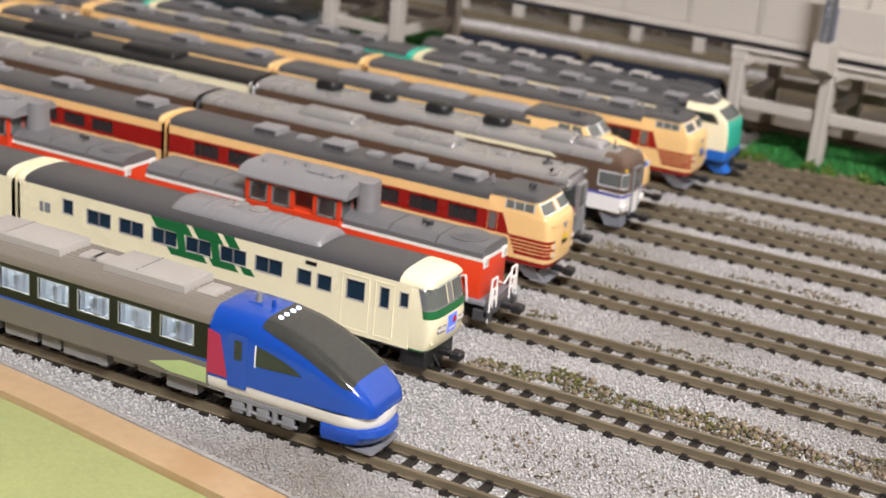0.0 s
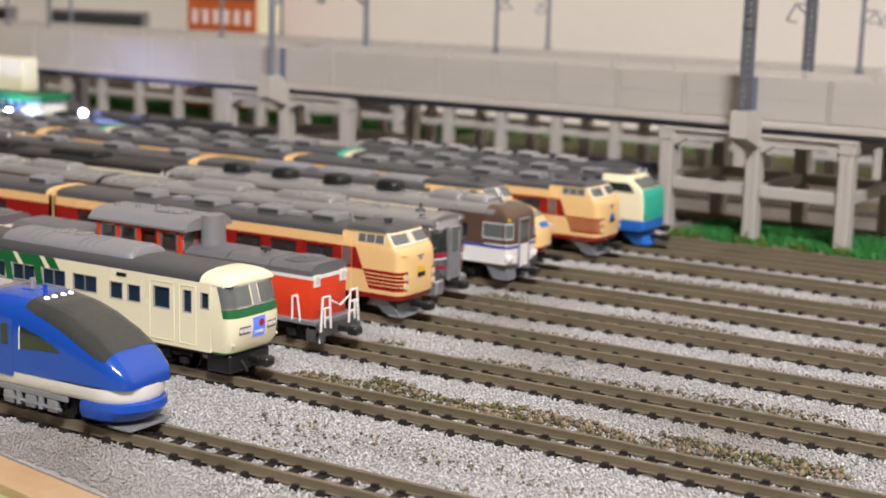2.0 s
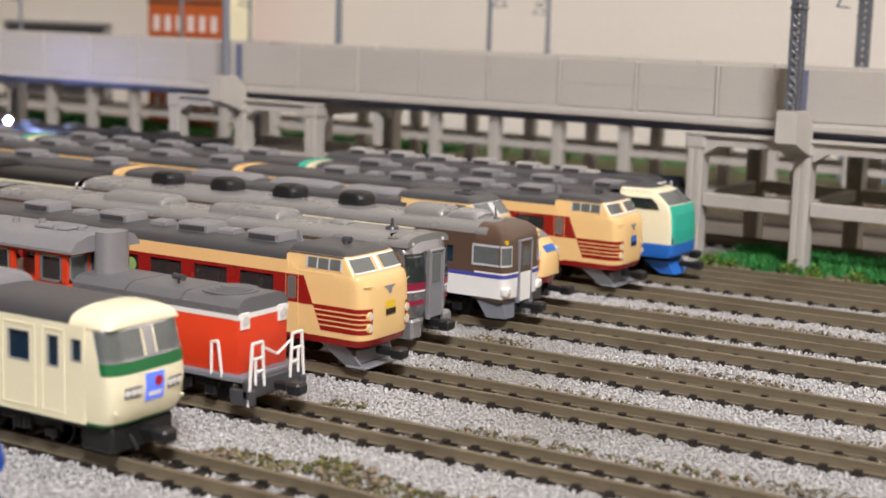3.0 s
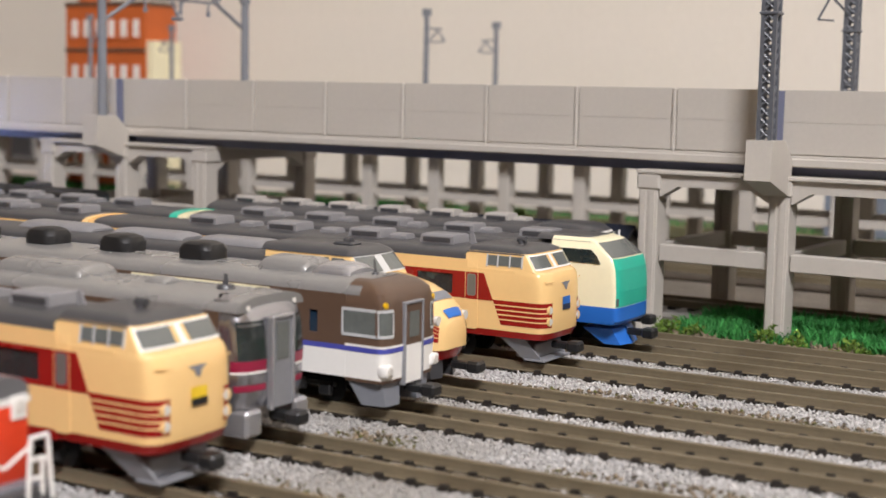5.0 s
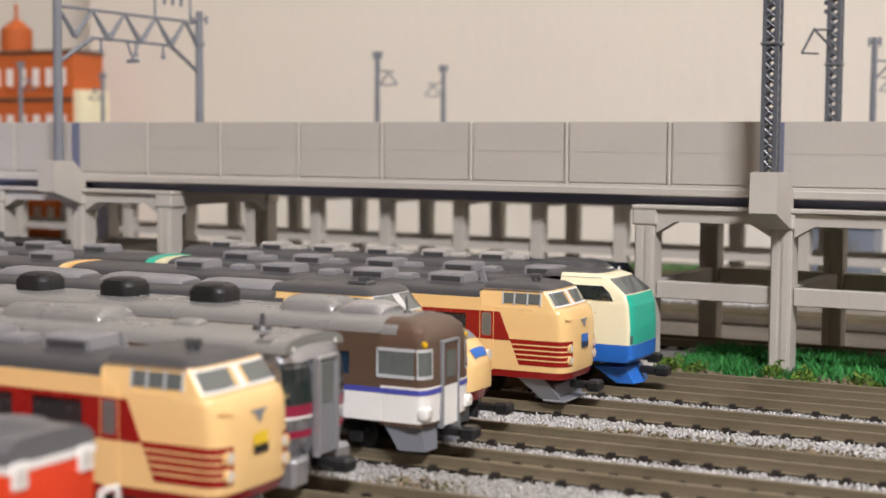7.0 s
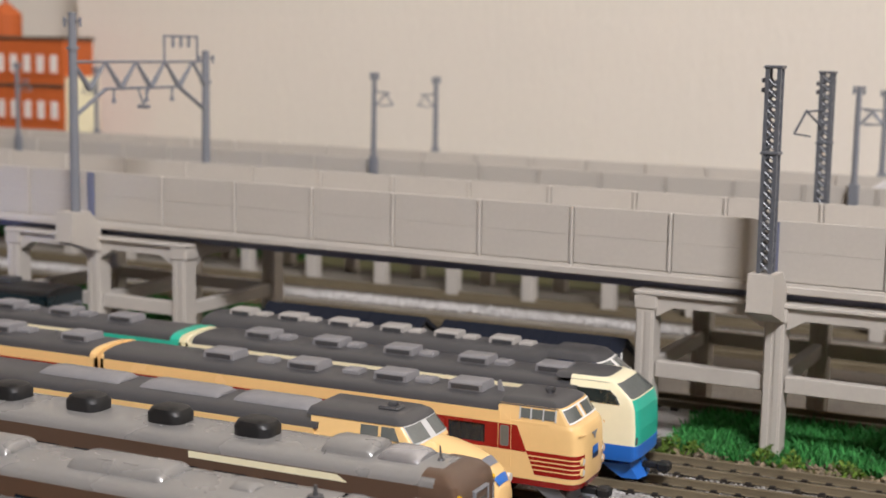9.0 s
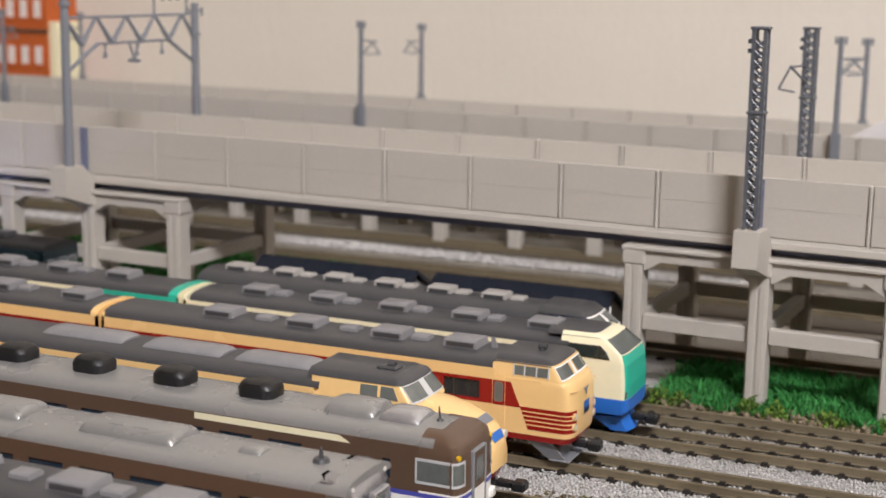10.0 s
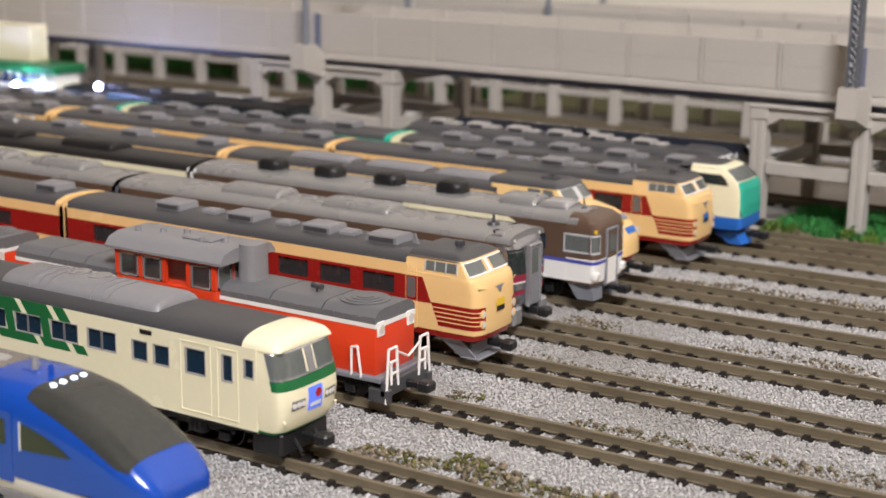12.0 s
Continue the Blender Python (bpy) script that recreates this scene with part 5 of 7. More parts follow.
        for s in (-1, 1):
            for xa, xb, z1 in ((-25.8, -18.4, 21.2), (-16.4, -11.6, 21.2)):
                bm = nb()
                for q in ((xa - 0.25, xa, 7.4, z1), (xb, xb + 0.25, 7.4, z1), (xa - 0.25, xb + 0.25, z1, z1 + 0.25), (xa - 0.25, xb + 0.25, 7.15, 7.4)):
                    box(bm, q[0], q[1], s * 9.33 - 0.09, s * 9.33 + 0.09, q[2], q[3])
                part("door_frame", bm, M_IVORY, t)
        bm = nb()
        for s in (-1, 1):
            box(bm, -36.5, -33.4, s * 9.35 - 0.08, s * 9.35 + 0.08, 20.9, 21.8)
        part("destination_window", bm, M_BLACK, t, "small dark destination window")
        side_mark(t, -121.2, 15.5, 2.8)
        # front
        bm, sf = nose_shape([(6.4, -1.6, 8.9, 3.0), (8.0, -0.6, 9.2, 3.2), (12.4, 0.0, 9.3, 3.4), (15.2, -0.3, 9.3, 3.4), (21.8, -2.0, 9.1, 3.6), (22.6, -2.6, 8.9, 3.8)], B, 3.4, 20)
        fr = part("front", bm, M_IVORY, t)
        bm, _ = nose_shape([(5.9, -2.0, 8.8, 3.0), (6.45, -1.5, 8.93, 3.0)], B, 3.4, 20)
        part("front_bottom_edge", bm, M_GREEN, t)
        bm = nb()
        rings = []
        for x, k2 in ((-10.3, 1.0), (-8.0, 0.99), (-5.5, 0.93), (-3.8, 0.82), (-2.6, 0.55), (-2.0, 0.2)):
            rings.append([(x, -math.copysign((9.3 - (1 - k2) * 1.6) * abs(math.cos(math.pi * i / 16)) ** 0.77, math.cos(math.pi * i / 16)), 22.3 + 3.0 * k2 * math.sin(math.pi * i / 16) ** 0.77) for i in range(17)])
        loft(bm, rings)
        part("front_roof", bm, M_IVORY, t)
        bm = nb()
        patch(bm, sf, -84, -3, 17.2, 21.9, 0.1, 14, 4)
        patch(bm, sf, 3, 84, 17.2, 21.9, 0.1, 14, 4)
        w = part("windscreen", bm, M_DGLASS, fr)
        bm = nb()
        patch(bm, sf, -86, 86, 16.85, 17.3, 0.17, 24, 1)
        patch(bm, sf, -86, 86, 21.8, 22.1, 0.17, 24, 1)
        for a in (-85, 0, 85):
            patch(bm, sf, a - 1.6, a + 1.6, 16.9, 22.0, 0.17, 2, 3)
        part("windscreen_frame", bm, M_SILVER, w, "thin bright windscreen frame")
        bm = nb()
        patch(bm, sf, -88, 88, 14.9, 16.9, 0.09, 24, 2)
        part("green_band", bm, M_GREEN, fr)
        for s in (-1, 1):
            bm = nb()
            patch(bm, sf, s * 36, s * 9, 10.8, 12.7, 0.14, 6, 2)
            lm = part("headlamp", bm, M_SILVER, fr, "bright twin lamp surround")
            bm = nb()
            for a in (30, 20, 12.5):
                p = sf(s * a, 11.75)
                rod(bm, p, p + Vector((0.3, s * 0.08, 0)), 0.55, 10)
            part("lens", bm, M_LAMP, lm)
            bm = nb()
            p = sf(s * 52, 8.6)
            rod(bm, p, p + Vector((0.35, s * 0.1, 0)), 0.35, 8)
            part("lifting_hook", bm, M_IVORY, fr)
        bm = nb()
        patch(bm, sf, -5, 5, 9.7, 14.3, 0.2, 5, 3)
        hb = part("headboard", bm, M_SIGNG, fr, "lit blue headboard with a red mark")
        bm = nb()
        p = sf(0.5, 12.8)
        rod(bm, p + Vector((0.2, 0.2, 0)), p + Vector((0.32, 0.2, 0)), 0.9, 12)
        part("headboard_mark", bm, M_TAIL, hb)
        bm = nb()
        patch(bm, sf, -3, 3, 10.4, 11.2, 0.26, 4, 1)
        part("headboard_bar", bm, M_WHITE, hb)
        bm = nb()
        box(bm, -10, -2.6, -7.4, 7.4, 1.0, 5.8, 0.5)
        for s in (-1, 1):
            rod(bm, (-2.8, s * 3.2, 3.8), (-0.8, s * 3.4, 1.6), 0.4, 6)
        part("pilot", bm, M_BLACK, t)
        coupler(t, 0.5)


def side_mark(parent, x, z, h):
    """Two plain grey blocks in place of the operator's mark."""
    bm = nb()
    for u, wd in ((0.0, 1.2), (1.7, 1.9)):
        plate(bm, rounded(wd, h, 0.3, x + u + wd / 2, z + h / 2), "y", -9.42, -9.3)
    part("side_mark", bm, M_STEEL, parent, "two small grey blocks on the side")


M_CABIN = glow("white_cabin_light", (0.86, 0.92, 1.0), 5.0)


def train_1():
    """Streamlined blue-nosed diesel express; x = 14.5 at the nose."""
    y = TRACK_Y[0]
    N = 14.5
    t = thing("train_lead_car", N, y, 0, "streamlined express car, cobalt blue nose, grey sides", "model train", "blue-nosed streamlined express")
    L = 150.0
    w = 9.3
    B = -41.0
    wins = [(-54.0 - 11.7 * i, -54.0 - 11.7 * i + 9.0, 15.3, 20.3) for i in range(8)]
    side_walls(t, -L, B, w, [("lower_panel", 6.6, 12.4, M_T1SIDE), ("blue_line", 12.4, 13.0, M_BLUE), ("upper_panel", 21.4, 22.2, M_BEIGEROOF)], (13.0, 21.4, M_GLOSSBLACK), wins, M_SILVER, M_CLEAR)
    bm = nb()
    for s in (-1, 1):
        plate(bm, [(-51, 7.4), (B - 0.4, 7.4), (B - 0.4, 11.0), (-48, 11.0), (-57, 8.4)], "y", s * w - 0.06, s * w + 0.06)
    part("green_fade", bm, material("pale_green_paint", hexc("A9BE84"), 0.4, vary=0.05, bump=0.02), t, "pale green tint on the lower side")
    end_wall(t, -L + 0.8, w, 6.6, 22.2, M_SKIRT, 25.0)
    car_roof(t, -L, B + 0.2, w - 0.05, 22.1, 25.0, M_BEIGEROOF, 2.6, "roof", 88, 1)
    bm = nb()
    box(bm, -L + 1, B, -8.4, 8.4, 8.0, 8.8)
    box(bm, -L + 1, B - 1, 7.9, 8.2, 8.8, 21.8)
    x = -L + 4
    while x < B - 4:
        for yy in (-5.4, -2.6, 2.6, 5.4):
            box(bm, x, x + 3.2, yy - 1.3, yy + 1.3, 8.8, 12.8, 0.4)
            box(bm, x - 0.4, x + 0.8, yy - 1.3, yy + 1.3, 12, 18.2, 0.5)
        x += 5.9
    part("interior", bm, M_LSEAT, t, "pale grey moulded seats behind the windows")
    # nose
    prof = [(-44.0, 9.3, 25.0, 0), (-38, 9.3, 25.4, 0), (-33, 9.3, 25.5, 0), (-28, 9.3, 25.1, 0), (-22, 9.25, 24.2, 0), (-16, 9.2, 22.4, 0), (-10, 9.0, 19.6, 0), (-6, 8.6, 17.2, 0), (-3, 7.9, 14.9, 0), (-1.2, 6.8, 13.0, 0), (-0.3, 5.4, 11.5, 0)]
    zb = 9.6

    def hull(a, x):
        for p0, p1 in zip(prof, prof[1:]):
            if x <= p1[0]:
                break
        f = min(1, max(0, (x - p0[0]) / (p1[0] - p0[0])))
        ww, top = p0[1] + (p1[1] - p0[1]) * f, p0[2] + (p1[2] - p0[2]) * f
        r = math.radians(a)
        c, s = math.cos(r), math.sin(r)
        e = 0.42 + 0.14 * min(1, max(0, (x + 20) / 20))
        return Vector((x, -math.copysign(ww * abs(c) ** e, c), zb + (top - zb) * max(0, s) ** 0.4))

    bm = nb()
    xs = [B - 0.1, -38, -35, -32, -29, -26, -23, -20, -17, -14, -11, -8.5, -6, -4, -2.4, -1.2, -0.4]
    loft(bm, [[hull(a, x) for a in (0, 1.5, 4, 8, 13, 19, 26, 34, 43, 53, 64, 77, 90, 103, 116, 127, 137, 146, 154, 161, 167, 172, 176, 178.5, 180)] for x in xs])
    nose = part("nose", bm, M_BLUE, t, "glossy cobalt blue streamlined nose")
    bm = nb()
    patch(bm, lambda a, x: hull(a, x), 48, 132, -28.4, -24.6, 0.07, 14, 4, left=lambda f: 50 - 8 * f, right=lambda f: 130 + 8 * f)
    part("lamp_panel", bm, M_SCREEN, nose, "dark panel over the row of headlamps")
    bm = nb()
    patch(bm, lambda a, x: hull(a, x), 47, 133, -24.6, -5.4, 0.07, 18, 16, left=lambda f: 42 - 20 * f + 90 * max(0, f - 0.9), right=lambda f: 138 + 20 * f - 90 * max(0, f - 0.9))
    ws = part("windscreen", bm, M_SCREEN, nose, "large sloping dark windscreen")
    for a in (84.6, 89.5, 90.5, 95.4):
        bm = nb()
        p = hull(a, -26.5)
        rod(bm, p, p + Vector((0.1, 0, 0.24)), 0.6, 12)
        part("headlamp", bm, M_LED, nose, "small bright white headlamp")
    for s in (0, 1):
        fl = (lambda a: a) if s == 0 else (lambda a: 180 - a)
        bm = nb()
        patch(bm, lambda a, x: hull(fl(a), x), 8, 34, -28.6, -17.0, 0.07, 6, 10, left=lambda f: 4 + 4 * f - 3 * f * (1 - f), right=lambda f: 4 + 15 * (1 - f) ** 0.75 + 4 * f + 0.6)
        sw = part("side_window", bm, M_DARKGL, nose, "dark pointed cab side window")
        # pale strip painted as the highlight on the window's rear frame edge
        bm = nb()
        patch(bm, lambda a, x: hull(fl(a), x), 10, 40, -29.0, -28.5, 0.06, 6, 1, left=lambda f: 3.5, right=lambda f: 19.5)
        part("side_window_edge_highlight", bm, M_LSEAT, sw)
        sg = -1 if s == 0 else 1
        bm = nb()
        plate(bm, rounded(5.0, 12.6, 0.5, -33.2, 14.8), "y", sg * 9.3 - 0.06, sg * 9.3 + 0.06)
        d = part("crew_door", bm, M_BLUE, nose)
        bm = nb()
        plate(bm, rounded(2.0, 4.6, 0.4, -33.2, 17.4), "y", sg * 9.32 - 0.1, sg * 9.32 + 0.1)
        part("door_window", bm, M_DARKGL, d)
        bm = nb()
        plate(bm, [(B - 0.2, 10.2), (B + 5.2, 10.2), (B + 3.0, 19.8), (B - 0.2, 20.6)], "y", sg * 9.3 - 0.08, sg * 9.3 + 0.08)
        part("crimson_panel", bm, M_PINK, nose)
    # white waist, blue apron
    bm, wf = nose_shape([(6.4, -0.6, 8.2, 9.0), (7.4, -0.1, 8.9, 9.2), (9.7, -0.2, 9.15, 9.4)], B, 2.3, 20)
    part("white_waist", bm, M_WHITE, t)
    bm, _ = nose_shape([(9.65, -0.25, 9.2, 9.4), (9.95, -0.4, 9.2, 9.4)], B, 2.3, 20)
    part("waist_line", bm, M_NAVY, t)
    bm, _ = nose_shape([(2.0, -2.4, 7.0, 7.5), (2.8, -0.6, 8.2, 8.5), (4.8, 1.0, 8.8, 9.5), (6.2, 0.7, 8.6, 9.5), (6.6, -0.8, 8.0, 9.0)], -12, 2.2, 20)
    part("apron", bm, M_BLUE, t, "cobalt blue lower apron")
    bm = nb()
    plate(bm, rounded(7, 12, 1.0, -4.0, 0), "z", 0.8, 1.4)
    part("obstacle_plate", bm, M_SKIRT, t)
    # roof details
    for x0, x1 in ((-73.5, -50.5), (-112, -86)):
        m = roof_box(t, x0, x1, 5.4, 24.6, 27.0, M_UNITL, "air_conditioner", 1.2, False)
        bm = nb()
        box(bm, x0 + 9, x0 + 9.3, -5.0, 5.0, 27.0, 27.14)
        part("panel_joint", bm, M_LIGHTROOF, m)
    for x0 in (-49.2, -83, -80.0):
        roof_box(t, x0, x0 + 5.4, 3.2 if x0 > -60 else 2.6, 24.6, 25.8, M_UNITL, "roof_vent", 0.7, False)
    bm = nb()
    box(bm, -36.6, -32.2, -1.5, 1.5, 24.9, 25.6, 0.3)
    part("antenna_base", bm, M_BLUE, nose)
    bm = nb()
    rod(bm, (-34.5, 0, 25.5), (-34.5, 0, 27.8), 0.8, 12, 0.55)
    part("horn", bm, M_UNIT, nose)
    bm = nb()
    rod(bm, (-30.6, 0, 24.2), (-30.6, 0, 27.0), 0.5, 10)
    part("antenna", bm, M_BLUE, nose)
    bogie(t, -27), bogie(t, -L + 24)
    underframe(t, -L, -18, 11, M_SKIRT)
    for s in (-1, 1):
        bm = nb()
        box(bm, -37, -16, s * 8.0 - 0.4, s * 8.0 + 0.4, 4.9, 6.3, 0.2)
        for xx in (-33.5, -27, -20.5):
            box(bm, xx - 1.6, xx + 1.6, s * 7.9 - 0.6, s * 7.9 + 0.6, 2.0, 5.0, 0.5, 2)
        rod(bm, (-35, s * 8.2, 3.4), (-18, s * 8.2, 3.0), 0.4, 8)
        for xx in (-30.4, -23.8):
            rod(bm, (xx, s * 8.1, 2.4), (xx, s * 8.1, 5.2), 0.7, 10)
        part("bogie_cover", bm, M_SKIRT, t)
    bm = nb()
    box(bm, -L + 6, B - 4, -2.4, 2.4, 21.2, 21.6)
    part("interior_light", bm, M_CABIN, t, "white light strip inside the coach")


def train_3():
    """Centre-cab diesel locomotives in vermilion with a grey top and a white band."""
    y = TRACK_Y[2]
    for k in range(2):
        t = thing("diesel_locomotive", -2.0 - 118 * k, y, 0, "vermilion centre-cab diesel locomotive, grey top, white handrails", "model train", "diesel locomotives")
        w = 7.6
        for x0, x1, nm in ((-43.0, 0, "front_hood"), (-110, -74.0, "rear_hood")):
            bm = nb()
            box(bm, x0, x1, -w, w, 6.4, 17.4, 0.5, 2)
            hood = part(nm, bm, M_ORANGE, t)
            bm = nb()
            box(bm, x0 - 0.05, x1 + 0.08, -w - 0.08, w + 0.08, 17.0, 17.95)
            part("white_band", bm, M_WHITE, hood)
            prof = [(-w - 0.05, 17.9), (w + 0.05, 17.9), (w, 19.3), (w - 1.4, 20.5), (w - 3, 20.9), (-w + 3, 20.9), (-w + 1.4, 20.5), (-w, 19.3)]
            step = (x1 - x0) / 3
            for i in range(3):
                bm = nb()
                prism(bm, prof, x0 + step * i + 0.25, x0 + step * (i + 1) - 0.1)
                part("hood_top", bm, M_HOOD, hood, "grey hood top panel")
            bm = nb()
            for i in range(16):
                xx = x0 + 2 + i * (x1 - x0 - 4) / 16
                for s in (-1, 1):
                    box(bm, xx, xx + 0.9, s * (w + 0.02) - 0.1, s * (w + 0.02) + 0.1, 18.2, 19.2)
            part("louvre", bm, M_HOOD, hood)
        bm = nb()
        rod(bm, (-8, 0, 20.8), (-8, 0, 21.1), 5.6, 32)
        for i, r in enumerate((4.4, 3.2, 2.0)):
            rod(bm, (-8, 0, 21.0), (-8, 0, 21.3 + 0.2 * i), r, 28)
        part("radiator_fan", bm, M_HOOD, t)
        bm = nb()
        rod(bm, (-20, -1.5, 20.9), (-20, -1.5, 22.4), 0.3, 6)
        rod(bm, (-20, -1.5, 22.2), (-18.4, -1.8, 22.2), 0.5, 8, 0.7)
        rod(bm, (-20, -1.5, 22.2), (-21.4, -1.2, 22.2), 0.5, 8, 0.7)
        part("horn", bm, M_ROOF, t)
        for s in (-1, 1):
            bm = nb()
            box(bm, -0.5, 0.3, s * 5.7 - 1.3, s * 5.7 + 1.3, 15.0, 18.2, 0.1)
            lm = part("headlamp", bm, M_WHITE, t, "white square lamp housing")
            bm = nb()
            rod(bm, (0.2, s * 5.7, 16.6), (0.45, s * 5.7, 16.6), 0.95, 14)
            part("lens", bm, M_LAMP, lm)
        # cab
        bm = nb()
        box(bm, -74, -43, -9.0, 9.0, 7.0, 19.0, 0.4)
        cab = part("cab", bm, M_ORANGE, t)
        posts = [(xx, xx + 1.2, q * 8.6 - 0.4, q * 8.6 + 0.4) for xx in (-74, -66.6, -59.2, -51.8, -44.2) for q in (-1, 1)]
        posts += [(xx, xx + 0.9, yy, yy + 0.8) for xx in (-74, -43.9) for yy in (-3.2, 2.4)]
        for xa, xb, ya, yb in posts:
            bm = nb(); box(bm, xa, xb, ya, yb, 19.0, 24.65); part("cab_pillar", bm, M_ORANGE, cab)
        bm = nb(); box(bm, -74, -43, -9.0, 9.0, 24.6, 25.4); part("cab_top_rail", bm, M_ORANGE, cab)
        for x0, x1 in ((-72.6, -66.8), (-65.2, -59.4), (-50.4, -44.4)):
            bm = nb()
            for s in (-1, 1):
                box(bm, x0, x1, s * 8.6 - 0.1, s * 8.6 + 0.1, 19.0, 24.6)
            pn = part("cab_window", bm, M_GLASS, cab)
            bm = nb()
            for s in (-1, 1):
                for q in ((x0, x1, 19, 19.5), (x0, x1, 24.1, 24.6), (x0, x0 + 0.4, 19, 24.6), (x1 - 0.4, x1, 19, 24.6)):
                    box(bm, q[0], q[1], s * 8.8 - 0.25, s * 8.8 + 0.25, q[2], q[3])
            part("window_frame", bm, M_SILVER, pn)
        for yy in (-8.2, -2.4, 3.2):
            bm = nb()
            box(bm, -43.5, -43.2, yy, yy + 5, 19.6, 24.4)
            part("cab_front_window", bm, M_DGLASS, cab)
            bm = nb()
            for q in ((yy, yy + 5, 19.4, 19.8), (yy, yy + 5, 24.2, 24.6), (yy, yy + 0.4, 19.4, 24.6), (yy + 4.6, yy + 5, 19.4, 24.6)):
                box(bm, -43.2, -42.85, q[0], q[1], q[2], q[3])
            part("window_frame", bm, M_SILVER, cab)
        bm = nb()
        prof = [(-9.8, 25.2), (9.8, 25.2), (9.8, 25.8), (8.2, 27.6), (5, 28.5), (-5, 28.5), (-8.2, 27.6), (-9.8, 25.8)]
        prism(bm, prof, -76.5, -40.8)
        rf = part("cab_roof", bm, M_UNIT, t)
        bm = nb()
        for i, xx in enumerate((-72, -66, -60.5, -52, -47)):
            rod(bm, (xx, -3 + 2.2 * (i % 3), 28.3), (xx, -3 + 2.2 * (i % 3), 29.5), 0.9, 10, 0.7)
        box(bm, -58, -49, -3.4, 3.4, 28.4, 29.1, 0.3)
        part("roof_fitting", bm, M_UNIT, rf)
        bm = nb()
        loft(bm, [rounded(5.4, 7.0, 2.0, 0, 0) and [(u - 39.3, v, 20.4) for u, v in rounded(5.4, 7.0, 2.0)], [(u - 39.3, v, 29.2) for u, v in rounded(5.0, 6.6, 1.9)]])
        part("exhaust_chimney", bm, M_UNIT, t, "tall grey exhaust stack by the cab")
        bm = nb()
        box(bm, -112, 2, -8.8, 8.8, 5.4, 6.6, 0.2)
        part("deck", bm, M_STEEL, t)
        underframe(t, -112, 2, 30 + k, None, 7.8, 5.6)
        for xx in (-14, -96):
            bogie(t, xx)
        # end railings
        for xe, dr in ((3.4, 1), (-113.4, -1)):
            for s in (-1, 1):
                bm = nb()
                rod(bm, (xe, s * 8.6, 1.2), (xe, s * 7.6, 13.0), 0.33, 8)
                rod(bm, (xe, s * 7.6, 13.0), (xe, s * 4.6, 13.0), 0.33, 8)
                rod(bm, (xe, s * 4.6, 13.0), (xe, s * 4.0, 4.4), 0.33, 8)
                rod(bm, (xe, s * 7.2, 10.0), (xe, s * 4.4, 10.0), 0.3, 8)
                rod(bm, (xe, s * 6.6, 10.0), (xe, s * 6.6, 5.0), 0.3, 8)
                rod(bm, (xe, s * 6.6, 7.4), (xe, s * 4.2, 7.4), 0.3, 8)
                rod(bm, (xe, s * 4.6, 12.0), (xe, 0, 9.8), 0.26, 8)
                rod(bm, (xe - dr * 9, s * 8.6, 6.2), (xe - dr * 9, s * 8.6, 12.4), 0.3, 8)
                rod(bm, (xe - dr * 9, s * 8.6, 12.4), (xe - dr * 7.4, s * 8.6, 12.8), 0.3, 8)
                rod(bm, (xe - dr * 7.4, s * 8.6, 12.8), (xe - dr * 6.4, s * 8.6, 6.0), 0.3, 8)
                part("handrail", bm, M_WHITE, t, "white wire end railing and step")
            bm = nb()
            box(bm, min(xe, xe - dr * 1.5), max(xe, xe - dr * 1.5), -8.8, 8.8, 2.4, 6.0, 0.3)
            for s in (-1, 1):
                box(bm, min(xe - dr * 4.5, xe + dr * 0.6), max(xe - dr * 4.5, xe + dr * 0.6), s * 7.9 - 0.9, s * 7.9 + 0.9, 1.2, 4.2, 0.2)
            part("buffer_beam", bm, M_ROOF, t)
        coupler(t, 6.5), coupler(t, -114.5, -1)


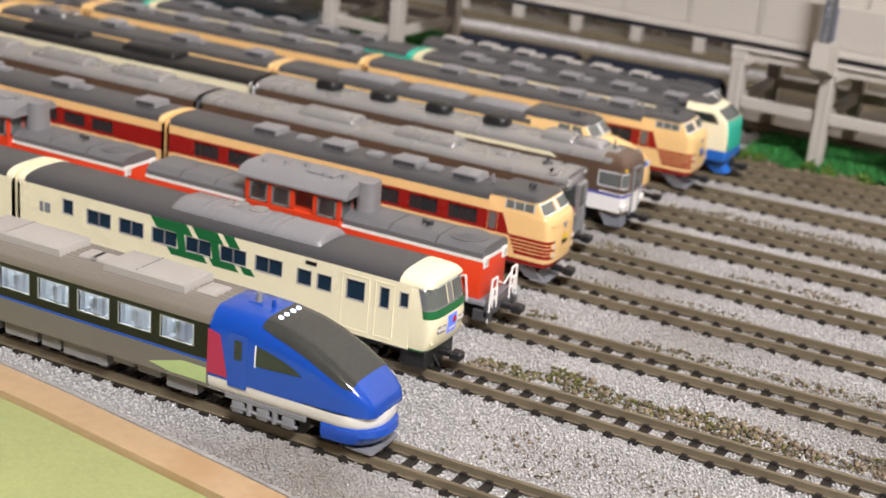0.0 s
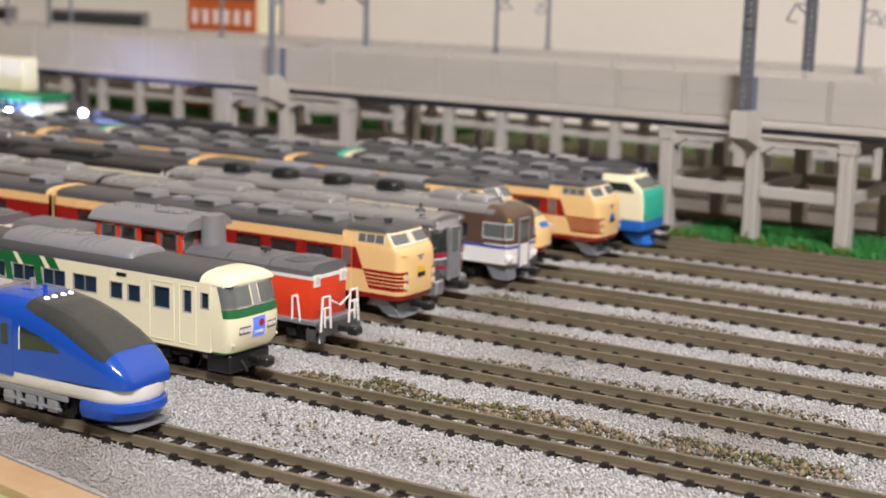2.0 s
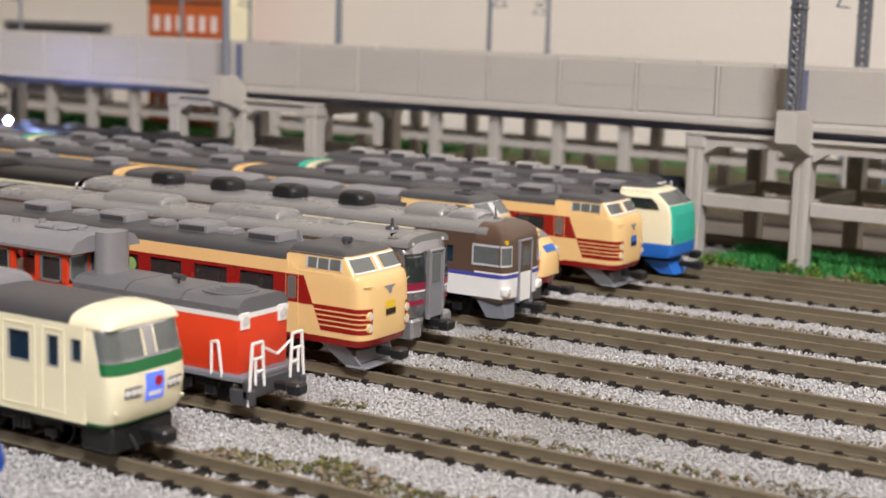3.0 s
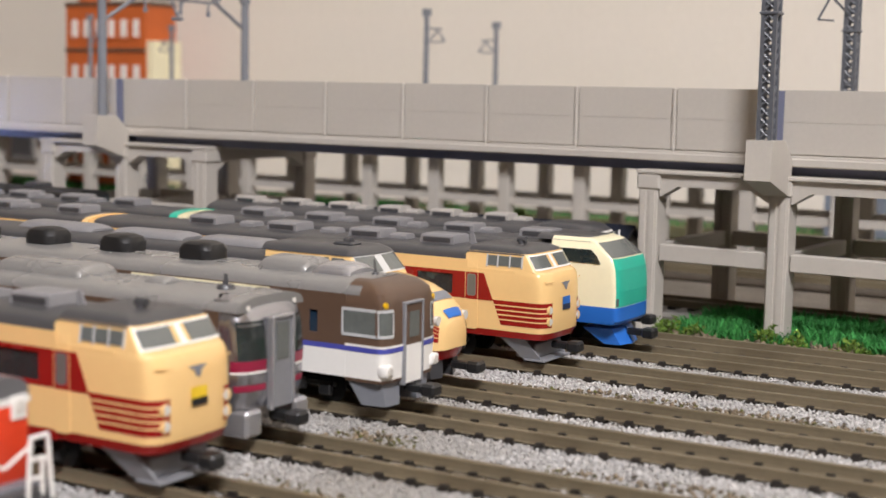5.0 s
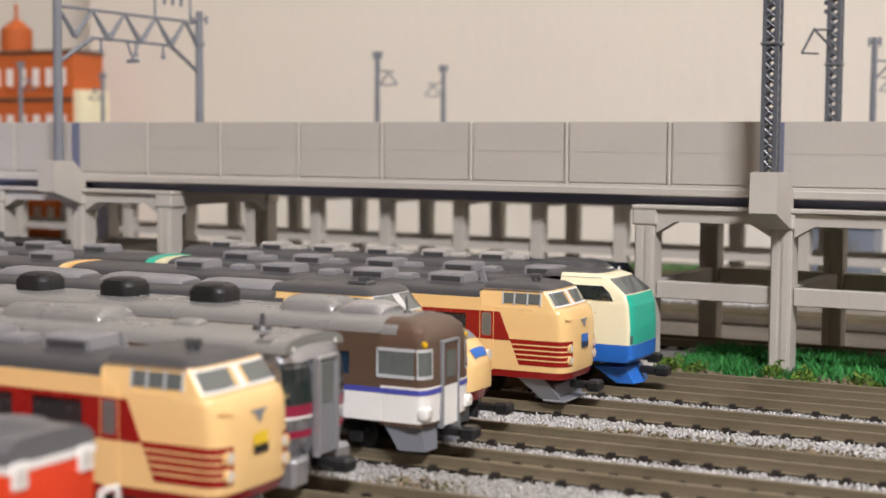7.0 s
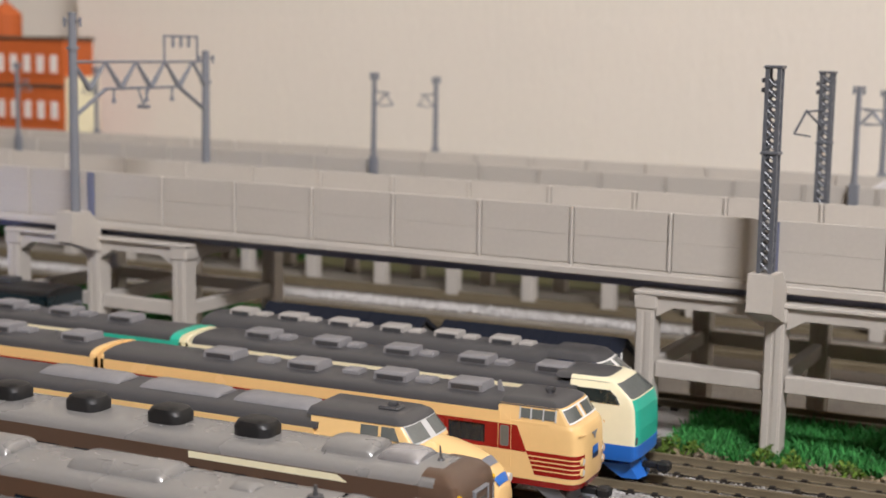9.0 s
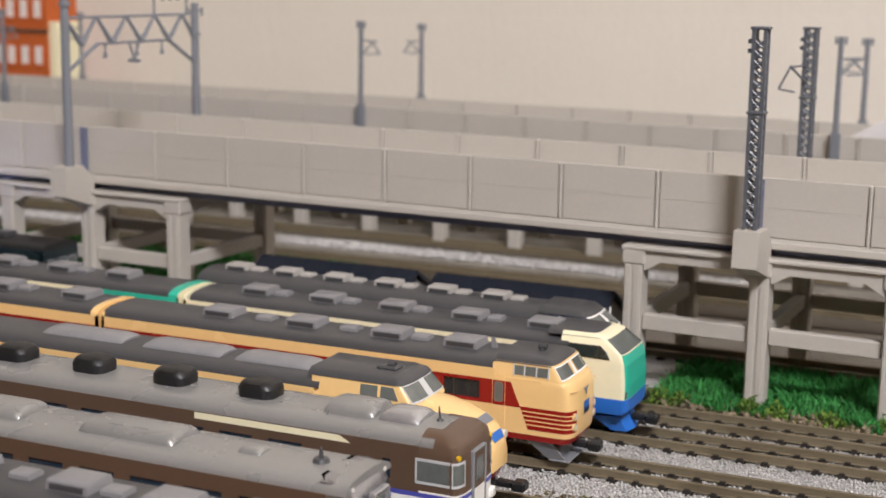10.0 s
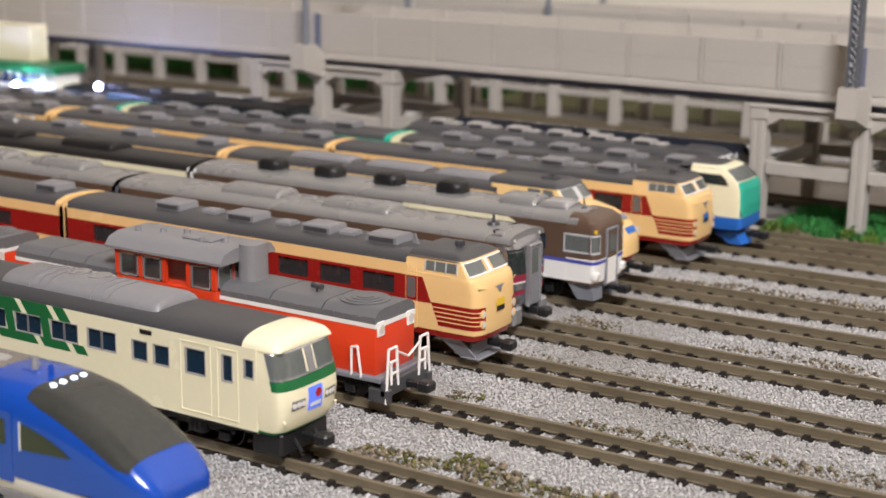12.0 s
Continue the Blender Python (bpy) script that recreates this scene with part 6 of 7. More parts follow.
def train_5():
    """Silver diesel cars with a maroon band, the end door open outwards."""
    y = TRACK_Y[4]
    for k in range(4):
        t = thing("train_lead_car" if k == 0 else "train_coach", -5.0 - 138 * k, y, 0, "silver diesel express car, maroon front band, pale grey roof" if k == 0 else "silver diesel express coach with pale grey roof", "model train", "silver express")
        L, w = 136.0, 9.3
        B = -6.0 if k == 0 else 0.0
        wins = [(-L + 14 + 12.2 * i, -L + 14 + 12.2 * i + 8.6, 14.4, 19.0) for i in range(9)]
        side_walls(t, -L, B, w, [("lower_panel", 5.8, 9.4, M_SILVER), ("maroon_line", 9.4, 10.4, M_MAROON), ("waist_panel", 10.4, 13.4, M_SILVER), ("upper_panel", 20.2, 22.2, M_BROWN)], (13.4, 20.2, M_BROWN), wins, None, M_NGLASS)
        end_wall(t, -L + 0.8, w, 5.8, 22.2, M_SILVER, 24.4)
        car_roof(t, -L, -2 if k == 0 else 0, w - 0.1, 22.1, 24.6, M_LIGHTROOF)
        seats(t, -L + 3, -10, M_SEAT)
        for x0, x1 in ((-100, -79), (-64, -42)) if k == 0 else ((-112, -88), (-76, -52), (-40, -18)):
            dome_unit(t, x0, x1, 5.2, 24.0, 26.7, M_LIGHTROOF, end=1.6)
            bm = nb()
            for x in (x0 + 6, x0 + 12):
                rod(bm, (x, -3, 26.3), (x + 3.5, -3, 26.35), 0.2, 6)
            part("lifting_bar", bm, M_LIGHTROOF, t)
        bogie(t, -22), bogie(t, -L + 22)
        underframe(t, -L, -4, 50 + k)
        if k:
            end_wall(t, 0, w, 5.8, 22.2, M_SILVER, 24.4)
            continue
        bm, sf = nose_shape([(5.8, -0.8, 9.0, 3.6), (8, -0.3, 9.3, 3.6), (14, -0.1, 9.3, 3.6), (20, -0.6, 9.25, 3.6), (22.6, -1.6, 8.9, 3.8), (24.0, -3.2, 7.8, 3.8), (24.5, -5.2, 5.8, 3.6)], B - 2, 2.8, 22)
        fr = part("front", bm, M_CHROME, t)
        for s in (-1, 1):
            bm = nb()
            patch(bm, sf, s * 72, s * 16, 14.1, 20.6, 0.1, 12, 4)
            part("windscreen", bm, M_DARKGL, fr)
            bm = nb()
            patch(bm, sf, s * 88, s * 16, 12.2, 14.0, 0.1, 14, 2)
            part("maroon_band", bm, M_MAROON, fr)
            bm = nb()
            patch(bm, sf, s * 80, s * 16, 8.8, 9.9, 0.1, 14, 1)
            part("maroon_stripe", bm, M_MAROON, fr)
            bm = nb()
            patch(bm, sf, s * 88, s * 16, 11.8, 12.2, 0.12, 14, 1)
            part("white_line", bm, M_WHITE, fr)
            bm = nb()
            for a in (52, 40):
                p = sf(s * a, 22.7)
                rod(bm, p - Vector((0.8, 0, 0)), p + Vector((0.35, 0, 0.1)), 0.75, 12)
            lm = part("headlamp", bm, M_CHROME, fr)
            bm = nb()
            for a in (52, 40):
                p = sf(s * a, 22.7)
                rod(bm, p, p + Vector((0.45, 0, 0.1)), 0.5, 10)
            part("lens", bm, M_LAMP, lm)
        # gangway with doors standing out
        bm = nb()
        for s in (-1, 1):
            box(bm, -0.6, 0.9, s * 2.9 - 0.25, s * 2.9 + 0.25, 5.0, 21.0, 0.2)
            box(bm, 0.0, 0.6, s * 3.2 - 0.06, s * 3.2 + 0.06, 13.0, 19.8)
        box(bm, -0.6, 0.8, -3.1, 3.1, 20.6, 21.3, 0.2)
        g = part("gangway", bm, M_SILVER, fr, "grey gangway surround standing proud")
        bm = nb()
        box(bm, -0.3, 0.4, -2.7, 2.7, 5.4, 20.6)
        part("gangway_door", bm, M_SKIRT, g)
        bm = nb()
        box(bm, 0.3, 0.55, -1.7, 1.7, 13.6, 20.0)
        part("door_window", bm, M_DGLASS, g)
        bm = nb()
        for s in (-1, 1):
            box(bm, -6, -0.2, s * 6.6 - 2.2, s * 6.6 + 2.2, 0.9, 5.6, 0.6)
        part("pilot", bm, M_SILVER, t)
        bm = nb()
        rod(bm, (-12, 0, 24.4), (-12, 0, 25.3), 1.8, 14, 1.4)
        rod(bm, (-12, 0, 25.2), (-12, 0, 27.2), 0.55, 8, 0.3)
        part("antenna", bm, M_ROOF, t)
        dome_unit(t, -29, -24, 2.4, 24.2, 25.6, M_LIGHTROOF, "roof_vent", 2.3, 1.2)
        coupler(t, 2.0)


def train_6():
    """Brown and white diesel cars with a purple line."""
    y = TRACK_Y[5]
    for k in range(4):
        t = thing("train_lead_car" if k == 0 else "train_coach", 1.2 - 144 * k, y, 0, "brown over white diesel car with purple line, pale roof" if k == 0 else "cream diesel coach with a black ribbed roof", "model train", "brown and white express")
        L, w = 142.0, 9.3
        B = -9.0 if k == 0 else 0.0
        brown = M_BROWN if k == 0 else M_IVORY
        wins = [(-L + 14 + 12.0 * i, -L + 14 + 12.0 * i + 8.2, 14.2, 18.4) for i in range(8)] + ([(-17.4, -15.4, 14.0, 18.2)] if k == 0 else [])
        side_walls(t, -L, B, w, [("lower_panel", 6.2, 11.2, M_WHITE), ("purple_line", 11.2, 12.2, M_PURPLE), ("upper_panel", 19.6, 21.8, brown)], (12.2, 19.6, brown), wins, None, M_NGLASS)
        bm = nb()
        for s in (-1, 1):
            plate(bm, [(-62, 20.2), (-24.5, 20.2), (-27, 21.6), (-62, 21.6)], "y", s * w - 0.07, s * w + 0.07)
        part("cream_patch", bm, M_IVORY, t)
        end_wall(t, -L + 0.8, w, 6.2, 21.8, M_WHITE, 24.4)
        car_roof(t, -L, -6 if k == 0 else 0, w - 0.1, 21.7, 24.6, M_LIGHTROOF if k == 0 else M_BLACK)
        seats(t, -L + 3, -12, M_SEAT)
        for i in range(4 if k == 0 else 0):
            xc = -51 - 22.0 * i
            bm = nb()
            loft(bm, [[(u + xc, v, 24.2) for u, v in rounded(9.0, 7.4, 2.4)], [(u + xc, v, 26.4) for u, v in rounded(9.2, 7.6, 2.6)], [(u + xc, v, 27.5) for u, v in rounded(8.0, 6.6, 2.6)], [(u + xc, v, 28.0) for u, v in rounded(5.4, 4.6, 2.0)]])
            part("roof_fan", bm, M_BLACK, t, "dark rounded roof fan housing")
        for x0, x1 in ((-33, -21.5),) if k == 0 else ((-110, -84), (-62, -38)):
            dome_unit(t, x0, x1, 5.2, 24.2, 26.9, M_LIGHTROOF if k == 0 else M_BLACK, end=1.6)
        if k == 0:
            dome_unit(t, -20.5, -11.5, 4.8, 24.2, 26.6, M_SILVER, "roof_dome", 2.2, 2.4)
        bogie(t, -22), bogie(t, -L + 22)
        underframe(t, -L, -8, 60 + k)
        if k:
            end_wall(t, 0, w, 6.2, 21.8, M_WHITE, 24.4)
            continue
        bm, sf = nose_shape([(11.2, 0.0, 9.3, 2.4), (20.0, -0.2, 9.3, 2.4), (22.2, -0.9, 9.1, 2.6), (23.6, -2.6, 8.0, 2.8), (24.4, -5.0, 6.0, 3.0)], B, 4.0, 24)
        fr = part("front", bm, M_BROWN, t)
        bm, sl = nose_shape([(6.2, -0.2, 9.2, 2.4), (11.2, 0.0, 9.3, 2.4)], B, 4.0, 24)
        lo = part("lower_front", bm, M_WHITE, t)
        bm = nb()
        patch(bm, sf, -89.5, 89.5, 11.3, 12.2, 0.1, 28, 1)
        for s in (-1, 1):
            box(bm, B, -2.2, s * 9.32 - 0.08, s * 9.32 + 0.08, 11.25, 12.2)
        part("purple_band", bm, M_PURPLE, fr)
        bm = nb()
        patch(bm, sf, -89.5, 89.5, 12.2, 12.6, 0.11, 28, 1)
        for s in (-1, 1):
            box(bm, B, -2.2, s * 9.32 - 0.09, s * 9.32 + 0.09, 12.2, 12.6)
        part("white_line", bm, M_WHITE, fr)
        bm, _ = nose_shape([(5.6, -0.3, 9.22, 2.4), (6.2, -0.1, 9.3, 2.4)], B, 4.0, 24)
        part("brown_edge", bm, M_BROWN, t)
        for s in (-1, 1):
            bm = nb()
            patch(bm, sf, s * 84, s * 30, 14.6, 18.9, 0.1, 14, 3)
            box(bm, -9.4, -2.4, s * 9.34 - 0.08, s * 9.34 + 0.08, 14.6, 18.9)
            wd = part("windscreen", bm, M_DGLASS, fr)
            bm = nb()
            for z0, z1 in ((14.1, 14.65), (18.85, 19.4)):
                patch(bm, sf, s * 86, s * 29, z0, z1, 0.17, 14, 1)
                box(bm, -9.7, -2.2, s * 9.4 - 0.08, s * 9.4 + 0.08, z0, z1)
            for a in (30, 82):
                patch(bm, sf, s * a - 1.8, s * a + 1.8, 14.4, 19.1, 0.17, 2, 3)
            box(bm, -9.8, -9.4, s * 9.4 - 0.08, s * 9.4 + 0.08, 14.3, 19.2)
            part("windscreen_frame", bm, M_BRIGHT, wd, "bright metal windscreen frame")
            bm = nb()
            p = sl(s * 50, 8.0)
            box(bm, p.x - 1.2, p.x + 0.9, p.y - 1.4, p.y + 1.4, 6.9, 9.1, 0.5, 2)
            lm = part("headlamp", bm, M_WHITE, lo, "white rounded lamp housing")
            bm = nb()
            rod(bm, (p.x + 0.8, p.y, 8.0), (p.x + 1.05, p.y, 8.0), 0.75, 12)
            part("lens", bm, M_LAMP, lm)
            bm = nb()
            p = sf(s * 52, 20.2)
            rod(bm, p - Vector((0.3, 0, 0)), p + Vector((0.25, s * 0.15, 0)), 0.55, 10)
            part("marker_lamp", bm, M_YELLOW, fr, "small amber marker lamp")
            bm = nb()
            loft(bm, [[(-8.5, s * 9.0, 5.7), (-1.5, s * 8.0, 5.7), (-1.2, s * 7.2, 1.0), (-6.0, s * 8.0, 1.0)], [(-8.5, s * 3.0, 5.7), (-1.0, s * 3.0, 5.7), (-0.8, s * 3.0, 1.0), (-6.0, s * 3.0, 1.0)]])
            part("pilot", bm, M_STEEL, t)
        bm = nb()
        for s in (-1, 1):
            box(bm, -0.8, 0.5, s * 3.1 - 0.3, s * 3.1 + 0.3, 4.6, 20.2, 0.2)
        box(bm, -0.8, 0.5, -3.4, 3.4, 19.8, 20.4, 0.2)
        g = part("gangway", bm, M_SKIRT, t, "grey gangway surround")
        bm = nb()
        box(bm, -0.5, 0.25, -2.8, 2.8, 12.2, 19.9)
        part("gangway_door", bm, M_BROWN, g)
        bm = nb()
        box(bm, -0.5, 0.25, -2.8, 2.8, 5.0, 12.2)
        part("gangway_door_lower", bm, M_WHITE, g)
        bm = nb()
        box(bm, 0.2, 0.4, -1.7, 1.7, 13.6, 18.4)
        part("door_window", bm, M_DGLASS, g)
        antenna(t, -8.6, 0, 24.2, 3.4)
        coupler(t, 2.6)


def train_7():
    """Bonnet-nosed cream and red express."""
    y = TRACK_Y[6]
    t = thing("train_lead_car", -3.7, y, 0, "bonnet-nosed cream and red express lead car", "model train", "bonnet express")
    L, w, B = 145.5, 9.3, -42.0
    side_walls(t, -L, B, w, [("skirt_stripe", 5.6, 7.2, M_RED), ("lower_panel", 7.2, 13.6, M_CREAM), ("upper_panel", 19.6, 22.4, M_CREAM)], (13.6, 19.6, M_RED), [(-L + 14 + 11.6 * i, -L + 14 + 11.6 * i + 8.8, 14.6, 18.6) for i in range(6)])
    end_wall(t, -L + 0.8, w, 5.6, 22.4, M_CREAM, 24.6)
    car_roof(t, -L + 1, B + 1, 9.2, 22.3, 24.8, M_ROOF)
    seats(t, -L + 3, B - 3, M_SEATR)
    prof = [(-34, 9.3, 22.4), (-26, 9.3, 22.2), (-20, 9.2, 21.9), (-14, 9.1, 21.2), (-9, 8.8, 20.0), (-5, 8.2, 18.2), (-2.5, 7.2, 16.2), (-1, 5.8, 14.4), (-0.2, 4.2, 12.8)]
    zb = 7.2

    def hull(a, x):
        for p0, p1 in zip(prof, prof[1:]):
            if x <= p1[0]:
                break
        f = min(1, max(0, (x - p0[0]) / (p1[0] - p0[0])))
        ww, top = p0[1] + (p1[1] - p0[1]) * f, p0[2] + (p1[2] - p0[2]) * f
        r = math.radians(a)
        c, s = math.cos(r), math.sin(r)
        return Vector((x, -math.copysign(ww * abs(c) ** 0.6, c), zb + (top - zb) * max(0, s) ** 0.6))

    bm = nb()
    loft(bm, [[hull(a, x) for a in (0, 1.5, 4, 8, 13, 19, 26, 34, 43, 53, 64, 77, 90, 103, 116, 127, 137, 146, 154, 161, 167, 172, 176, 178.5, 180)] for x in (B, -34, -28, -24, -20, -17, -14, -11, -9, -7, -5, -3.6, -2.4, -1.5, -0.9, -0.4, -0.15)])
    nose = part("nose", bm, M_CREAM, t)
    bm, _ = nose_shape([(5.0, -1.2, 8.4, 6.5), (7.3, -0.1, 9.0, 7.5)], B, 2.3, 18)
    part("skirt", bm, M_RED, t)
    for s in (0, 1):
        fl = (lambda a: a) if s == 0 else (lambda a: 180 - a)
        bm = nb()
        for a0 in (5, 11, 17, 23):
            patch(bm, lambda a, x: hull(fl(a), x), a0, a0 + 4.6, -12.5, -1.0, 0.09, 2, 10)
        part("whisker_stripe", bm, M_RED, nose)
        bm = nb()
        p = hull(fl(40), -1.6)
        rod(bm, p - Vector((1, 0, 0)), p + Vector((0.5, 0, 0)), 1.0, 12)
        part("headlamp", bm, M_LAMP, nose)
    bm = nb()
    patch(bm, lambda a, x: hull(a, x), 72, 108, -1.7, -0.6, 0.2, 6, 3)
    part("headboard", bm, M_SIGNB, nose, "blue train headboard")
    bm = nb()
    patch(bm, lambda a, x: hull(a, x), 74, 106, -5.2, -3.4, 0.15, 6, 2)
    part("emblem", bm, M_STEEL, nose)
    bm, sc = nose_shape([(20.6, -16.6, 8.8, 2.6), (21.6, -17.2, 8.7, 2.6), (25.2, -20.2, 8.1, 2.4)], B - 1, 3.6, 20)
    cab = part("cab", bm, M_CREAM, t)
    bm = nb()
    patch(bm, sc, -60, 60, 21.6, 24.9, 0.09, 12, 3)
    for s in (-1, 1):
        loft(bm, [[(x, s * (8.72 - (z - 21.6) * 0.19 + o), z) for x, z in ((-25.6, 21.9), (-21.2, 21.9), (-22.6, 24.6), (-25.6, 24.6))] for o in (-0.3, 0.16)])
        loft(bm, [[(x, s * (8.72 - (z - 21.6) * 0.19 + o), z) for x, z in ((-30.6, 21.9), (-26.4, 21.9), (-26.4, 24.6), (-30.6, 24.6))] for o in (-0.3, 0.16)])
    part("cab_window", bm, M_DGLASS, cab)
    bm = nb()
    patch(bm, sc, -62, 62, 21.4, 21.7, 0.14, 12, 1)
    patch(bm, sc, -62, 62, 24.8, 25.1, 0.14, 12, 1)
    for a in (-61, 0, 61):
        patch(bm, sc, a - 2, a + 2, 21.5, 25.0, 0.14, 2, 3)
    part("windscreen_frame", bm, M_BRIGHT, cab)
    bm, _ = nose_shape([(25.1, -19.8, 8.3, 2.6), (25.8, -20.4, 7.9, 2.6), (26.6, -22.2, 6.6, 2.6)], B - 2, 3.4, 16)
    part("cab_roof", bm, M_ROOF, t)
    bm = nb()
    box(bm, -30, -25, -2.0, 2.0, 26.3, 27.3, 0.4)
    rod(bm, (-28, 0, 27.4), (-26, 0, 27.4), 0.7, 10)
    part("roof_headlamp", bm, M_ROOF, t)
    for x0, x1 in ((-66, -46), (-92, -70), (-122, -98)):
        dome_unit(t, x0, x1, 4.4, 24.2, 26.3, M_UNIT, end=3.0)
    bm = nb()
    for s in (-1, 1):
        loft(bm, [[(-10, s * 7, 5.2), (-3, s * 6, 5.2), (-3, s * 5, 1.0), (-8, s * 5.4, 1.0)], [(-10, s * 2, 5.2), (-2, s * 2, 5.2), (-2, s * 2, 1.0), (-8, s * 2, 1.0)]])
    part("pilot", bm, M_ROOF, t)
    coupler(t, 3.0)
    bogie(t, -28), bogie(t, -L + 22)
    underframe(t, -L, -10, 70)
    for k in range(4):
        c = cab_express_coach(y, -3.7 - 147.0 - 138 * k, "cream and dark red express coach with pantograph" if k == 0 else "cream and dark red express coach with grey roof", "bonnet express", 70 + k, 4)
        if k == 0:
            pantograph(c, -112)


def pantograph(parent, x):
    """A folded pantograph: base frame on insulators, two arms and two contact strips."""
    bm = nb()
    for s in (-1, 1):
        box(bm, x - 8, x + 8, s * 4 - 0.4, s * 4 + 0.4, 26.0, 26.6)
    for xx in (x - 7.6, x + 7.0):
        box(bm, xx, xx + 0.6, -4, 4, 26.0, 26.6)
    p = part("pantograph", bm, M_SILVER, parent, "folded metal pantograph")
    for s in (-1, 1):
        bm = nb()
        rod(bm, (x - 6, s * 3.4, 26.6), (x + 4, s * 2.6, 29.0), 0.3, 6)
        rod(bm, (x + 4, s * 2.6, 29.0), (x - 4, s * 2.0, 31.0), 0.3, 6)
        part("arm", bm, M_SILVER, p)
    for xx in (x - 4, x - 2.4):
        bm = nb(); rod(bm, (xx, -6, 31.0), (xx, 6, 31.0), 0.4, 6); part("contact_strip", bm, M_SILVER, p)
    for xx in (x - 7, x + 7):
        for s in (-1, 1):
            bm = nb(); rod(bm, (xx, s * 4, 24.6), (xx, s * 4, 26.0), 0.7, 8); part("insulator", bm, M_WHITE, p)


def train_9():
    """Ivory, teal and blue express."""
    y = TRACK_Y[8]
    for k in range(4):
        t = thing("train_lead_car" if k == 0 else "train_coach", 9.3 - 133 * k, y, 0, "ivory express lead car, teal front, blue skirt" if k == 0 else "ivory express coach with teal end, blue skirt", "model train", "ivory teal and blue express")
        L, w = 131.0, 9.3
        B = -18.0 if k == 0 else 0.0
        wins = [(-L + 14 + 11.6 * i, -L + 14 + 11.6 * i + 8.6, 14.6, 18.8) for i in range(8)]
        side_walls(t, -L, B, w, [("blue_skirt", 6.2, 10.2, material("azure_paint", hexc("2C6FC9"), 0.3, vary=0.02, bump=0.02) if k == 0 else bpy.data.materials["azure_paint"]), ("lower_panel", 10.2, 13.6, M_IVORY), ("upper_panel", 19.8, 22.4, M_IVORY)], (13.6, 19.8, M_IVORY), wins, None, M_NGLASS)
        azure = bpy.data.materials["azure_paint"]
        end_wall(t, -L + 0.8, w, 6.2, 22.4, M_IVORY, 24.6)
        prof = [(-9.38, 19.8)] + [(-math.copysign(9.38 * abs(math.cos(math.pi * i / 12)) ** 0.77, math.cos(math.pi * i / 12)), 22.3 + 2.62 * math.sin(math.pi * i / 12) ** 0.77) for i in range(13)] + [(9.38, 19.8)]
        for x in ([] if k == 0 else [-3.2]):
            bm = nb()
            plate(bm, prof, "x", x, x + 3.0)
            part("teal_end", bm, M_TEAL, t)
        if k == 1:
            for s in (-1, 1):
                bm = nb()
                box(bm, -28, -3, s * 9.3 - 0.1, s * 9.3 + 0.1, 19.8, 22.5)
                part("teal_strip", bm, M_TEAL, t)
        car_roof(t, -L + 2, B + 2 if k == 0 else -2, 9.2, 22.3, 24.8, M_ROOF)
        seats(t, -L + 3, B - 3, M_SEAT)
        for i in range(5):
            xc = -L + 20 + i * 21.5
            roof_box(t, xc - 4.4, xc + 4.4, 3.4, 24.3, 26.8, M_UNIT)
            if i < 4:
                roof_box(t, xc + 5.4, xc + 9.6, 2.1, 24.3, 26.0, M_UNIT, "roof_vent", 0.5, False)
        bogie(t, -24), bogie(t, -L + 22)
        underframe(t, -L, -8, 90 + k)
        if k:
            end_wall(t, 0, w, 6.2, 22.4, M_IVORY, 24.6)
            continue
        lv = [(10.2, -0.1, 9.3, 2.0), (14, 0.0, 9.3, 2.0), (19.0, -0.4, 9.25, 2.0), (21.5, -1.2, 9.1, 2.0), (25.2, -5.8, 8.0, 2.2), (26.0, -8.0, 7.0, 3.0)]
        bm, sf = nose_shape(lv, B, 4.2, 24)
        fr = part("front", bm, M_IVORY, t)
        bm, _ = nose_shape([(6.2, -0.6, 9.0, 2.0), (7, 0.0, 9.3, 2.0), (10.25, 0.1, 9.36, 2.0)], B, 4.2, 24)
        part("front_skirt", bm, azure, t)
        bm = nb()
        for z0, z1 in ((10.4, 14.0), (14.0, 19.0), (19.0, 21.5)):
            patch(bm, sf, -68, 68, z0, z1, 0.09, 22, 2)
        part("teal_face", bm, M_TEAL, fr)
        bm = nb()
        patch(bm, sf, -66, 66, 21.7, 25.0, 0.1, 18, 3)
        part("windscreen", bm, M_DGLASS, fr)
        bm = nb()
        for s in (-1, 1):
            loft(bm, [[(x, s * (9.28 - max(0, z - 21.5) * 0.3 + o), z) for x, z in ((-16.8, 20.4), (-4.8, 20.2), (-5.8, 22.0), (-7.6, 23.4), (-16.8, 23.4))] for o in (-0.5, 0.12)])
        part("cab_side_window", bm, M_DARKGL, fr)
        bm, _ = nose_shape([(25.1, -5.9, 8.1, 2.4), (25.8, -7.6, 7.2, 2.4), (26.3, -10.5, 5.8, 3.0)], B - 4, 3.6, 16)
        part("cab_roof", bm, M_ROOF, t)
        bm = nb()
        for s in (-1, 1):
            patch(bm, sf, s * 66, s * 50, 10.6, 12.4, 0.14, 4, 2)
        part("headlamp", bm, M_DGLASS, fr)
        bm = nb()
        for s in (-1, 1):
            loft(bm, [[(-10, s * 7, 4.8), (-3, s * 6, 4.8), (-1, s * 5, 1.0), (-5, s * 5.4, 1.0)], [(-10, s * 0.5, 4.8), (-2, s * 0.5, 4.8), (0, s * 0.5, 1.0), (-5, s * 0.5, 1.0)]])
        part("pilot", bm, azure, t)
        coupler(t, 2.6)


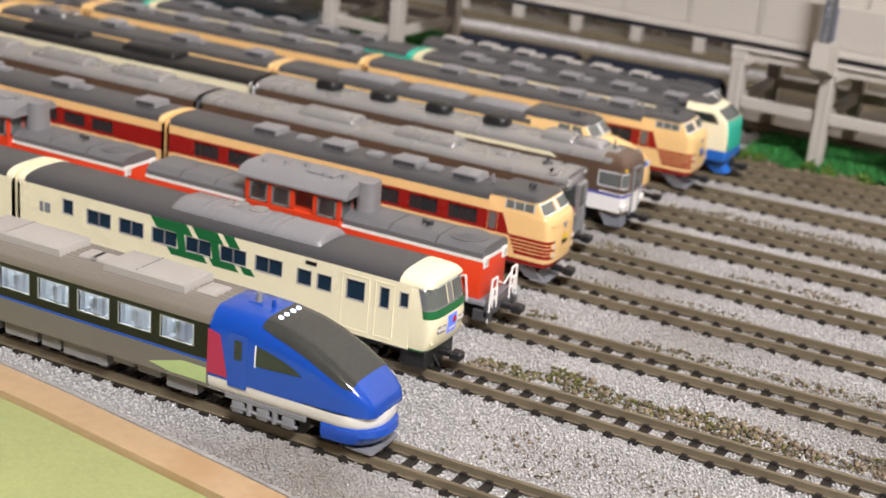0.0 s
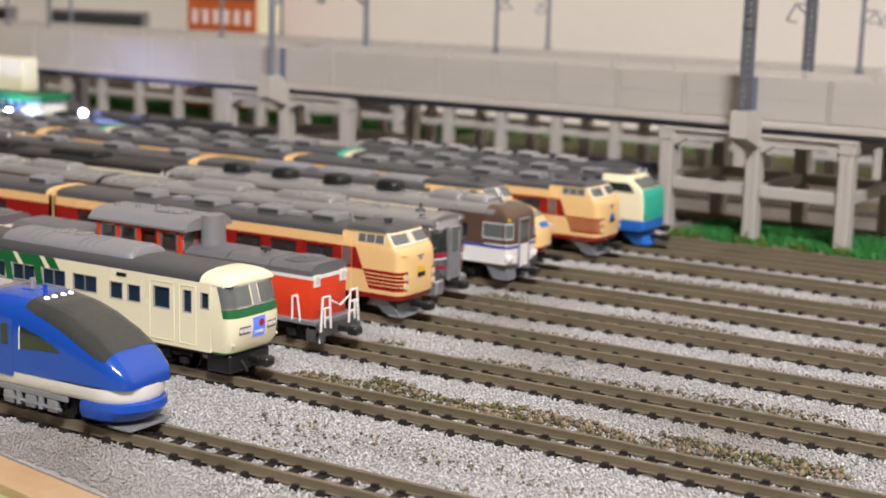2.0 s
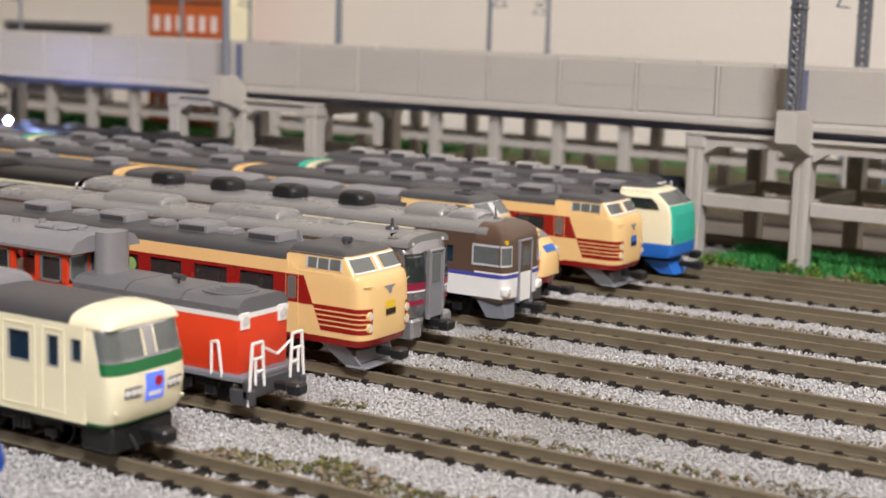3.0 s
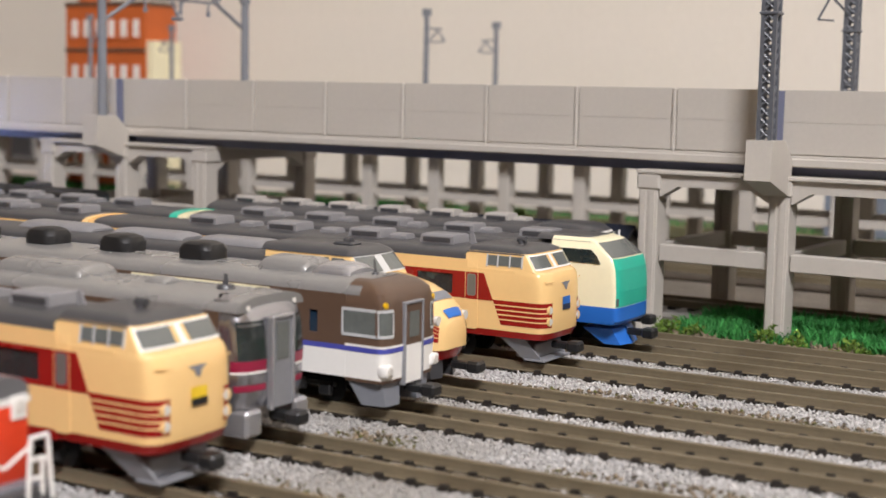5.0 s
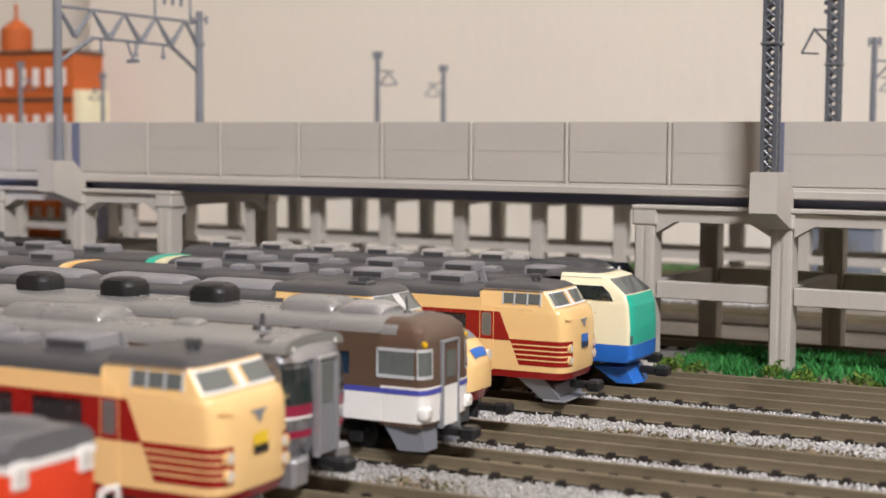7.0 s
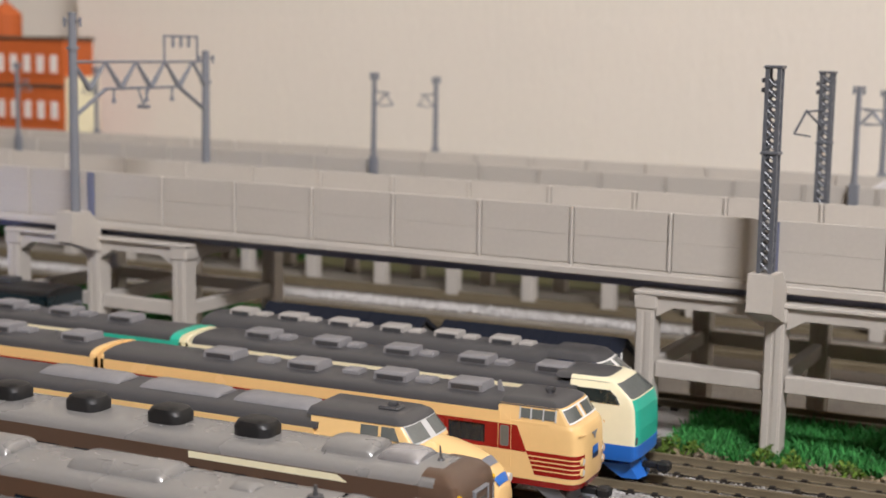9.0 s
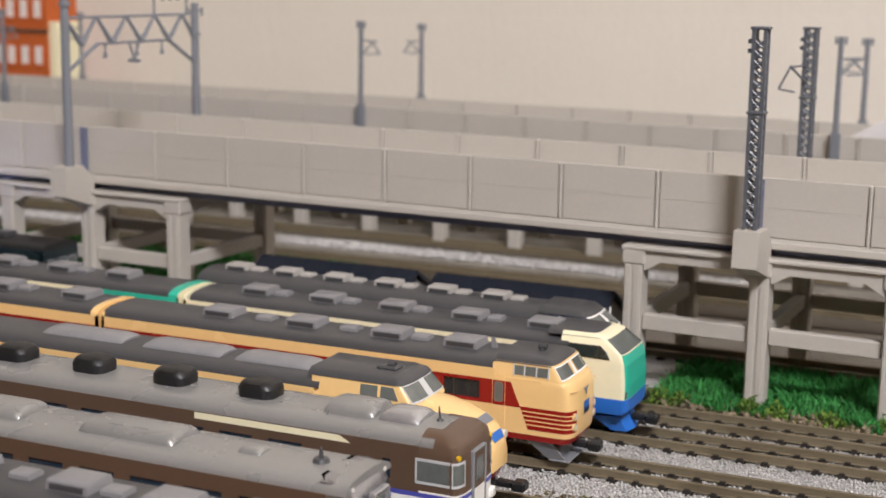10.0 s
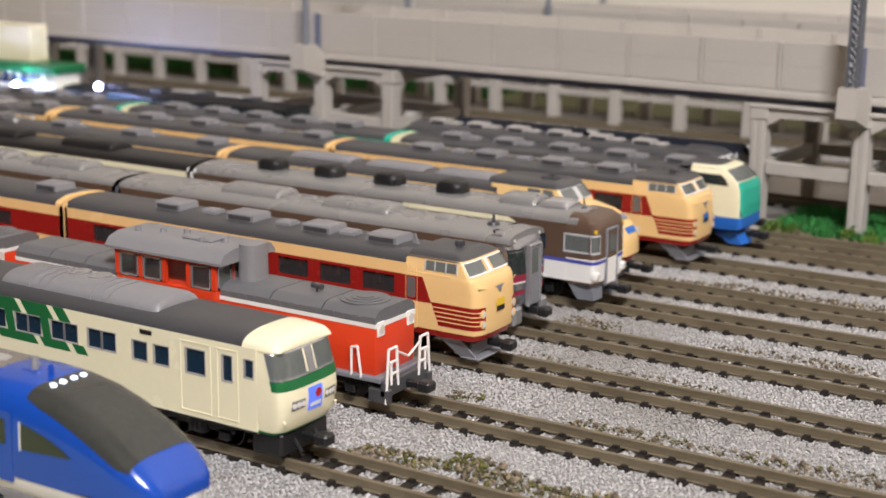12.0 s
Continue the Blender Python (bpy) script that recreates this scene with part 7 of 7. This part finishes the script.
def train_10():
    """Navy-fronted express with a grey roof and pale roof units."""
    y = TRACK_Y[9]
    for k in range(1):
        t = thing("train_lead_car" if k == 0 else "train_coach", 1.5 - 139 * k, y, 0, "navy and cream express lead car, pale roof units" if k == 0 else "navy and cream express coach, grey roof", "model train", "navy and cream express")
        L, w = 132.0, 9.3
        B = -18.0 if k == 0 else 0.0
        wins = [(-L + 14 + 11.6 * i, -L + 14 + 11.6 * i + 8.6, 14.6, 18.8) for i in range(8)]
        side_walls(t, -L, B, w, [("lower_panel", 5.8, 13.6, M_NAVY), ("upper_panel", 19.8, 22.4, M_IVORY)], (13.6, 19.8, M_NAVY), wins, None, M_NGLASS)
        end_wall(t, -L + 0.8, w, 5.8, 22.4, M_NAVY, 25.0)
        car_roof(t, -L, B + 2 if k == 0 else 0, 9.25, 22.3, 26.4, M_ROOF, 2.2)
        for i in range(6):
            xc = -L + 10 + i * 16.6
            roof_box(t, xc - 3.8, xc + 3.8, 2.8, 25.6, 28.0, M_UNITL)
            roof_box(t, xc + 4.6, xc + 8.6, 2.0, 25.8, 27.3, M_UNITL, "roof_vent", 0.5, False)
        bogie(t, -24), bogie(t, -L + 22)
        underframe(t, -L, -8, 100 + k)
        if k:
            continue
        bm, sf = nose_shape([(5.8, -1.2, 8.9, 5), (9, -0.2, 9.3, 5.5), (16, -0.4, 9.3, 5.5), (20.4, -3, 9.0, 6), (21.4, -5.5, 8.4, 6)], B - 2, 2.8, 18)
        part("nose", bm, M_NAVY, t)
        bm, sc = nose_shape([(21.0, -4.5, 8.4, 3.6), (25.2, -9.8, 7.7, 3.4)], B - 3, 3.0, 18)
        cab = part("cab", bm, M_NAVY, t)
        bm = nb()
        patch(bm, sc, -60, 60, 21.4, 24.8, 0.09, 12, 3)
        for s in (-1, 1):
            box(bm, -17.5, -9.6, s * 8.2 - 0.25, s * 8.2 + 0.25, 21.6, 24.4)
        part("cab_window", bm, M_DGLASS, cab)
        bm = nb()
        for z0 in (21.2, 24.6):
            patch(bm, sc, -60, 60, z0, z0 + 0.3, 0.14, 12, 1)
        for a in (-60, 0, 60):
            patch(bm, sc, a - 2, a + 2, 21.2, 24.8, 0.14, 2, 2)
        for s in (-1, 1):
            for x in (-17.8, -14.8, -11.8, -9.0):
                box(bm, x, x + 0.4, s * 8.35 - 0.3, s * 8.35 + 0.2, 21.4, 24.8)
        part("window_frame", bm, M_WHITE, cab)
        bm, _ = nose_shape([(25.1, -9.4, 7.9, 3.6), (26.4, -11, 6.8, 3.4), (26.9, -13, 5.6, 3.2)], B - 6, 3.0, 16)
        part("cab_roof", bm, M_ROOF, t)
        coupler(t, 2)


train_1(), train_2(), train_3(), train_4(), train_5(), train_6(), train_7(), train_8(), train_9(), train_10()


def rear_coach():
    """A dark coach with yellow panels on the rear track, its driving end towards the yard throat."""
    t = thing("train_coach", -203, 304, 0, "dark green coach with yellow panels, black roof", "model train")
    dark = material("dark_bottle_green_paint", hexc("16262B"), 0.3, vary=0.04, bump=0.03)
    L, w = 128.0, 9.0
    side_walls(t, -L, 0, w, [("lower_panel", 5.6, 11.5, dark), ("upper_panel", 18.6, 22.0, dark)], (11.5, 18.6, dark), [(-L + 6 + 9.6 * i, -L + 6 + 9.6 * i + 6.8, 12.6, 17.8) for i in range(11)] + [(-14.5, -9.5, 12.6, 18.2), (-6.5, -2.0, 12.6, 18.2)], None, M_NGLASS)
    for q in (-1, 1):
        for x0, x1 in [(-L + 3.2 + 9.6 * i, -L + 5.6 + 9.6 * i) for i in range(12)] + [(-18.6, -15.4)]:
            bm = nb(); box(bm, x0, x1, q * w - 0.12, q * w + 0.12, 11.5, 18.6); part("yellow_panel", bm, M_YELLOW, t)
        bm = nb(); box(bm, -L, -16, q * w - 0.14, q * w + 0.14, 8.2, 11.6); part("yellow_band", bm, M_YELLOW, t)
    end_wall(t, -0.1, w, 5.6, 22.0, dark, 24.0)
    end_wall(t, -L + 0.8, w, 5.6, 22.0, dark, 24.0)
    for y0 in (-7.6, -2.2, 3.2):
        bm = nb(); box(bm, 0.0, 0.25, y0, y0 + 4.4, 13.0, 18.4); pane = part("end_window", bm, M_DGLASS, t)
        bm = nb()
        for a, b, c, d in ((y0 - 0.3, y0 + 4.7, 12.7, 13.1), (y0 - 0.3, y0 + 4.7, 18.3, 18.7), (y0 - 0.3, y0 + 0.1, 12.7, 18.7), (y0 + 4.3, y0 + 4.7, 12.7, 18.7)):
            box(bm, 0.0, 0.4, a, b, c, d)
        part("window_frame", bm, M_STEEL, pane)
    car_roof(t, -L, 0, w - 0.1, 21.9, 24.2, M_BLACK)
    for xc in (-24, -50, -76, -102):
        roof_box(t, xc - 3.6, xc + 3.6, 3.0, 23.6, 25.8, M_ROOF)
    bogie(t, -22), bogie(t, -L + 22)
    underframe(t, -L, -2, 120)


rear_coach()
